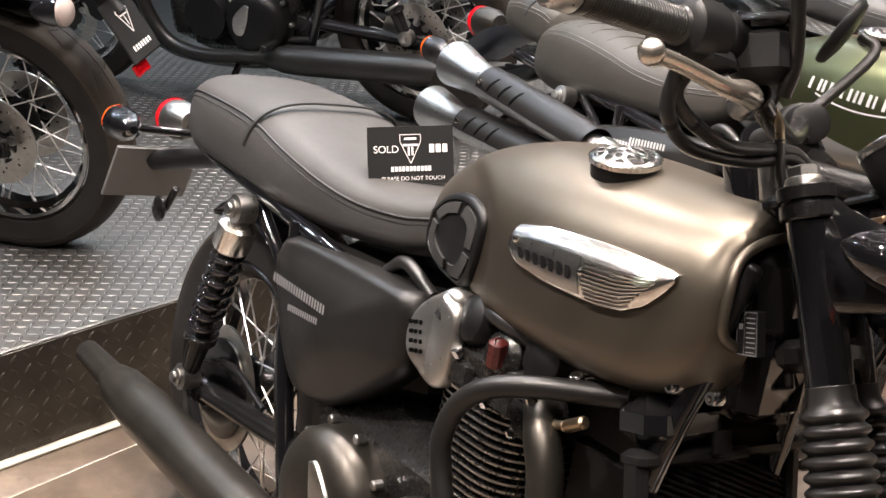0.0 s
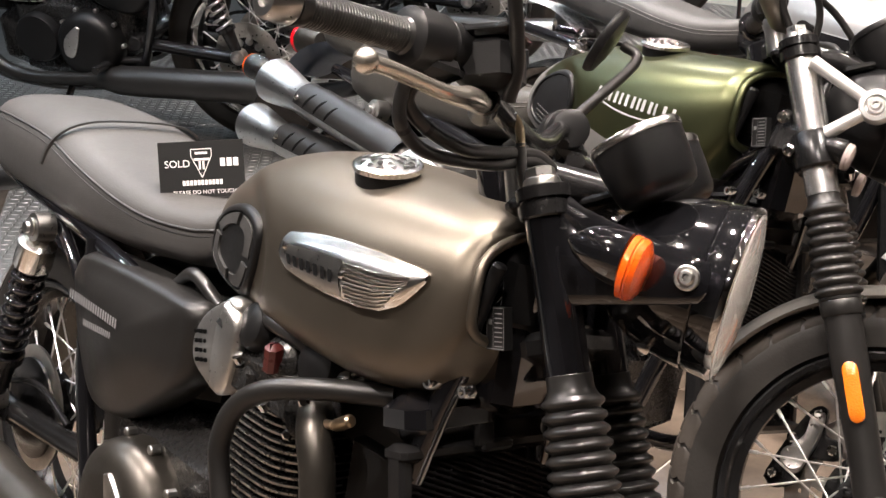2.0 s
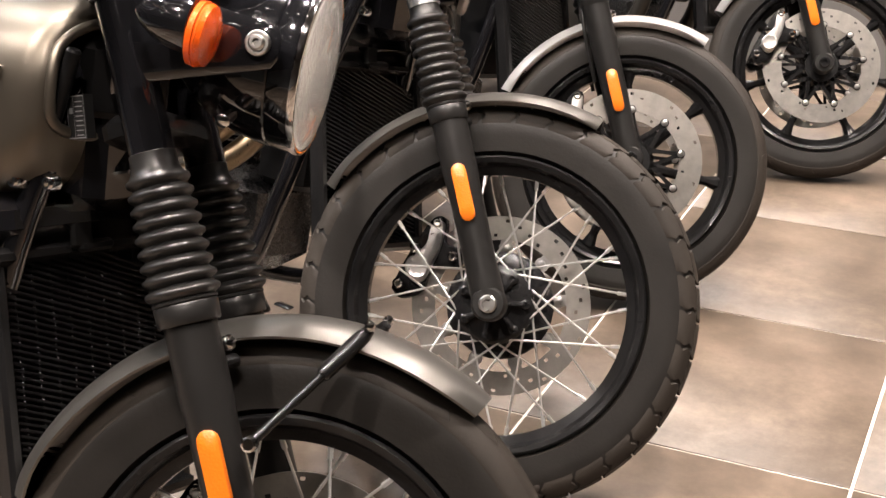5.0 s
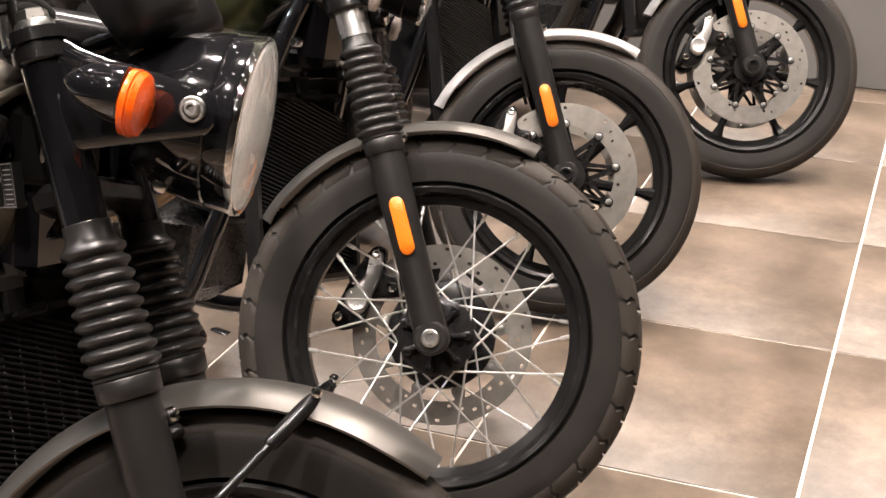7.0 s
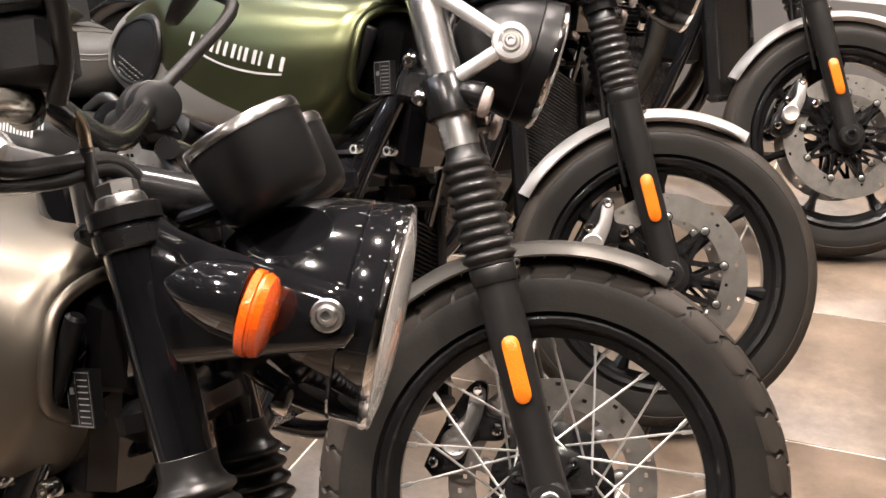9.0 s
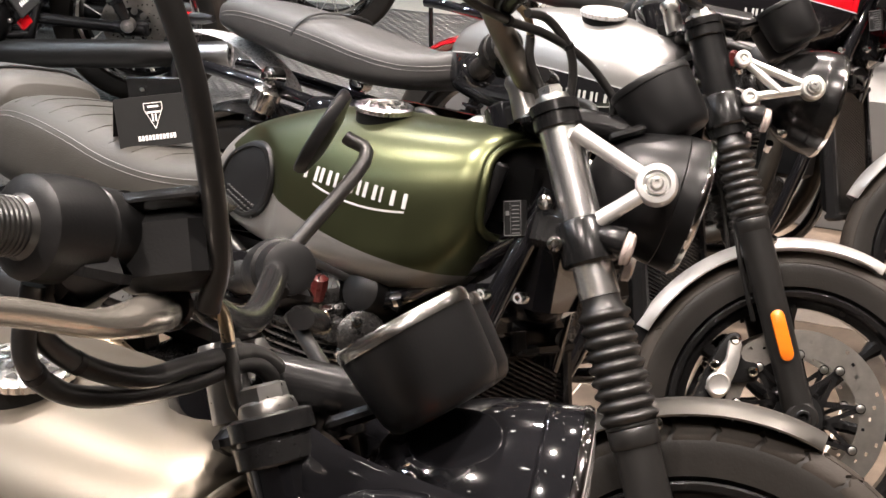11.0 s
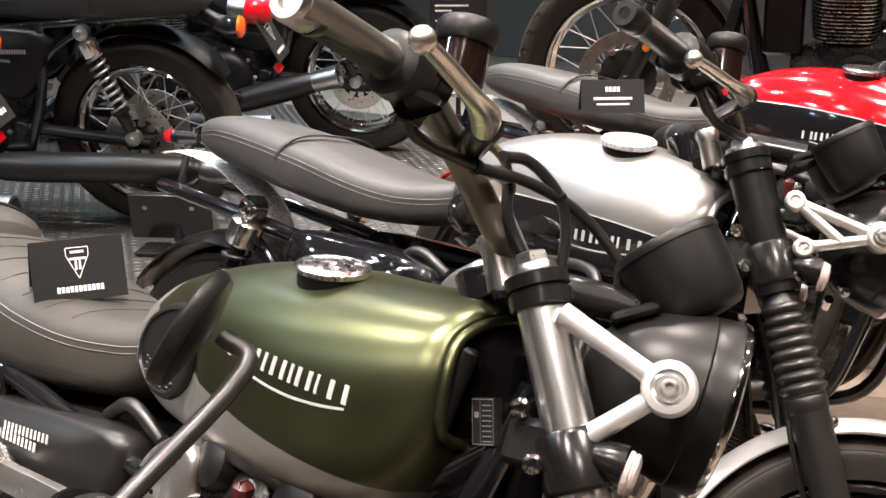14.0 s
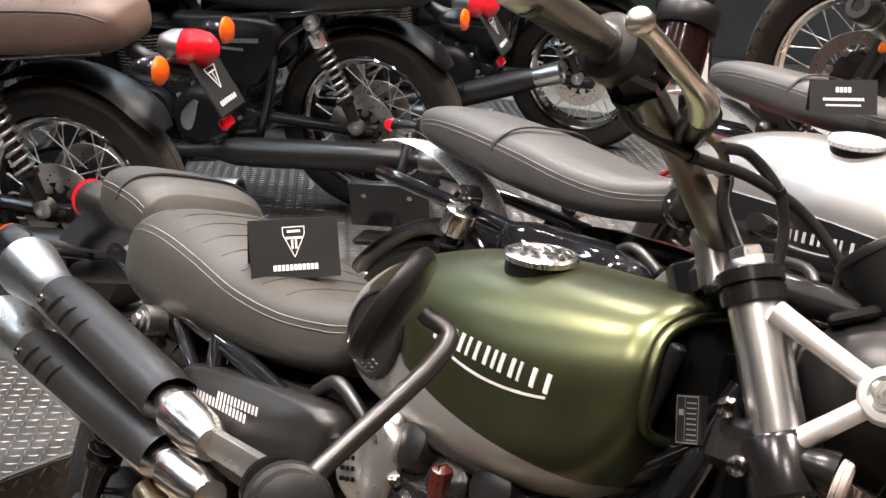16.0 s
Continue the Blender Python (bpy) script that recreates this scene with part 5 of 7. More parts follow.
    part("tail_lens", Geo().lathe((tx, 0, tz - 0.002), (-1, 0, -0.08), [(q * tail.get("lens_depth", 1.0), r * ks * tail.get("lens_size", 1.0)) for q, r in ((-0.03, 0.0515), (-0.008, 0.0535), (0.01, 0.053), (0.03, 0.0475), (0.045, 0.037), (0.055, 0.023), (0.060, 0.008), (0.0605, 0.0))], 28), RED, lamp, "round red lens")
    if tail.get("plate", True):
        px, pz = tail["plate_at"]
        pl = Geo().box((px, 0, pz), (0.008, 0.19, 0.14) if not lite else (0.006, 0.13, 0.15), 0.003, (0, 28, 0))
        part("plate_holder", pl, tail.get("plate_mat", SATIN), o, "number plate holder")
        arm = Geo().tube([(-0.22, 0, 0.72), (-0.28, 0, 0.69), (px + 0.02, 0, pz + 0.03)], 0.022, 8, 4)
        part("plate_bracket", arm, PLASTIC, o, "black bracket")
        if tail.get("round_reflector"):
            part("round_reflector", Geo().lathe((-0.40, -0.06, 0.55), (0, -1, 0), [(0, 0.018), (0.006, 0.026), (0.012, 0.026), (0.016, 0.018), (0.017, 0.0)], 20).tube([(-0.37, -0.05, 0.60), (-0.40, -0.055, 0.55)], 0.008, 8, 1), SATIN, o, "round black reflector on the bracket")
        if lite and tail.get("card"):
            tilt_ = Euler((0, radians(28), 0)).to_matrix()
            face = Geo()
            marks = [((-0.026, 0.045), (0.026, 0.045)), ((-0.026, 0.045), (0, -0.012)), ((0.026, 0.045), (0, -0.012)), ((-0.016, 0.032), (0.016, 0.032)), ((0, 0.03), (0, 0.006))]
            marks += [((-0.04 + 0.012 * k, -0.045), (-0.033 + 0.012 * k, -0.045)) for k in range(7)]
            for (ya, za), (yb, zb_) in marks:
                n_ = Vector((-(zb_ - za), yb - ya)).normalized() * (0.0018 if za > -0.04 else 0.006)
                qs = [tilt_ @ Vector((-0.0036, y + e * n_.x, z + e * n_.y)) for y, z, e in ((ya, za, -1), (yb, zb_, -1), (yb, zb_, 1), (ya, za, 1))]
                face.add([(px + q.x, q.y, pz + q.z) for q in qs], [(0, 1, 2, 3)])
            part("plate_print", face, WHITE, o, "white emblem drawn as plain shapes")
            part("rear_reflector", Geo().box((px - 0.012, 0, pz - 0.098), (0.012, 0.06, 0.03), 0.004, (0, 28, 0)), RED, o, "oblong red reflector")
    for y in () if tail.get("scale", 1.0) < 1 else (-1, 1):
        ix_ = tail.get("ind_at", (tx + 0.08, 0))[0] - 0.08
        yi, tz_ = 0.175 * (ks if ks < 1 else 1), tz - 0.02 - (0.07 if ks < 1 else 0)
        if "ind_at" in tail:
            tz_ = tail["ind_at"][1]
        ind = Geo().tube([(ix_ + 0.08, 0.03 * y, tz_ - 0.01), (ix_ + 0.075, (yi - 0.03) * y, tz_ - 0.005)], 0.008, 8, 1)
        ind.lathe((ix_ + 0.125, yi * y, tz_), (-1, 0, 0), [(q, r * ks) for q, r in ((0, 0.008), (0.02, 0.024), (0.05, 0.033), (0.078, 0.034))], 20)
        iob = part("rear_indicator", ind, tail.get("ind_mat", GLOSS), o, "bullet indicator")
        part("indicator_lens", Geo().lathe((ix_ + 0.048, yi * y, tz_), (-1, 0, 0), [(q, r * ks) for q, r in ((0, 0.034), (0.008, 0.033), (0.016, 0.024), (0.018, 0.0))], 20), tail.get("ind_lens", ORANGE), iob, "amber lens" if tail.get("ind_lens", ORANGE) is ORANGE else "clear lens")

    # fork, both legs
    f = spec["fork"]
    for y in (-0.1, 0.1):
        lo = Geo().lathe(lg(f["boot_bot"] + 0.01, y), lg(0.2, y) - lg(0.4, y), [(0, 0.029), (0.10, 0.029), (0.12, 0.0275), ((f["boot_bot"] - fr) / math.cos(RAKE) - 0.05, 0.026), ((f["boot_bot"] - fr) / math.cos(RAKE) - 0.015, 0.0275), ((f["boot_bot"] - fr) / math.cos(RAKE) + 0.015, 0.0265), ((f["boot_bot"] - fr) / math.cos(RAKE) + 0.03, 0.018)], 24)
        lo.lathe((A[0], y - math.copysign(0.018, y), fr), (0, y, 0), [(0, 0.022), (0.004, 0.028), (0.04, 0.028), (0.045, 0.024), (0.045, 0.016)], 24)
        legob = part("fork_leg", lo, MATT, o, "satin black fork leg", S)
        part("fork_gaiter", gaiter(lg(f["boot_bot"] - 0.005, y), lg(f["boot_top"], y), f["boot_r"][1], f["boot_r"][0], f["rings"]), GAITER, legob, "ribbed rubber gaiter")
        up = Geo().lathe(lg(f["boot_top"] - 0.01, y), AXIS, [(0, f["up_r"]), ((f["top"] - f["boot_top"]) / math.cos(RAKE), f["up_r"])], 28)
        part("fork_tube", up, f["up_mat"], legob, f["up_label"])
        capg = Geo().lathe(lg(f["top"] - 0.035, y), AXIS, [(q, f["up_r"] + r) for q, r in ((0, 0.0035), (0.002, 0.0055), (0.016, 0.0055), (0.017, 0.0025), (0.02, 0.0025), (0.021, 0.006), (0.034, 0.006), (0.036, 0.0015), (0.036, -f["up_r"]))], 28)
        part("top_clamp", capg, SATIN, legob, "black clamp")
        part("fork_cap", Geo().lathe(lg(f["top"] - 0.006, y), AXIS, [(0, f["up_r"] - 0.004), (0.006, f["up_r"] - 0.003), (0.012, f["up_r"] - 0.005), (0.014, 0.016)], 24).lathe(lg(f["top"] + 0.004, y), AXIS, [(0, 0.018), (0.012, 0.017), (0.014, 0.013)], 6), STEEL, legob, "bright fork cap")
        part("axle_nut", Geo().lathe(np.array((A[0], y + math.copysign(0.026, y), fr)), (0, y, 0), [(0, 0.0145), (0.006, 0.0145), (0.008, 0.0125), (0.008, 0.0085), (0.002, 0.0085)], 20), STEEL if kind == "wire" else SATIN, legob, "axle nut")
        if f.get("lower_clamp"):
            lc = Geo().lathe(lg(f["lower_clamp"] - 0.03, y), AXIS, [(0, 0.034), (0.004, 0.038), (0.055, 0.038), (0.06, 0.034)], 24)
            lc.box(lg(f["lower_clamp"], y, -0.045), (0.05, 0.03, 0.05), 0.008)
            part("lower_clamp", lc, SATIN, legob, "black lower clamp")
            for dz in (-0.018, 0.03):
                part("clamp_bolt", Geo().lathe(lg(f["lower_clamp"] + dz, y - 0.014, -0.045), (0, -1, 0), [(0, 0.010), (0.012, 0.010), (0.014, 0.006), (0.010, 0.004)], 10), CHROME, legob, "bright clamp bolt")
        zz = f["refl"]
        rc = (lg(zz[0], y) + lg(zz[1], y)) / 2
        ln = abs(zz[0] - zz[1]) / math.cos(RAKE)
        rg = Geo()
        out = [(ln / 2 - 0.012 + 0.012 * math.cos(a), 0.012 * math.sin(a)) for a in np.linspace(-math.pi / 2, math.pi / 2, 7)] + [(-ln / 2 + 0.012 + 0.012 * math.cos(a), 0.012 * math.sin(a)) for a in np.linspace(math.pi / 2, 1.5 * math.pi, 7)]
        ax_, cr = np.array(AXIS), np.array((math.cos(RAKE), 0, math.sin(RAKE)))
        sgn = math.copysign(1, y)
        rows = [np.array([rc + ax_ * p * s + cr * q * s + np.array((0, sgn * (0.024 + e), 0)) for p, q in out]) for s, e in ((1.0, 0.0), (1.0, 0.007), (0.93, 0.009), (0.5, 0.0095))]
        part("side_reflector", rg.rings(rows if sgn < 0 else [r[::-1] for r in rows]), REFLECT, legob, "oblong amber reflector")
    # yokes
    yk = Geo().box(lg(f["top"] - 0.022, 0, -0.02), (0.06, 0.19, 0.022), 0.008, (0, -25.5, 0))
    yk.box(lg(f["boot_top"] + 0.02 if not f.get("lower_clamp") else f["lower_clamp"], 0, -0.02), (0.07, 0.19, 0.035), 0.01, (0, -25.5, 0))
    yk.lathe(lg(f["top"] - 0.02, 0, -0.052), AXIS, [(0, 0.026), (0.022, 0.026), (0.026, 0.02)], 6)
    part("fork_yoke", yk, spec.get("yoke_mat", SATIN), o, "fork yoke", S)
    # front mudguard
    fm = spec["fender"]
    g = arc_strip(A, fr + fm.get("gap", 0.026), fm["arc"][0], fm["arc"][1], fm.get("half", 0.06), 0.022, 0.0028, 30, 0.55)
    fe = part("front_mudguard", g, fm["mat"], o, fm["label"], S, sharp=55)
    for y in (-1, 1):
        brk = Geo().tube([lg(fr + 0.265, 0.095 * y, 0.0), lg(fr + 0.28, 0.055 * y, 0.03)], 0.008, 8, 1)
        part("mudguard_bracket", brk, SATIN, fe, "black mudguard bracket")
        if fm.get("stay"):
            s0, s1 = A + np.array((-0.052, 0.125 * y, 0.209)), A + np.array((0.034, 0.058 * y, 0.345))
            stay = Geo().tube([s0, s0 * 0.4 + s1 * 0.6], 0.0052, 10, 1)
            stay.tube([(*(s0 * 0.42 + s1 * 0.58), 0.0062), (*(s0 * 0.38 + s1 * 0.62), 0.0088), (*(s0 * 0.1 + s1 * 0.9), 0.0092), (*s1, 0.006)], 0.01, 10, 4)
            stay.ball(s0, 0.0085, 10)
            part("mudguard_stay", stay, SATIN, fe, "black mudguard stay")
            part("stay_bolt", Geo().lathe(A + np.array((-0.052, 0.13 * y, 0.209)), (0, y, 0), [(0, 0.0085), (0.006, 0.0085), (0.008, 0.006)], 10).ball(s1 + np.array((0, 0.008 * y, 0.004)), 0.0065, 8), CHROME, fe)
    part("mudguard_bolt", Geo().ball(lg(fr + 0.30, -0.085, 0.035), 0.009, 8), CHROME, fe)
    # caliper
    for y in spec["front_disc"]:
        plate = Geo().slab([(A[0] + px_, fr + pz_) for px_, pz_ in ((-0.19, -0.022), (-0.186, 0.004), (-0.172, 0.06), (-0.150, 0.115), (-0.128, 0.118), (-0.118, 0.08), (-0.09, 0.075), (-0.086, 0.045), (-0.128, 0.03), (-0.136, -0.012), (-0.168, -0.034))], y + 0.012, y - 0.022, 0.001, 0.004)
        cal = part("brake_caliper", plate, SATIN, o, "black brake caliper bracket", S)
        ca = Geo().slab([(A[0] + px_, fr + pz_) for px_, pz_ in ((-0.172, 0.014), (-0.166, 0.04), (-0.148, 0.07), (-0.147, 0.108), (-0.128, 0.110), (-0.124, 0.07), (-0.13, 0.035), (-0.138, 0.006), (-0.155, 0.0))], y - 0.018, y - 0.04, 0.003, 0.008)
        part("caliper_body", ca, spec.get("caliper", ALLOY), cal, "pale alloy caliper body")
        part("caliper_piston", Geo().lathe((A[0] - 0.152, y - 0.034, fr + 0.026), (0, -1, 0), [(0, 0.021), (0.01, 0.021), (0.013, 0.018), (0.0115, 0.013), (0.0115, 0.0)], 24), spec.get("caliper", ALLOY), cal, "round caliper cap")
        bolts = ((-0.178, -0.01), (-0.165, 0.057), (-0.139, 0.108), (-0.098, 0.06))
        for p in bolts:
            part("caliper_bolt", Geo().lathe((A[0] + p[0], y - 0.028, fr + p[1]), (0, -1, 0), [(0, 0.009), (0.014, 0.009), (0.016, 0.006), (0.011, 0.004)], 10), CHROME, cal)
        part("brake_hose", Geo().tube([(A[0] - 0.11, y, fr + 0.15), (A[0] - 0.16, y - 0.01, fr + 0.26), (A[0] - 0.20, y * 0.9, fr + 0.38), (A[0] - 0.27, y * 0.6, fr + 0.50)], 0.0045, 6, 6), GAITER, cal, "black brake hose")

    # headlamp
    h = spec["lamp"]
    hx, hz, hr = h["rim"]
    way = Vector((1, h.get("yaw", 0.03), h.get("pitch", -0.06))).normalized()
    dp = h["depth"]
    prof = [(-dp, 0.0), (-dp * 0.99, hr * 0.16), (-dp * 0.955, hr * 0.33), (-dp * 0.88, hr * 0.52), (-dp * 0.77, hr * 0.68), (-dp * 0.62, hr * 0.82), (-dp * 0.45, hr * 0.92), (-dp * 0.3, hr * 0.97), (-0.032, hr * 0.99), (-0.03, hr * 0.975), (-0.028, hr * 0.99), (-0.004, hr * 1.01)]
    hl = part("headlamp", Geo().lathe((hx, 0, hz), way, prof, 48), h["mat"], o, h["label"], S)
    part("lamp_rim", Geo().lathe((hx, 0, hz), way, [(-0.004, hr * 1.0), (-0.0035, hr * 1.02), (0.0, hr * 1.028), (0.004, hr * 1.015), (0.005, hr * 0.985), (0.004, hr * 0.955), (0.001, hr * 0.945)], 48, caps=(False, False)), h["rim_mat"], hl, "headlamp rim")
    gl = Geo().lathe((hx, 0, hz), way, [(0.002, hr * 0.95), (0.006, hr * 0.93), (0.010, hr * 0.75), (0.013, hr * 0.45), (0.014, 0.0)], 40)
    glass = part("lamp_glass", gl, GLASS, hl, "fluted headlamp glass")
    part("reflector_bowl", Geo().lathe((hx, 0, hz), way, [(0.0, hr * 0.93), (-0.03, hr * 0.7), (-0.05, hr * 0.3), (-0.055, 0.0)], 32, caps=(False, False)), BOWL, hl, "faceted mirror bowl")
    glass.visible_shadow = False
    for y in (-1, 1):
        part("lamp_screw", Geo().lathe((h["bolt"][0] - 0.03, y * (hr * 0.72), h["bolt"][1] - 0.075), (0, y, -0.4), [(0, 0.008), (0.025, 0.008), (0.027, 0.005)], 10), CHROME, hl)
    bx, bz = h["bolt"]
    for y in (-1, 1):
        if h["bracket"] == "ear":
            ear = Geo()
            rows = []
            for s, hh, yy, tt in ((0.0, 0.066, 0.104, 0.024), (0.12, 0.056, 0.110, 0.020), (0.3, 0.047, 0.116, 0.016), (0.6, 0.036, 0.120, 0.013), (0.85, 0.027, 0.122, 0.011), (0.97, 0.022, 0.122, 0.010), (1.0, 0.012, 0.122, 0.008)):
                c0 = lg(0.915, 0) * (1 - s) + np.array((bx + 0.022, 0, bz)) * s
                rows.append(np.array([(c0[0], y * (yy + tt * math.cos(a) * 0.6), c0[2] + hh * math.sin(a)) for a in np.linspace(0, 2 * math.pi, 16, endpoint=False)]))
            ear.rings(rows if y > 0 else [r[::-1] for r in rows])
            br = part("lamp_bracket", ear, GLOSS, hl, "gloss black headlamp ear")
            by = 0.128
        elif h["bracket"] == "tri":
            (ax1, az1), (ax2, az2) = h["arms"]
            for q in ((ax1, az1), (ax2, az2)):
                part("bracket_arm", Geo().tube([(q[0], 0.122 * y, q[1], 0.0115), ((q[0] * 0.5 + bx * 0.5), 0.128 * y, q[1] * 0.5 + bz * 0.5, 0.0105), (bx, 0.13 * y, bz, 0.011)], 0.01, 12, 4), SILVER, hl, "tapered silver bracket arm")
            br = part("lamp_bracket", Geo().lathe((bx, 0.115 * y, bz), (0, y, 0), [(0, 0.022), (0.004, 0.027), (0.023, 0.027), (0.027, 0.024), (0.028, 0.018), (0.022, 0.0155)], 28), SILVER, hl, "cast silver headlamp bracket boss")
            by = 0.137
        else:
            (ax1, az1), (ax2, az2) = h["arms"]
            for q0, q1 in (((ax1, az1), (bx, bz)), ((ax2, az2), (bx, bz)), ((ax1, az1), ((ax2 + bx) / 2, (az2 + bz) / 2))):
                part("bracket_arm", Geo().tube([(q0[0], 0.126 * y, q0[1]), (q1[0], 0.128 * y, q1[1])], 0.0085, 10, 1), ALLOY, hl, "silver bracket arm")
            for q in ((ax1, az1), (ax2, az2)):
                part("bracket_boss", Geo().lathe((q[0], 0.115 * y, q[1]), (0, y, 0), [(0, 0.012), (0.003, 0.015), (0.02, 0.015), (0.023, 0.012), (0.023, 0.008), (0.018, 0.006)], 16), ALLOY, hl)
            br = part("lamp_bracket", Geo().lathe((bx, 0.112 * y, bz), (0, y, 0), [(0, 0.018), (0.004, 0.022), (0.026, 0.022), (0.03, 0.018), (0.03, 0.012)], 24), ALLOY, hl, "cast silver headlamp bracket boss")
            by = 0.142
        part("lamp_bolt", Geo().lathe((bx, by * y, bz), (0, y, 0), [(0, 0.0135), (0.005, 0.0135), (0.0065, 0.012), (0.0065, 0.009), (0.010, 0.0085), (0.012, 0.0065), (0.012, 0.004), (0.008, 0.0035)], 20), STEEL, hl, "chrome headlamp bolt")
    # front indicators
    ix, iz, iy = spec["indicator"]
    k_ = 0.76 if spec.get("ind_big", True) else 0.5
    for y in (-1, 1):
        ind = Geo().lathe((ix - 0.085, iy * y, iz + 0.012), (1, 0, -0.07), [(0.084 - 0.084 * k_ + q * k_, r * k_) for q, r in ((0, 0.004), (0.012, 0.018), (0.03, 0.029), (0.055, 0.037), (0.08, 0.04), (0.084, 0.04))], 24)
        ind.tube([(ix - 0.04, iy * y, iz), (ix - 0.03, 0.11 * y, iz - 0.005)], 0.011, 8, 1)
        iob = part("indicator", ind, GLOSS if spec.get("ind_big", True) else SATIN, o, "bullet front indicator", S)
        part("indicator_lens", Geo().lathe((ix, iy * y, iz), (1, 0, -0.07), [(q * k_, r * k_) for q, r in ((0, 0.041), (0.002, 0.0445), (0.010, 0.0448), (0.011, 0.0425), (0.014, 0.0425), (0.015, 0.044), (0.022, 0.041), (0.027, 0.03), (0.029, 0.0))], 24), ORANGE if spec.get("ind_orange", True) else CLEAR, iob, "amber indicator lens" if spec.get("ind_orange", True) else "smoked clear indicator lens")
    # clocks
    for (gx, gz, gy, gr_, gd_) in spec["clocks"]:
        wy = Vector((-spec.get("clock_tilt", 0.44), -0.04, 0.9)).normalized()
        g = Geo().lathe((gx, gy, gz), wy, [(-gd_, gr_ * 0.5), (-gd_ * 0.98, gr_ * 0.74), (-gd_ * 0.93, gr_ * 0.84), (-gd_ * 0.8, gr_ * 0.91), (-gd_ * 0.4, gr_ * 0.97), (-gd_ * 0.1, gr_), (0, gr_)], 40)
        ck = part("instrument", g, PLASTIC, o, "black instrument pod with bright bezel", S)
        part("bezel", Geo().lathe((gx, gy, gz), wy, [(-0.004, gr_), (-0.0035, gr_ * 1.025), (0.003, gr_ * 1.03), (0.0065, gr_ * 0.99), (0.006, gr_ * 0.92), (0.003, gr_ * 0.9)], 40, caps=(False, False)), BRIGHT if spec.get("bezel", True) else PLASTIC, ck, "chrome bezel" if spec.get("bezel", True) else "")
        part("dial", Geo().lathe((gx, gy, gz), wy, [(0.0, gr_ * 0.95), (0.004, gr_ * 0.95), (0.004, 0.0)], 32), WHITE_SILVER if spec.get("bezel", True) else PLASTIC, ck)
    cb = Geo().tube([(1.10, 0, 1.0), (1.15, 0, 1.0), (1.19, 0, 1.0)], 0.02, 8, 2).box((1.19, 0, 0.99), (0.05, 0.12, 0.012), 0.004, (0, -30, 0))
    part("clock_bracket", cb, SATIN, o, "", S)

    # handlebar and controls
    b = spec["bar"]
    full = [(x, -y, z) for x, y, z in reversed(b["path"])] + b["path"][1:]
    bar = part("handlebar", Geo().tube(full, b.get("r", 0.0125), 12, 6), b["mat"], o, b["label"], S)
    (gx0, gy0, gz0), (gx1, gy1, gz1) = b["grip"]
    for y in (1, -1):
        p0, p1 = np.array((gx0, gy0 * y, gz0)), np.array((gx1, gy1 * y, gz1))
        L = np.linalg.norm(p1 - p0)
        prof = [(0, 0.014), (0.002, 0.0195)]
        nr = 34
        for k in range(nr):
            s = 0.006 + (L - 0.016) * k / nr
            prof += [(s, 0.0170), (s + 0.0012, 0.0178), (s + 0.0026, 0.0178)]
        prof += [(L - 0.006, 0.0195), (L, 0.0195), (L, 0.012)]
        part("grip", Geo().lathe(p0, p1 - p0, prof, 20), GAITER, bar, "ribbed black rubber grip")
        e = (p1 - p0) / L
        part("bar_end", Geo().lathe(p1, e, [(0, 0.017), (0.003, 0.0195), (0.028, 0.0195), (0.032, 0.017), (0.032, 0.009), (0.028, 0.007)] if y == 1 else [(0, 0.02), (0.002, 0.029), (0.008, 0.031), (0.013, 0.029), (0.012, 0.024), (0.004, 0.022), (0.004, 0.019), (0.018, 0.018), (0.022, 0.014), (0.023, 0.0)], 28), b.get("end_mat", STEEL) if y == 1 else GLOSS, bar, "bright bar-end weight" if y == 1 else "black bar end")
        sw = Geo().lathe(p0 - e * 0.08, e, [(0, 0.018), (0.003, 0.026), (0.03, 0.028), (0.032, 0.0265), (0.035, 0.0265), (0.037, 0.031), (0.06, 0.0325), (0.077, 0.031), (0.082, 0.024)], 24)
        sw.box(p0 - e * 0.04 + np.array((0.01, 0, -0.022)), (0.054, 0.05, 0.044), 0.019)
        part("switchgear", sw, PLASTIC, bar, "black switch housing")
        l0, l1 = b["lever"]
        a0, a1 = np.array(l0) * (1, y, 1), np.array(l1) * (1, y, 1)
        mid = (a0 + a1) / 2 + np.array((0.018, 0, -0.004))
        q = a0 * 0.75 + a1 * 0.25 + np.array((0.014, 0, 0.0))
        rows = catmull([(*a0, 0.013, 0.012), (*q, 0.0155, 0.012), (*mid, 0.012, 0.0085), (*(a0 * 0.2 + a1 * 0.8 + np.array((0.006, 0, 0))), 0.010, 0.008), (*a1, 0.008, 0.0075)], 5)
        rings = []
        d0 = (a1 - a0) / np.linalg.norm(a1 - a0)
        side = np.cross(d0, (0, 0, 1))
        side /= np.linalg.norm(side)
        upv = np.cross(side, d0)
        for r in rows:
            rings.append(np.array([r[:3] + side * r[3] * math.cos(t) + upv * r[4] * math.sin(t) for t in np.linspace(0, 2 * math.pi, 12, endpoint=False)]))
        part("brake_lever" if y == 1 else "clutch_lever", Geo().rings(rings).ball(a1, 0.0125, 12), LEVER if y == 1 else SATIN, bar, "polished alloy lever with ball end" if y == 1 else "black clutch lever")
    rx, ry, rz0, rz1, rrad = b["res"]
    if b.get("res_kind") == "box":
        rs = Geo().box((rx, ry, (rz0 + rz1) / 2), (0.062, 0.075, rz1 - rz0), 0.009, (0, -18, 0))
        rv = part("brake_reservoir", rs, PLASTIC, bar, "black brake fluid reservoir")
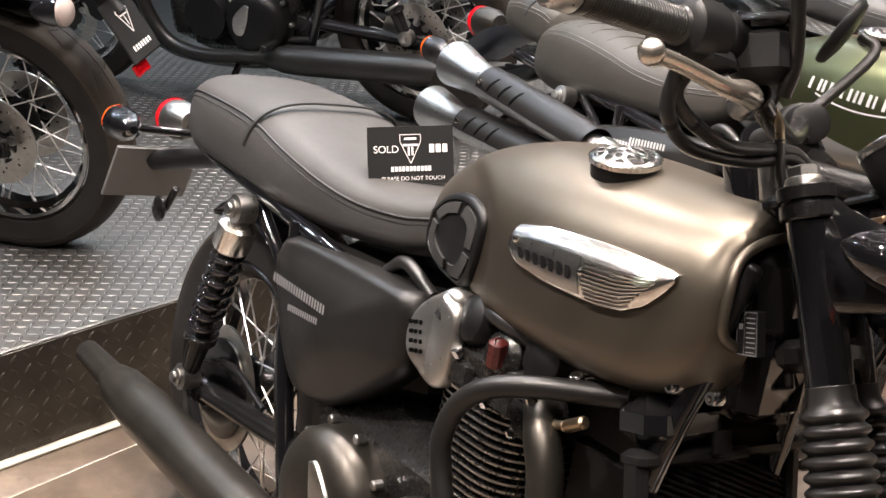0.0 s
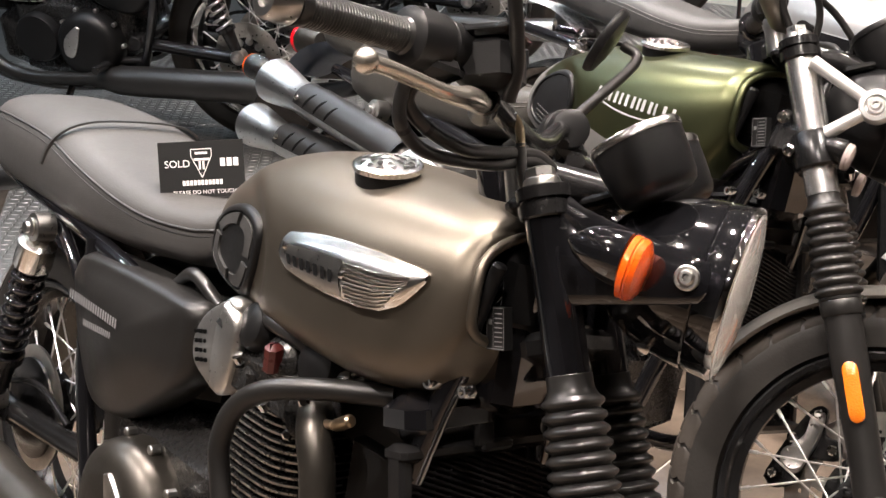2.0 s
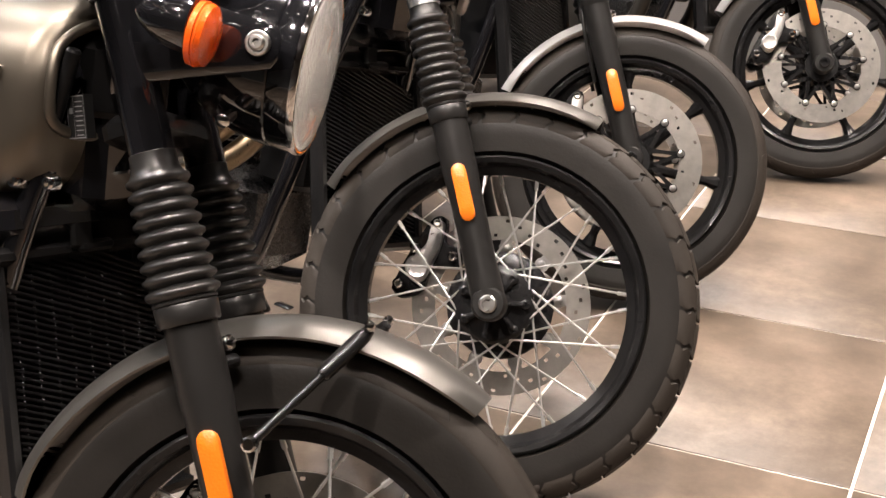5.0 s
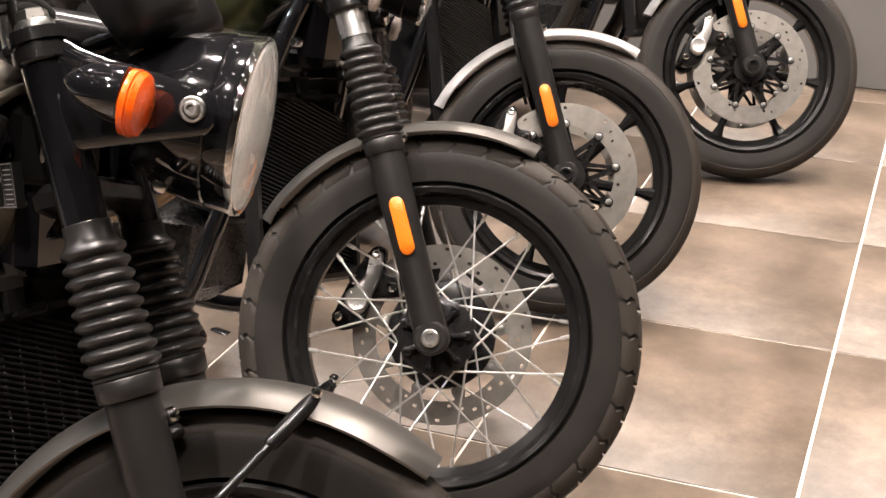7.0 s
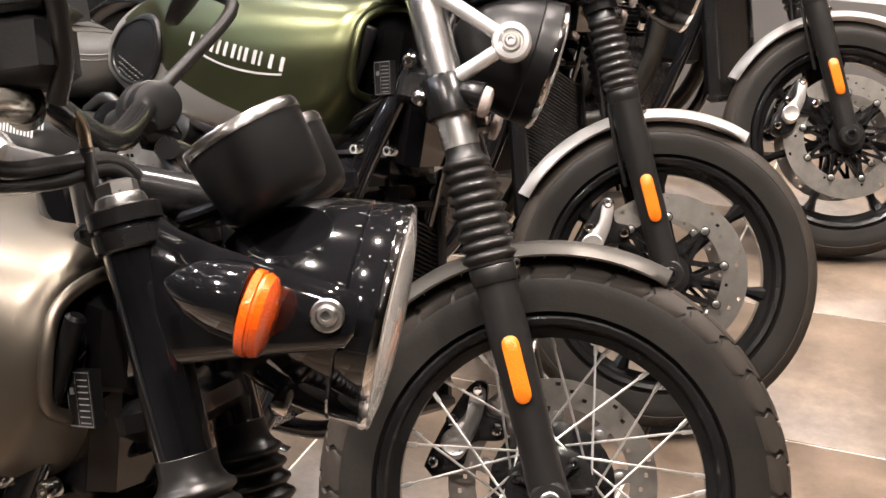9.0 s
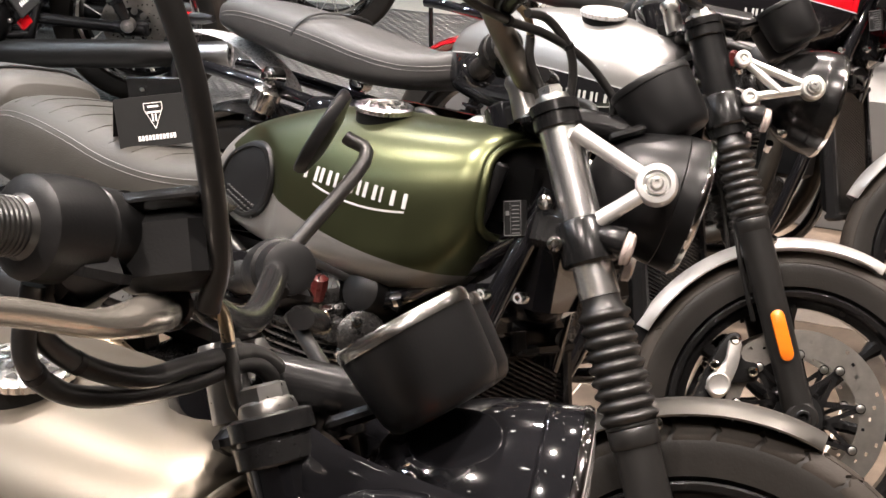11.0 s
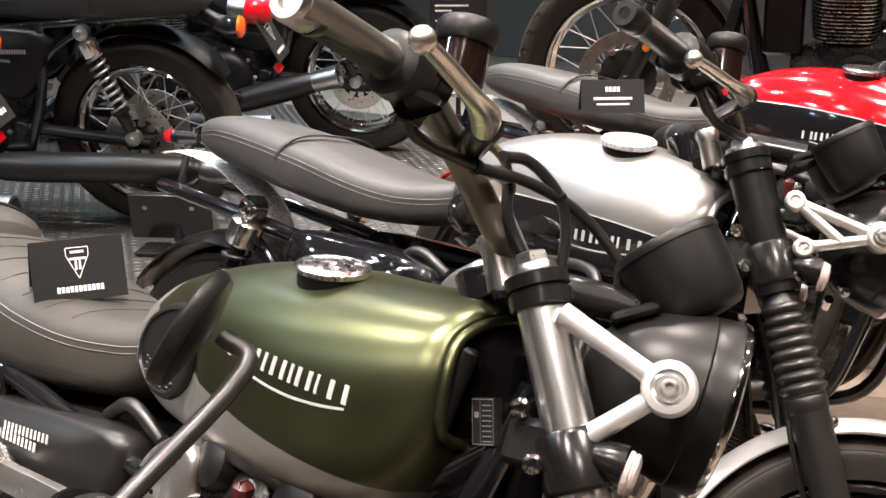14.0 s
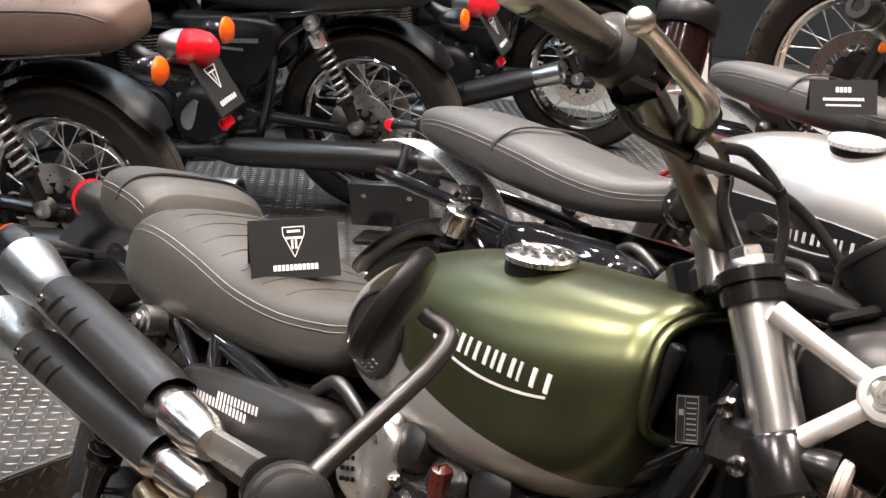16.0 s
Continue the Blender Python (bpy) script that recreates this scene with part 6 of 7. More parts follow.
        lid = Geo().box((rx - 0.009, ry, rz1 + 0.003), (0.07, 0.083, 0.012), 0.005, (0, -18, 0))
        for dx, dy in ((-0.02, -0.028), (0.02, 0.028)):
            lid.lathe((rx - 0.009 + dx, ry + dy, rz1 + 0.006 + dx * 0.3), (-0.3, 0, 1), [(0, 0.006), (0.005, 0.006), (0.005, 0.003), (0.002, 0.003)], 10)
        part("reservoir_lid", lid, SATIN, rv, "flat black lid with screws")
    else:
        rs = Geo().lathe((rx, ry, rz0), (-0.1, 0, 1), [(0, rrad * 0.9), (rz1 - rz0 - 0.022, rrad * 0.92)], 24)
        rv = part("brake_reservoir", rs, surface_once("smoked_reservoir"), bar, "smoked brake fluid reservoir with black lid")
        part("reservoir_lid", Geo().lathe((rx - 0.1 * (rz1 - rz0 - 0.022), ry, rz1 - 0.022), (-0.1, 0, 1), [(0, rrad * 1.05), (0.003, rrad * 1.12), (0.018, rrad * 1.12), (0.022, rrad)], 28), PLASTIC, rv, "black ribbed lid")
    part("master_cylinder", Geo().rod((l0[0] + 0.004, l0[1] - 0.01, l0[2] + 0.004), (l0[0] - 0.03, l0[1] + 0.085, l0[2] + 0.0), 0.016).box((l0[0] - 0.01, l0[1] + 0.02, l0[2] + 0.012), (0.03, 0.05, 0.03), 0.008), SATIN, bar, "black master cylinder")
    if not lite:
        h0 = np.array((l0[0] - 0.028, l0[1] + 0.085, l0[2]))
        part("banjo_pipe", Geo().ball(h0, 0.011, 10).tube([h0, h0 + (0.012, 0.022, 0.012), h0 + (0.03, 0.035, 0.002), h0 + (0.04, 0.04, -0.022)], 0.0052, 8, 5), GOLDISH, bar, "brassy hose union")
        part("brake_line", Geo().tube([h0 + (0.038, 0.04, -0.018), h0 + (0.052, 0.05, -0.06), (1.12, -0.03, 0.955), (1.16, -0.02, 0.90), (1.17, 0.0, 0.80)], 0.0062, 8, 7), GAITER, bar, "black brake line")
        for k_c, pts in enumerate(b["cables"][:2]):
            part("cable_tie", Geo().lathe(np.array(pts[2]), np.array(pts[3]) - np.array(pts[1]), [(0, 0.008), (0.006, 0.008)], 10), PLASTIC, bar)
    for pts in b["cables"]:
        part("cable", Geo().tube(pts, b.get("cable_r", 0.0075), 7, 7), GAITER, bar, "black control cable")
    for y in (-0.04, 0.04):
        part("bar_clamp", Geo().lathe(lg(f["top"] - 0.02, y, -0.045), AXIS, [(0, 0.018), (0.04, 0.016), (0.052, 0.019), (0.06, 0.016)], 12), b.get("clamp_mat", STEEL), bar, "handlebar clamp")
    for mr in spec.get("mirrors", ()):
        stem, (cx_, cy_, cz_), rad_, face = mr
        mo = part("mirror", Geo().lathe((cx_, cy_, cz_), face, [(-0.012, 0.0), (-0.011, rad_ * 0.5), (-0.006, rad_ * 0.92), (0.0, rad_), (0.006, rad_ * 1.0), (0.008, rad_ * 0.95)], 36), PLASTIC, o, "round black mirror on a bent stalk", S)
        part("mirror_glass", Geo().lathe((cx_, cy_, cz_), face, [(0.006, rad_ * 0.95), (0.0065, rad_ * 0.95), (0.0065, 0.0)], 36), CHROME, mo, "mirror glass")
        part("mirror_stalk", Geo().tube(stem, 0.0078, 12, 5), MATT, mo, "black stalk")
    # side stand and pegs
    st2 = Geo().tube([(0.62, 0.14, 0.24), (0.66, 0.22, 0.12), (0.68, 0.29, 0.012)], 0.012, 8, 3).box((0.685, 0.30, 0.075), (0.05, 0.03, 0.012), 0.004)
    part("side_stand", st2, SATIN, o, "black side stand, folded out")
    for y in (-1, 1):
        part("foot_peg", Geo().rod((0.46, 0.14 * y, 0.30), (0.46, 0.27 * y, 0.31), 0.014).tube([(0.36, 0.13 * y, 0.30), (0.46, 0.15 * y, 0.30)], 0.014, 8, 1), SATIN, o, "black footrest")
    return o


def surface_once(name):
    if name not in MESHES:
        MESHES[name] = surface(name, (0.010, 0.0045, 0.004), 0.12, vary=0.2, coat=0.6)
    return MESHES[name]


# ---------------------------------------------------------------- the four machines in the front row
SPEC_A = dict(
    turn=31, front_r=0.318, front_w=0.052, wheel="wire", tread="road", front_disc=(0.075,),
    tank=[(0.55, 0.075, 0.845, 0.765), (0.58, 0.104, 0.886, 0.738), (0.66, 0.13, 0.928, 0.722), (0.76, 0.146, 0.956, 0.715), (0.87, 0.157, 0.964, 0.712), (0.97, 0.157, 0.964, 0.71), (1.03, 0.151, 0.964, 0.717), (1.08, 0.142, 0.963, 0.73), (1.115, 0.131, 0.959, 0.752), (1.135, 0.118, 0.951, 0.782), (1.144, 0.106, 0.94, 0.81)],
    paint=PAINT_A, tank_label="satin graphite fuel tank", clock_tilt=0.78, cap=(0.913, -0.07, 0.976), badge=True, dent=(0.655, 0.80, 0.14, 0.105, 0.010), notch=0.008, lip=0.0065, knee=[(0.590, 0.82), (0.638, 0.852), (0.70, 0.866), (0.752, 0.852), (0.757, 0.81), (0.744, 0.768), (0.712, 0.742), (0.648, 0.745), (0.586, 0.772)],
    seat=[("seat", [(-0.255, 0.05, 0.80, 0.76), (-0.235, 0.095, 0.84, 0.735), (-0.17, 0.13, 0.87, 0.715), (-0.06, 0.142, 0.876, 0.708), (0.08, 0.144, 0.87, 0.703), (0.2, 0.142, 0.846, 0.70), (0.32, 0.132, 0.824, 0.703), (0.42, 0.118, 0.815, 0.712), (0.52, 0.10, 0.822, 0.725), (0.575, 0.08, 0.835, 0.745)], SEAT_GREY, "smooth dark grey vinyl bench seat")],
    strap=(0.04,), strap_lean=1.6,
    panel=[(0.235, 0.65), (0.275, 0.69), (0.43, 0.702), (0.57, 0.705), (0.63, 0.698), (0.632, 0.64), (0.615, 0.585), (0.53, 0.515), (0.444, 0.468), (0.35, 0.46), (0.29, 0.52), (0.25, 0.60)],
    panel_text=[(0.303, 0.624, 0.468, 0.622, 0.015, 20, 0), (0.36, 0.595, 0.452, 0.602, 0.010, 14, 0)],
    shock=((0.122, 0.69), (-0.005, 0.345)), exhaust="low", guard=True,
    tail=dict(arc=(118, 55), mat=GLOSS, label="black rear mudguard", light=(-0.53, 0.715), plate_at=(-0.62, 0.575), plate_mat=GREY_PRINT, shell=STEEL, lens_depth=0.35, lens_size=0.8, ind_mat=GLOSS, ind_at=(-0.36, 0.725), round_reflector=True),
    fork=dict(top=0.985, boot_top=0.80, boot_bot=0.635, boot_r=(0.0345, 0.0405), rings=9, up_r=0.0245, up_mat=GLOSS, up_label="gloss black fork shroud", refl=(0.53, 0.445), lower_clamp=None),
    fender=dict(arc=(168, 59.5), mat=FENDER_A, label="satin graphite front mudguard", stay=True),
    lamp=dict(rim=(1.352, 0.93, 0.098), depth=0.16, mat=GLOSS, label="large gloss black headlamp", rim_mat=CHROME, bolt=(1.318, 0.931), bracket="ear", pitch=-0.02),
    indicator=(1.262, 0.925, 0.165),
    clocks=[(1.210, 1.060, -0.062, 0.052, 0.068), (1.210, 1.060, 0.062, 0.052, 0.068)],
    bar=dict(path=[(1.075, 0, 1.035), (1.068, -0.08, 1.045), (1.045, -0.2, 1.075), (1.02, -0.29, 1.078), (0.95, -0.43, 1.062)], mat=SATIN, label="black handlebar", grip=((1.016, -0.30, 1.077), (0.955, -0.42, 1.063)), lever=((1.078, -0.20, 1.042), (1.036, -0.41, 1.032)), res=(1.078, -0.215, 1.055, 1.105, 0.03), res_kind="box",
             cable_r=0.0075, cables=[[(1.02, -0.275, 1.045), (1.019, -0.27, 1.013), (1.024, -0.26, 0.994), (1.033, -0.22, 0.98), (1.05, -0.17, 0.98), (1.073, -0.10, 0.991), (1.102, -0.04, 1.01), (1.125, 0.01, 0.98)], [(1.03, -0.265, 1.05), (1.021, -0.26, 1.021), (1.036, -0.23, 1.002), (1.06, -0.17, 0.994), (1.075, -0.10, 1.005), (1.10, -0.04, 1.017), (1.123, 0.0, 1.0)], [(1.06, 0.24, 1.04), (1.12, 0.16, 1.0), (1.15, 0.04, 1.0), (1.14, -0.03, 0.93)]]),
    mirrors=[([(1.05, 0.22, 1.06), (1.035, 0.26, 1.09), (1.072, 0.375, 1.212), (1.045, 0.385, 1.235)], (1.02, 0.385, 1.235), 0.052, (-0.93, -0.19, 0.34)), ([(1.11, -0.22, 1.05), (1.112, -0.235, 1.09), (1.09, -0.28, 1.18), (1.055, -0.31, 1.25), (1.03, -0.33, 1.30)], (1.01, -0.345, 1.34), 0.05, (-1, -0.1, 0))],
)
SPEC_B = dict(
    rake=28.1, turn=31.8, tag_at=(1.104, 0.859), front_r=0.331, front_w=0.052, wheel="wire", tread="block", front_disc=(0.075,),
    tank=[(0.505, 0.078, 0.845, 0.775), (0.535, 0.106, 0.888, 0.752), (0.62, 0.132, 0.925, 0.725), (0.72, 0.146, 0.953, 0.715), (0.82, 0.156, 0.963, 0.712), (0.90, 0.156, 0.966, 0.713), (0.965, 0.149, 0.97, 0.722), (1.01, 0.14, 0.972, 0.738), (1.04, 0.130, 0.972, 0.762), (1.06, 0.117, 0.967, 0.795), (1.067, 0.106, 0.958, 0.82)],
    paint=PAINT_B, tank_label="matt green fuel tank with a silver lower band", cap=(0.837, -0.068, 0.974), logo=(0.768, 0.851, 0.978, 0.843, 0.0205), dent=(0.60, 0.80, 0.125, 0.10, 0.010), notch=0.008, lip=0.0065, knee=[(0.552, 0.815), (0.575, 0.855), (0.63, 0.88), (0.685, 0.872), (0.705, 0.83), (0.69, 0.785), (0.65, 0.762), (0.60, 0.765), (0.56, 0.785)],
    seat=[("pillion_seat", [(-0.30, 0.06, 0.855, 0.80), (-0.275, 0.1, 0.882, 0.785), (-0.20, 0.122, 0.893, 0.775), (-0.10, 0.124, 0.887, 0.77), (-0.06, 0.11, 0.87, 0.77)], SEAT_BROWN, "taupe vinyl pillion pad"),
          ("seat", [(-0.11, 0.085, 0.80, 0.715), (-0.09, 0.12, 0.83, 0.695), (-0.02, 0.143, 0.856, 0.68), (0.07, 0.148, 0.858, 0.675), (0.18, 0.145, 0.845, 0.685), (0.29, 0.137, 0.825, 0.687), (0.40, 0.122, 0.818, 0.70), (0.50, 0.10, 0.828, 0.72), (0.545, 0.08, 0.84, 0.745)], SEAT_BROWN, "ribbed taupe vinyl seat")],
    ribbed=True, piping=STITCH,
    panel=[(0.188, 0.628), (0.215, 0.656), (0.30, 0.674), (0.39, 0.686), (0.535, 0.70), (0.592, 0.695), (0.60, 0.66), (0.58, 0.60), (0.52, 0.55), (0.40, 0.535), (0.28, 0.55), (0.205, 0.585)],
    panel_text=[(0.279, 0.634, 0.462, 0.642, 0.0125, 19, 0), (0.376, 0.650, 0.488, 0.6605, 0.0125, 12, 0)], panel_text_mat=PALE,
    shock=((0.10, 0.69), (-0.01, 0.345)), exhaust="high",
    strap_pillion=True,
    tail=dict(arc=(150, 60), gap=0.05, mat=SATIN, label="black rear mudguard", light=(-0.53, 0.78), ind_at=(-0.415, 0.695), plate_at=(-0.56, 0.60), lens_depth=0.35, lens_size=0.78, shell=CASE, ind_mat=SATIN, strip_mat=FENDER_B, strip_label="blue-black tail mudguard", strip=[(-0.12, 0.735, 0.06, 0.012), (-0.17, 0.78, 0.075, 0.018), (-0.24, 0.80, 0.08, 0.02), (-0.34, 0.785, 0.08, 0.02), (-0.42, 0.75, 0.078, 0.018), (-0.49, 0.70, 0.07, 0.012)]),
    fork=dict(top=1.0, boot_top=0.778, boot_bot=0.602, boot_r=(0.034, 0.038), rings=9, up_r=0.0265, up_mat=STANCHION, up_label="chrome fork stanchion", refl=(0.533, 0.45), lower_clamp=0.835),
    fender=dict(arc=(160, 75), mat=FENDER_A, label="satin graphite front mudguard"),
    lamp=dict(rim=(1.292, 0.921, 0.092), depth=0.145, mat=GLOVE, label="satin black headlamp", rim_mat=CHROME, yaw=0.16, bolt=(1.246, 0.92), bracket="tri", arms=((1.129, 0.964), (1.185, 0.858))),
    indicator=(1.225, 0.834, 0.122), ind_big=False, ind_orange=False,
    clock_tilt=0.8, caliper=COVER_ALLOY, clocks=[(1.20, 1.072, -0.0, 0.057, 0.085)], bezel=False, yoke_mat=SATIN,
    bar=dict(path=[(1.041, 0, 1.03), (1.038, -0.06, 1.03), (0.985, -0.13, 1.092), (0.955, -0.22, 1.124), (0.935, -0.29, 1.127), (0.895, -0.42, 1.12)], r=0.0162, mat=BARGREY, label="brushed steel handlebar", grip=((0.937, -0.28, 1.127), (0.898, -0.395, 1.121)), lever=((1.026, -0.215, 1.098), (0.997, -0.395, 1.119)), res=(0.995, -0.24, 1.13, 1.19, 0.026),
             cable_r=0.0062, cables=[[(0.95, -0.22, 1.10), (0.961, -0.2, 1.082), (1.01, -0.15, 1.078), (1.055, -0.08, 1.088), (1.10, -0.03, 1.082), (1.138, 0.0, 1.06), (1.159, 0.02, 1.034), (1.155, 0.03, 0.98)], [(1.03, -0.12, 1.10), (1.05, -0.08, 1.109), (1.082, -0.05, 1.089), (1.098, -0.03, 1.054), (1.102, -0.02, 1.0)], [(0.96, 0.24, 1.1), (1.03, 0.16, 1.05), (1.13, 0.04, 1.03), (1.14, 0.0, 0.93)]]),
)
SPEC_C = dict(
    fork_dx=-0.05, turn=33, front_r=0.30, front_w=0.06, wheel="cast", tread="road", front_disc=(-0.072, 0.072),
    tank=[(0.57, 0.055, 0.90, 0.80), (0.605, 0.085, 0.927, 0.775), (0.70, 0.115, 0.962, 0.755), (0.80, 0.137, 0.978, 0.745), (0.90, 0.149, 0.978, 0.74), (0.98, 0.147, 0.968, 0.74), (1.04, 0.138, 0.955, 0.75), (1.08, 0.125, 0.943, 0.77), (1.102, 0.112, 0.931, 0.80), (1.112, 0.10, 0.92, 0.825)], lip=0.006,
    paint=PAINT_C, tank_label="silver over black fuel tank", cap=(0.93, -0.068, 0.984), cap_tilt=(5, 12), cap_chrome=False, cap_plain=True, logo=(0.84, 0.812, 1.03, 0.812, 0.017),
    seat=[("seat", [(-0.115, 0.05, 0.88, 0.845), (-0.095, 0.09, 0.90, 0.83), (-0.02, 0.115, 0.912, 0.81), (0.10, 0.128, 0.905, 0.79), (0.25, 0.135, 0.885, 0.77), (0.38, 0.132, 0.862, 0.76), (0.48, 0.115, 0.852, 0.765), (0.56, 0.09, 0.86, 0.78), (0.60, 0.07, 0.87, 0.80)], SEAT_GREY, "smooth grey vinyl seat")],
    strap=(0.15,), strap_lean=1.2, piping=STITCH,
    panel=[(0.24, 0.68), (0.27, 0.72), (0.40, 0.725), (0.55, 0.72), (0.62, 0.69), (0.60, 0.62), (0.50, 0.56), (0.40, 0.55), (0.30, 0.57), (0.25, 0.62)],
    panel_mat=GLOSS, shock=((0.16, 0.745), (0.02, 0.345)), eye_mat=CHROME, exhaust="low",
    tail=dict(arc=(150, 60), mat=SATIN, label="black rear mudguard", light=(-0.30, 0.84), plate_at=(-0.36, 0.66), shell=SATIN, ind_mat=SATIN, plate=False, scale=0.42, lens_size=0.7, lens_depth=0.4, strip=[(-0.29, 0.80, 0.035, 0.005), (-0.2, 0.81, 0.05, 0.008), (-0.08, 0.795, 0.055, 0.01), (0.03, 0.745, 0.05, 0.01), (0.10, 0.69, 0.03, 0.006)]),
    fork=dict(top=0.965, boot_top=0.775, boot_bot=0.61, boot_r=(0.033, 0.036), rings=8, up_r=0.031, up_mat=GLOVE, up_label="satin black fork tube", refl=(0.475, 0.392), lower_clamp=0.81),
    fender=dict(arc=(162, 70), mat=SILVER, label="silver front mudguard"),
    lamp=dict(rim=(1.356, 0.875, 0.098), depth=0.12, mat=SATIN, label="black headlamp", rim_mat=CHROME, yaw=0.12, bolt=(1.309, 0.873), bracket="plate", arms=((1.18, 0.90), (1.205, 0.835))),
    indicator=(1.235, 0.80, 0.125), ind_big=False, ind_orange=False,
    clock_tilt=0.7, clocks=[(1.235, 1.025, -0.055, 0.05, 0.075), (1.235, 1.03, 0.055, 0.05, 0.075)], bezel=False,
    bar=dict(path=[(1.08, 0, 1.0), (1.07, -0.08, 1.005), (1.02, -0.18, 1.03), (0.98, -0.26, 1.04), (0.90, -0.42, 1.035)], mat=SATIN, label="black handlebar", grip=((0.97, -0.28, 1.04), (0.91, -0.39, 1.037)), lever=((1.075, -0.20, 1.015), (0.995, -0.385, 1.003)), res=(1.04, -0.22, 1.03, 1.095, 0.026), end_mat=PLASTIC,
             cables=[[(1.0, -0.24, 1.02), (1.04, -0.18, 0.98), (1.12, -0.06, 0.98), (1.16, 0.0, 0.92)], [(1.0, 0.24, 1.02), (1.06, 0.16, 0.98), (1.14, 0.04, 0.97), (1.16, 0.0, 0.9)]]),
)
SPEC_D = dict(SPEC_C, turn=31, fork_dx=0.0, paint=PAINT_D, tank_label="red over black fuel tank", yoke_mat=RED_PAINT, cap_chrome=True,
              tail=dict(SPEC_C["tail"], mat=RED_PAINT, label="red rear cowl"), fork=dict(SPEC_C["fork"], up_mat=GLOSS), caliper=ALLOY)

ROW = "motorcycles parked side by side"
bike_a = motorcycle(pose(-0.01, 0.085, 0, -12, 0, -9.1), SPEC_A, "graphite roadster motorcycle with wire wheels and black silencer", ROW)
bike_b = motorcycle(pose(-0.144, 1.0, 0, -14.8, 0, -12.86), SPEC_B, "matt green motorcycle with high exhausts and a ribbed seat", ROW)
bike_c = motorcycle(pose(-0.2, 1.79, 0, -12.5, 0, -10), SPEC_C, "silver and black roadster motorcycle with cast wheels, on its stand", ROW)
bike_d = motorcycle(pose(-0.08, 2.79, 0, -12.5, 0, -10), SPEC_D, "red and black roadster motorcycle with cast wheels, on its stand", ROW)

# ---------------------------------------------------------------- machines on the platform
BLACK_TANK = surface("gloss_black_tank", (0.008, 0.008, 0.009), 0.15, vary=0.1, coat=0.8)
SPEC_E = dict(SPEC_A, lite=True, paint=BLACK_TANK, tank_label="black fuel tank", badge=False, guard=False, knee=None, mirrors=(), panel_mat=GLOVE,
              seat=[("seat", SPEC_A["seat"][0][1], SEAT_BLACK, "black vinyl bench seat")], eye_mat=STEEL,
              tail=dict(arc=(146, 58), mat=GLOVE, label="black rear mudguard", light=(-0.40, 0.728), ind_at=(-0.36, 0.722), lens_size=0.86, shell=STEEL, ind_mat=GLOSS, ind_lens=ORANGE, plate_at=(-0.445, 0.64), plate_mat=CARD, card=True), turn=10)
SPEC_G = dict(SPEC_E, seat=[("seat", SPEC_A["seat"][0][1], SEAT_TAN, "pleated brown leather bench seat")], ribbed=True)
BACK = "motorcycles on the raised platform"
for at, turn_, sp, lab in (((-1.192, 0.29), 212, dict(SPEC_E, exhaust="none", tail=dict(arc=(120, 58), mat=SATIN, label="black rear mudguard", light=(-0.34, 0.74), ind_at=(-0.285, 0.685), shell=SILVER, ind_mat=GLOSS, ind_lens=CLEAR, plate_at=(-0.37, 0.59), plate_mat=CARD, card=True)), "black roadster motorcycle on the steel platform"), ((-1.374, 1.82), 203, SPEC_G, "black roadster motorcycle with a brown seat on the steel platform"), ((-1.535, 3.105), 203, SPEC_E, "black roadster motorcycle on the steel platform"), ((-1.60, 4.45), 203, dict(SPEC_E, silencer=((0.56, 0.2, 0.245), (0.05, 0.2, 0.385))), "black roadster motorcycle on the steel platform")):
    motorcycle(pose(*at, PLAT_Z, -9, 0, turn_), sp, lab, BACK)

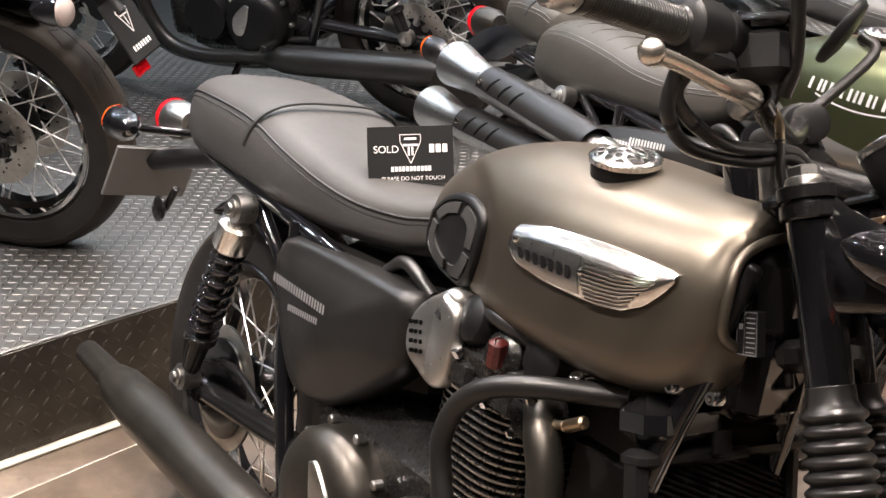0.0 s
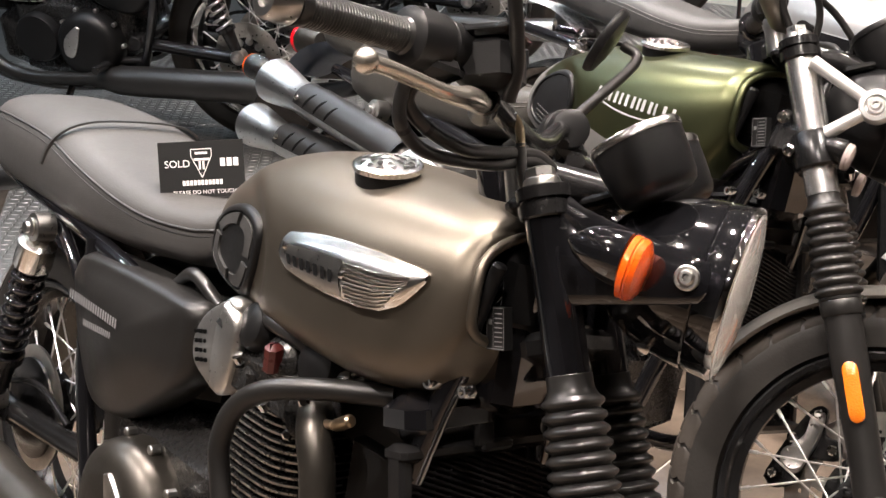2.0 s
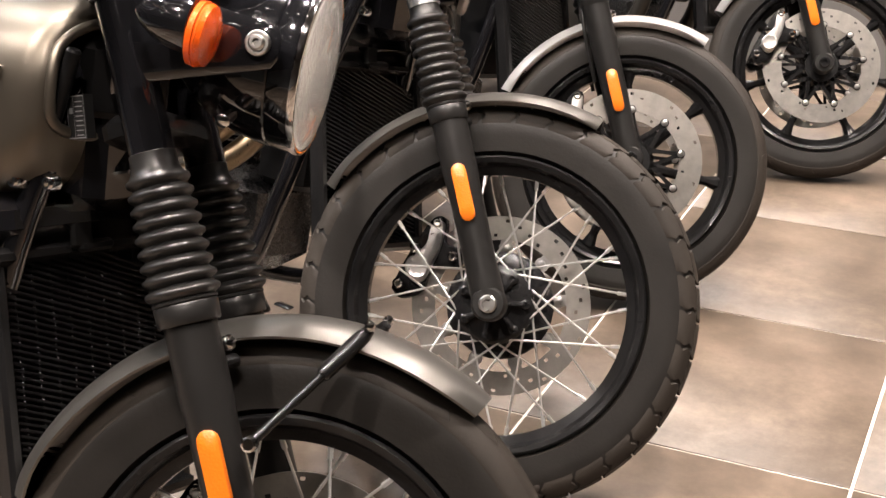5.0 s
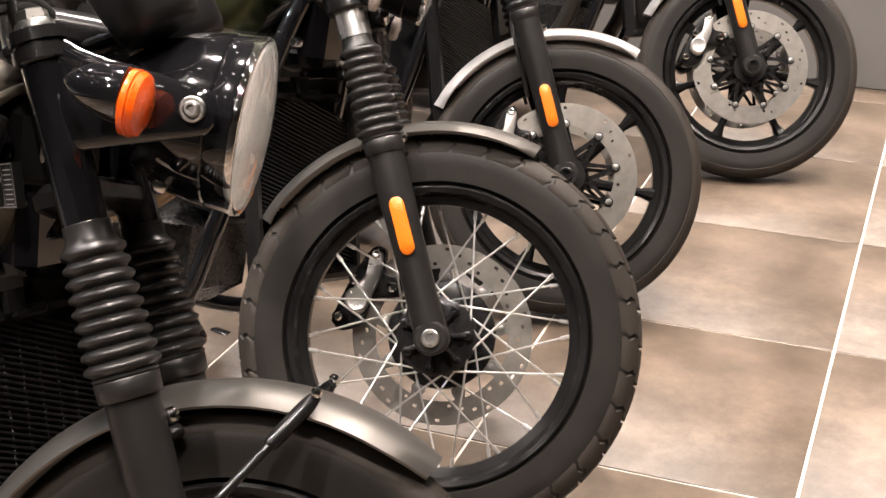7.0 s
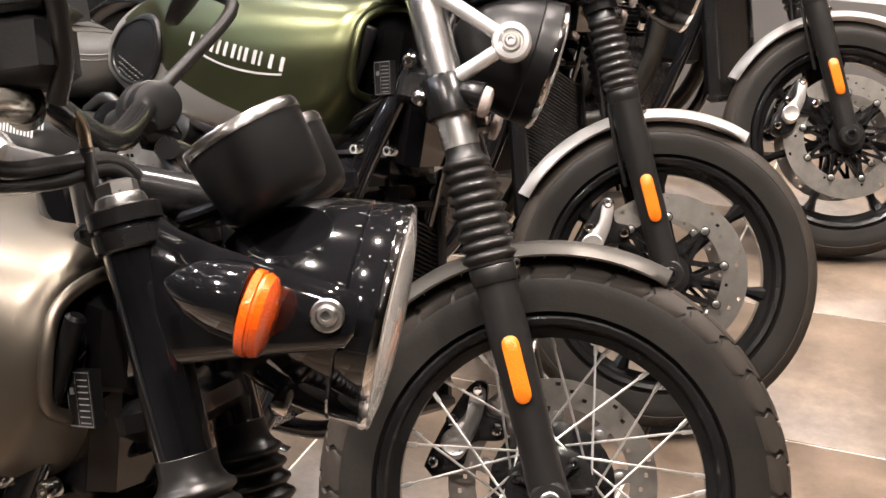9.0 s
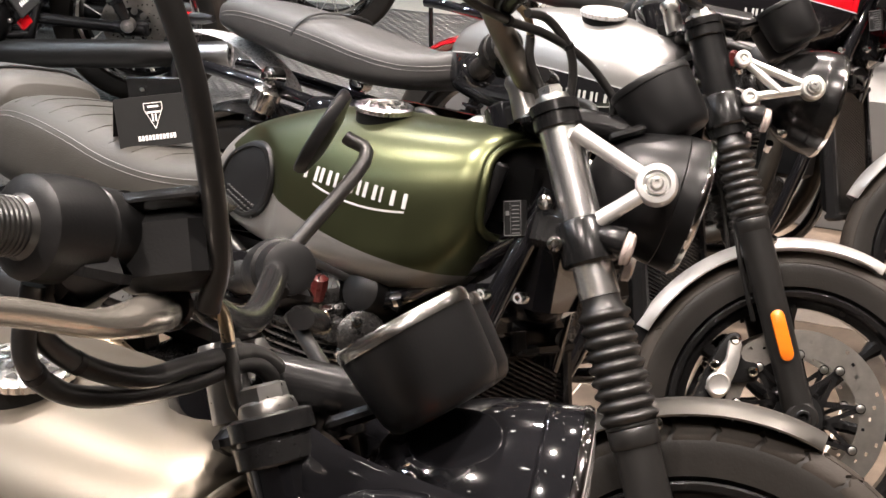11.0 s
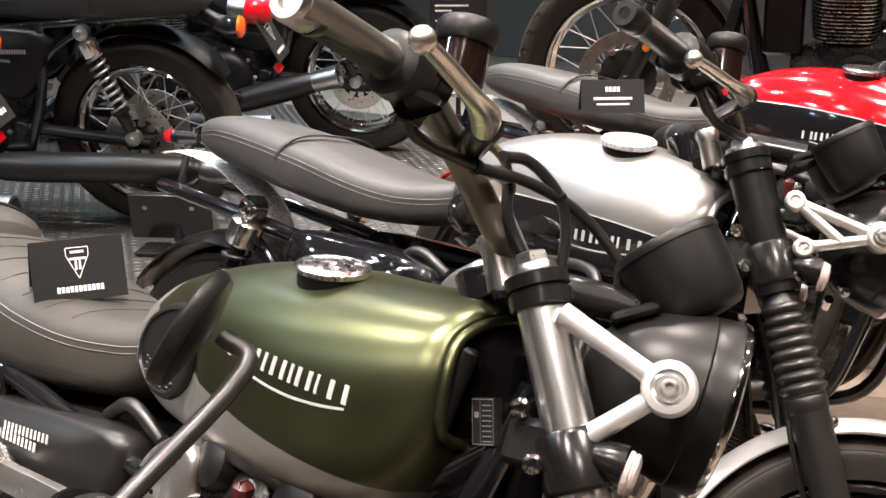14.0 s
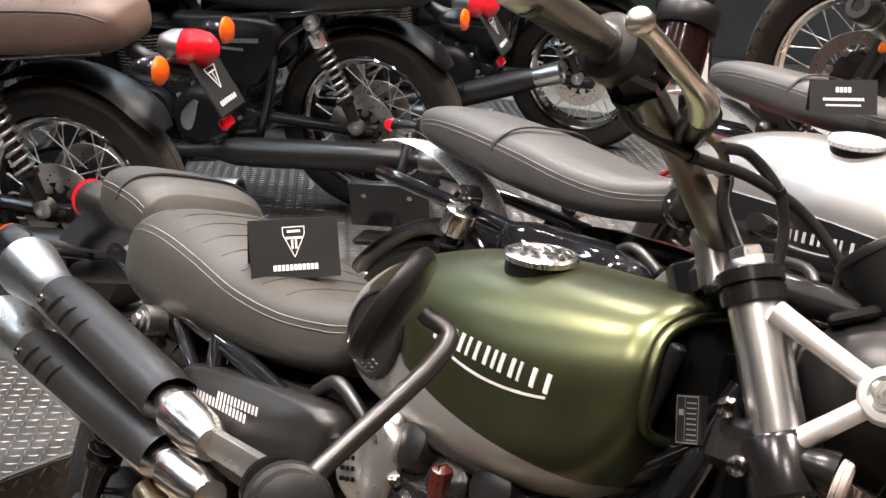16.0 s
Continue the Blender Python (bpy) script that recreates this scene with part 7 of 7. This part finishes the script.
# ---------------------------------------------------------------- cards on the seats


def tent_card(at, turn, lines, label, size=(0.13, 0.083), emblem=True):
    """A folded black card; lines: height up the face, width, letter count, or words."""
    w, h = size
    t = thing("sign_card", label, "sign", pose(*at, 0, 0, turn), "cards on the seats")
    lean = 0.028
    g = Geo()
    for s in (-1, 1):
        rows = [np.array([(-w / 2, s * lean, 0), (w / 2, s * lean, 0), (w / 2, s * (lean - 0.0012), 0), (-w / 2, s * (lean - 0.0012), 0)]), np.array([(-w / 2, 0.0006 * s, h), (w / 2, 0.0006 * s, h), (w / 2, -0.0002 * s, h), (-w / 2, -0.0002 * s, h)])]
        g.rings(rows)
    part("card", g, CARD, t, "folded black card", sharp=20)
    tilt = math.atan2(lean, h)

    def on(u, v):
        return (u, -lean * (1 - v / h) - 0.0008, v)

    pr = Geo()
    tw, tz = w * 0.12, h * 0.62
    tri = [(-tw, tz + h * 0.24), (tw, tz + h * 0.24), (tw, tz + h * 0.12), (0, tz - h * 0.26), (-tw, tz + h * 0.12)]
    for (a, b) in zip(tri, tri[1:] + tri[:1]) if emblem else ():
        d = Vector((b[0] - a[0], b[1] - a[1])).normalized()
        n = Vector((-d.y, d.x)) * 0.0006
        pr.add([on(a[0] - n.x, a[1] - n.y), on(b[0] - n.x, b[1] - n.y), on(b[0] + n.x, b[1] + n.y), on(a[0] + n.x, a[1] + n.y)], [(0, 1, 2, 3)])
    for u0, u1, v0, v1 in ((-tw * 0.75, tw * 0.75, tz + h * 0.04, tz + h * 0.08), (-tw * 0.28, -tw * 0.08, tz - h * 0.12, tz + h * 0.03), (tw * 0.08, tw * 0.28, tz - h * 0.12, tz + h * 0.03), (-tw * 0.6, tw * 0.6, tz + h * 0.15, tz + h * 0.19)) if emblem else ():
        pr.add([on(u0, v0), on(u1, v0), on(u1, v1), on(u0, v1)], [(0, 1, 2, 3)])
    for v, width, hh, n, u in lines:
        for k in range(n):
            a, b = u - width / 2 + width * (k + 0.12) / n, u - width / 2 + width * (k + 0.88) / n
            pr.add([on(a, v), on(b, v), on(b, v + hh), on(a, v + hh)], [(0, 1, 2, 3)])
    part("print", pr, WHITE, t, "white emblem and print drawn as plain shapes")
    return t, on, tilt


def words(text, size, t, at, tilt):
    cu = bpy.data.curves.new("words", "FONT")
    cu.body, cu.size, cu.align_x, cu.extrude = text, size, "CENTER", 0.0001
    tmp = bpy.data.objects.new("words", cu)
    scene.collection.objects.link(tmp)
    me = bpy.data.meshes.new_from_object(tmp.evaluated_get(bpy.context.evaluated_depsgraph_get()))
    bpy.data.objects.remove(tmp)
    me.materials.clear()
    me.materials.append(WHITE)
    ob = new("words", me)
    ob.parent = t
    ob.matrix_basis = Matrix.Translation(at) @ Matrix.Rotation(radians(90) - tilt, 4, "X")
    return tagged(ob, "white printed words " + text)


card_a, on_a, tilt_a = tent_card((0.405, 0.175, 0.80), 52, [(0.019, 0.062, 0.007, 11, 0.0), (0.045, 0.03, 0.012, 3, 0.042)], "folded black sold card on the grey seat")
words("SOLD", 0.0155, card_a, on_a(-0.037, 0.046), tilt_a)
words("PLEASE DO NOT TOUCH", 0.0085, card_a, on_a(0.003, 0.006), tilt_a)
card_b, _, _ = tent_card((0.19, 1.095, 0.806), 54, [(0.012, 0.066, 0.008, 11, 0.0)], "folded black card on the ribbed seat")
card_d, _, _ = tent_card((0.30, 2.70, 0.84), 34, [(0.048, 0.036, 0.011, 4, 0.0), (0.030, 0.092, 0.006, 16, 0.0), (0.018, 0.078, 0.004, 18, 0.0)], "folded black card on the grey seat", (0.15, 0.075), False)


# ---------------------------------------------------------------- farther things
SPEC_H = dict(SPEC_B, lite=True, paint=BLACK_TANK, tank_label="black fuel tank", logo=None, exhaust="none", turn=8, rake=25.5, front_r=0.345, strap_pillion=False, caliper=GOLDISH, seat=[("seat", SPEC_B["seat"][1][1], SEAT_TAN, "brown seat")], knee=None, panel_mat=GOLDISH)
PLINTH_Z = 0.435
slab_box("plinth", (-0.55, 3.55, 0.0), (2.1, 4.85, PLINTH_Z), WALL, "grey painted display plinth")
motorcycle(pose(1.26, 4.19, PLINTH_Z, -7, 0, 196), SPEC_H, "tall dark motorcycle with knobbly tyres on a grey plinth", BACK)
motorcycle(pose(1.95, 6.1, 0, -9, 0, 200), SPEC_E, "dark motorcycle standing beyond the row", BACK)

board = thing("price_board", "black price board with white print on a thin post", "sign", pose(-0.47, 3.3, 0, 0, 0, 30))
part("post", Geo().rod((0, 0, 0.01), (0, 0, 0.80), 0.008).lathe((0, 0, 0), (0, 0, 1), [(0, 0.11), (0.006, 0.11), (0.012, 0.02)], 24), SATIN, board, "thin black post on a round foot")
pb = part("board", Geo().box((0, -0.008, 0.93), (0.17, 0.006, 0.30), 0.002), CARD, board, "black board")
g = Geo()
for v, w, n, h in ((1.05, 0.12, 14, 0.012), (1.02, 0.06, 8, 0.005), (1.0, 0.1, 16, 0.005), (0.985, 0.05, 6, 0.005), (0.955, 0.06, 9, 0.005), (0.905, 0.13, 8, 0.024)):
    flat_letters(g, -0.07, v, -0.07 + w, v, h, -0.0115, n, 0.3)
part("board_print", g, WHITE, pb, "white lines drawn as plain blocks")
part("leaflet", Geo().box((0.03, -0.010, 0.80), (0.09, 0.004, 0.11), 0.001), WHITE, board, "white leaflet")

stand = thing("wheel_stand", "low black steel wheel stand on the platform", "stand", pose(-1.22, 2.82, PLAT_Z, 0, 0, 25))
part("plate", Geo().box((0, 0, 0.11), (0.26, 0.012, 0.15), 0.004, (12, 0, 0)), SATIN, stand, "black plate")
part("foot", Geo().box((-0.05, -0.03, 0.01), (0.09, 0.12, 0.02), 0.006), SATIN, stand)
part("arm", Geo().tube([(0.02, 0.0, 0.03), (0.02, 0.05, 0.2), (0.05, 0.14, 0.36)], 0.014, 8, 4), SATIN, stand)
for x in (-0.08, 0.07):
    part("bolt", Geo().lathe((x, -0.004, 0.14), (0, -1, 0.1), [(0, 0.009), (0.008, 0.009), (0.01, 0.006)], 10), STEEL, stand)

# ---------------------------------------------------------------- floor tiles, nearest singly
tile_bm = Geo().box((0, 0, -0.004), (TILE_SIZE - 0.006, TILE_SIZE - 0.006, 0.008), 0.0012).mesh("floor_tile", TILE)
turn_m = Matrix.Rotation(TILE_TURN, 4, "Z")
rest = Geo()
for i in range(-8, 8):
    for j in range(-12, 13):
        c = Vector((*TILE_AT, 0)) + turn_m @ Vector(((i + 0.5) * TILE_SIZE, (j + 0.5) * TILE_SIZE, 0))
        if c.x < PLAT_X - 0.25 or c.x > 5.6 or c.y < -4.6 or c.y > 8.6:
            continue
        if -1 < c.x < 4 and -2 < c.y < 6:
            tl_ = new("floor_tile", tile_bm)
            tl_.parent = floor
            tl_.matrix_basis = Matrix.Translation(c) @ turn_m
        else:
            v = [c + turn_m @ Vector((sx * 0.298, sy * 0.298, 0)) for sx, sy in ((-1, -1), (1, -1), (1, 1), (-1, 1))]
            rest.add([tuple(q) for q in v], [(0, 1, 2, 3)])
tagged(part("floor_tiles_beyond", rest, TILE, floor, "stone-look floor tiles"), kind="stuff")
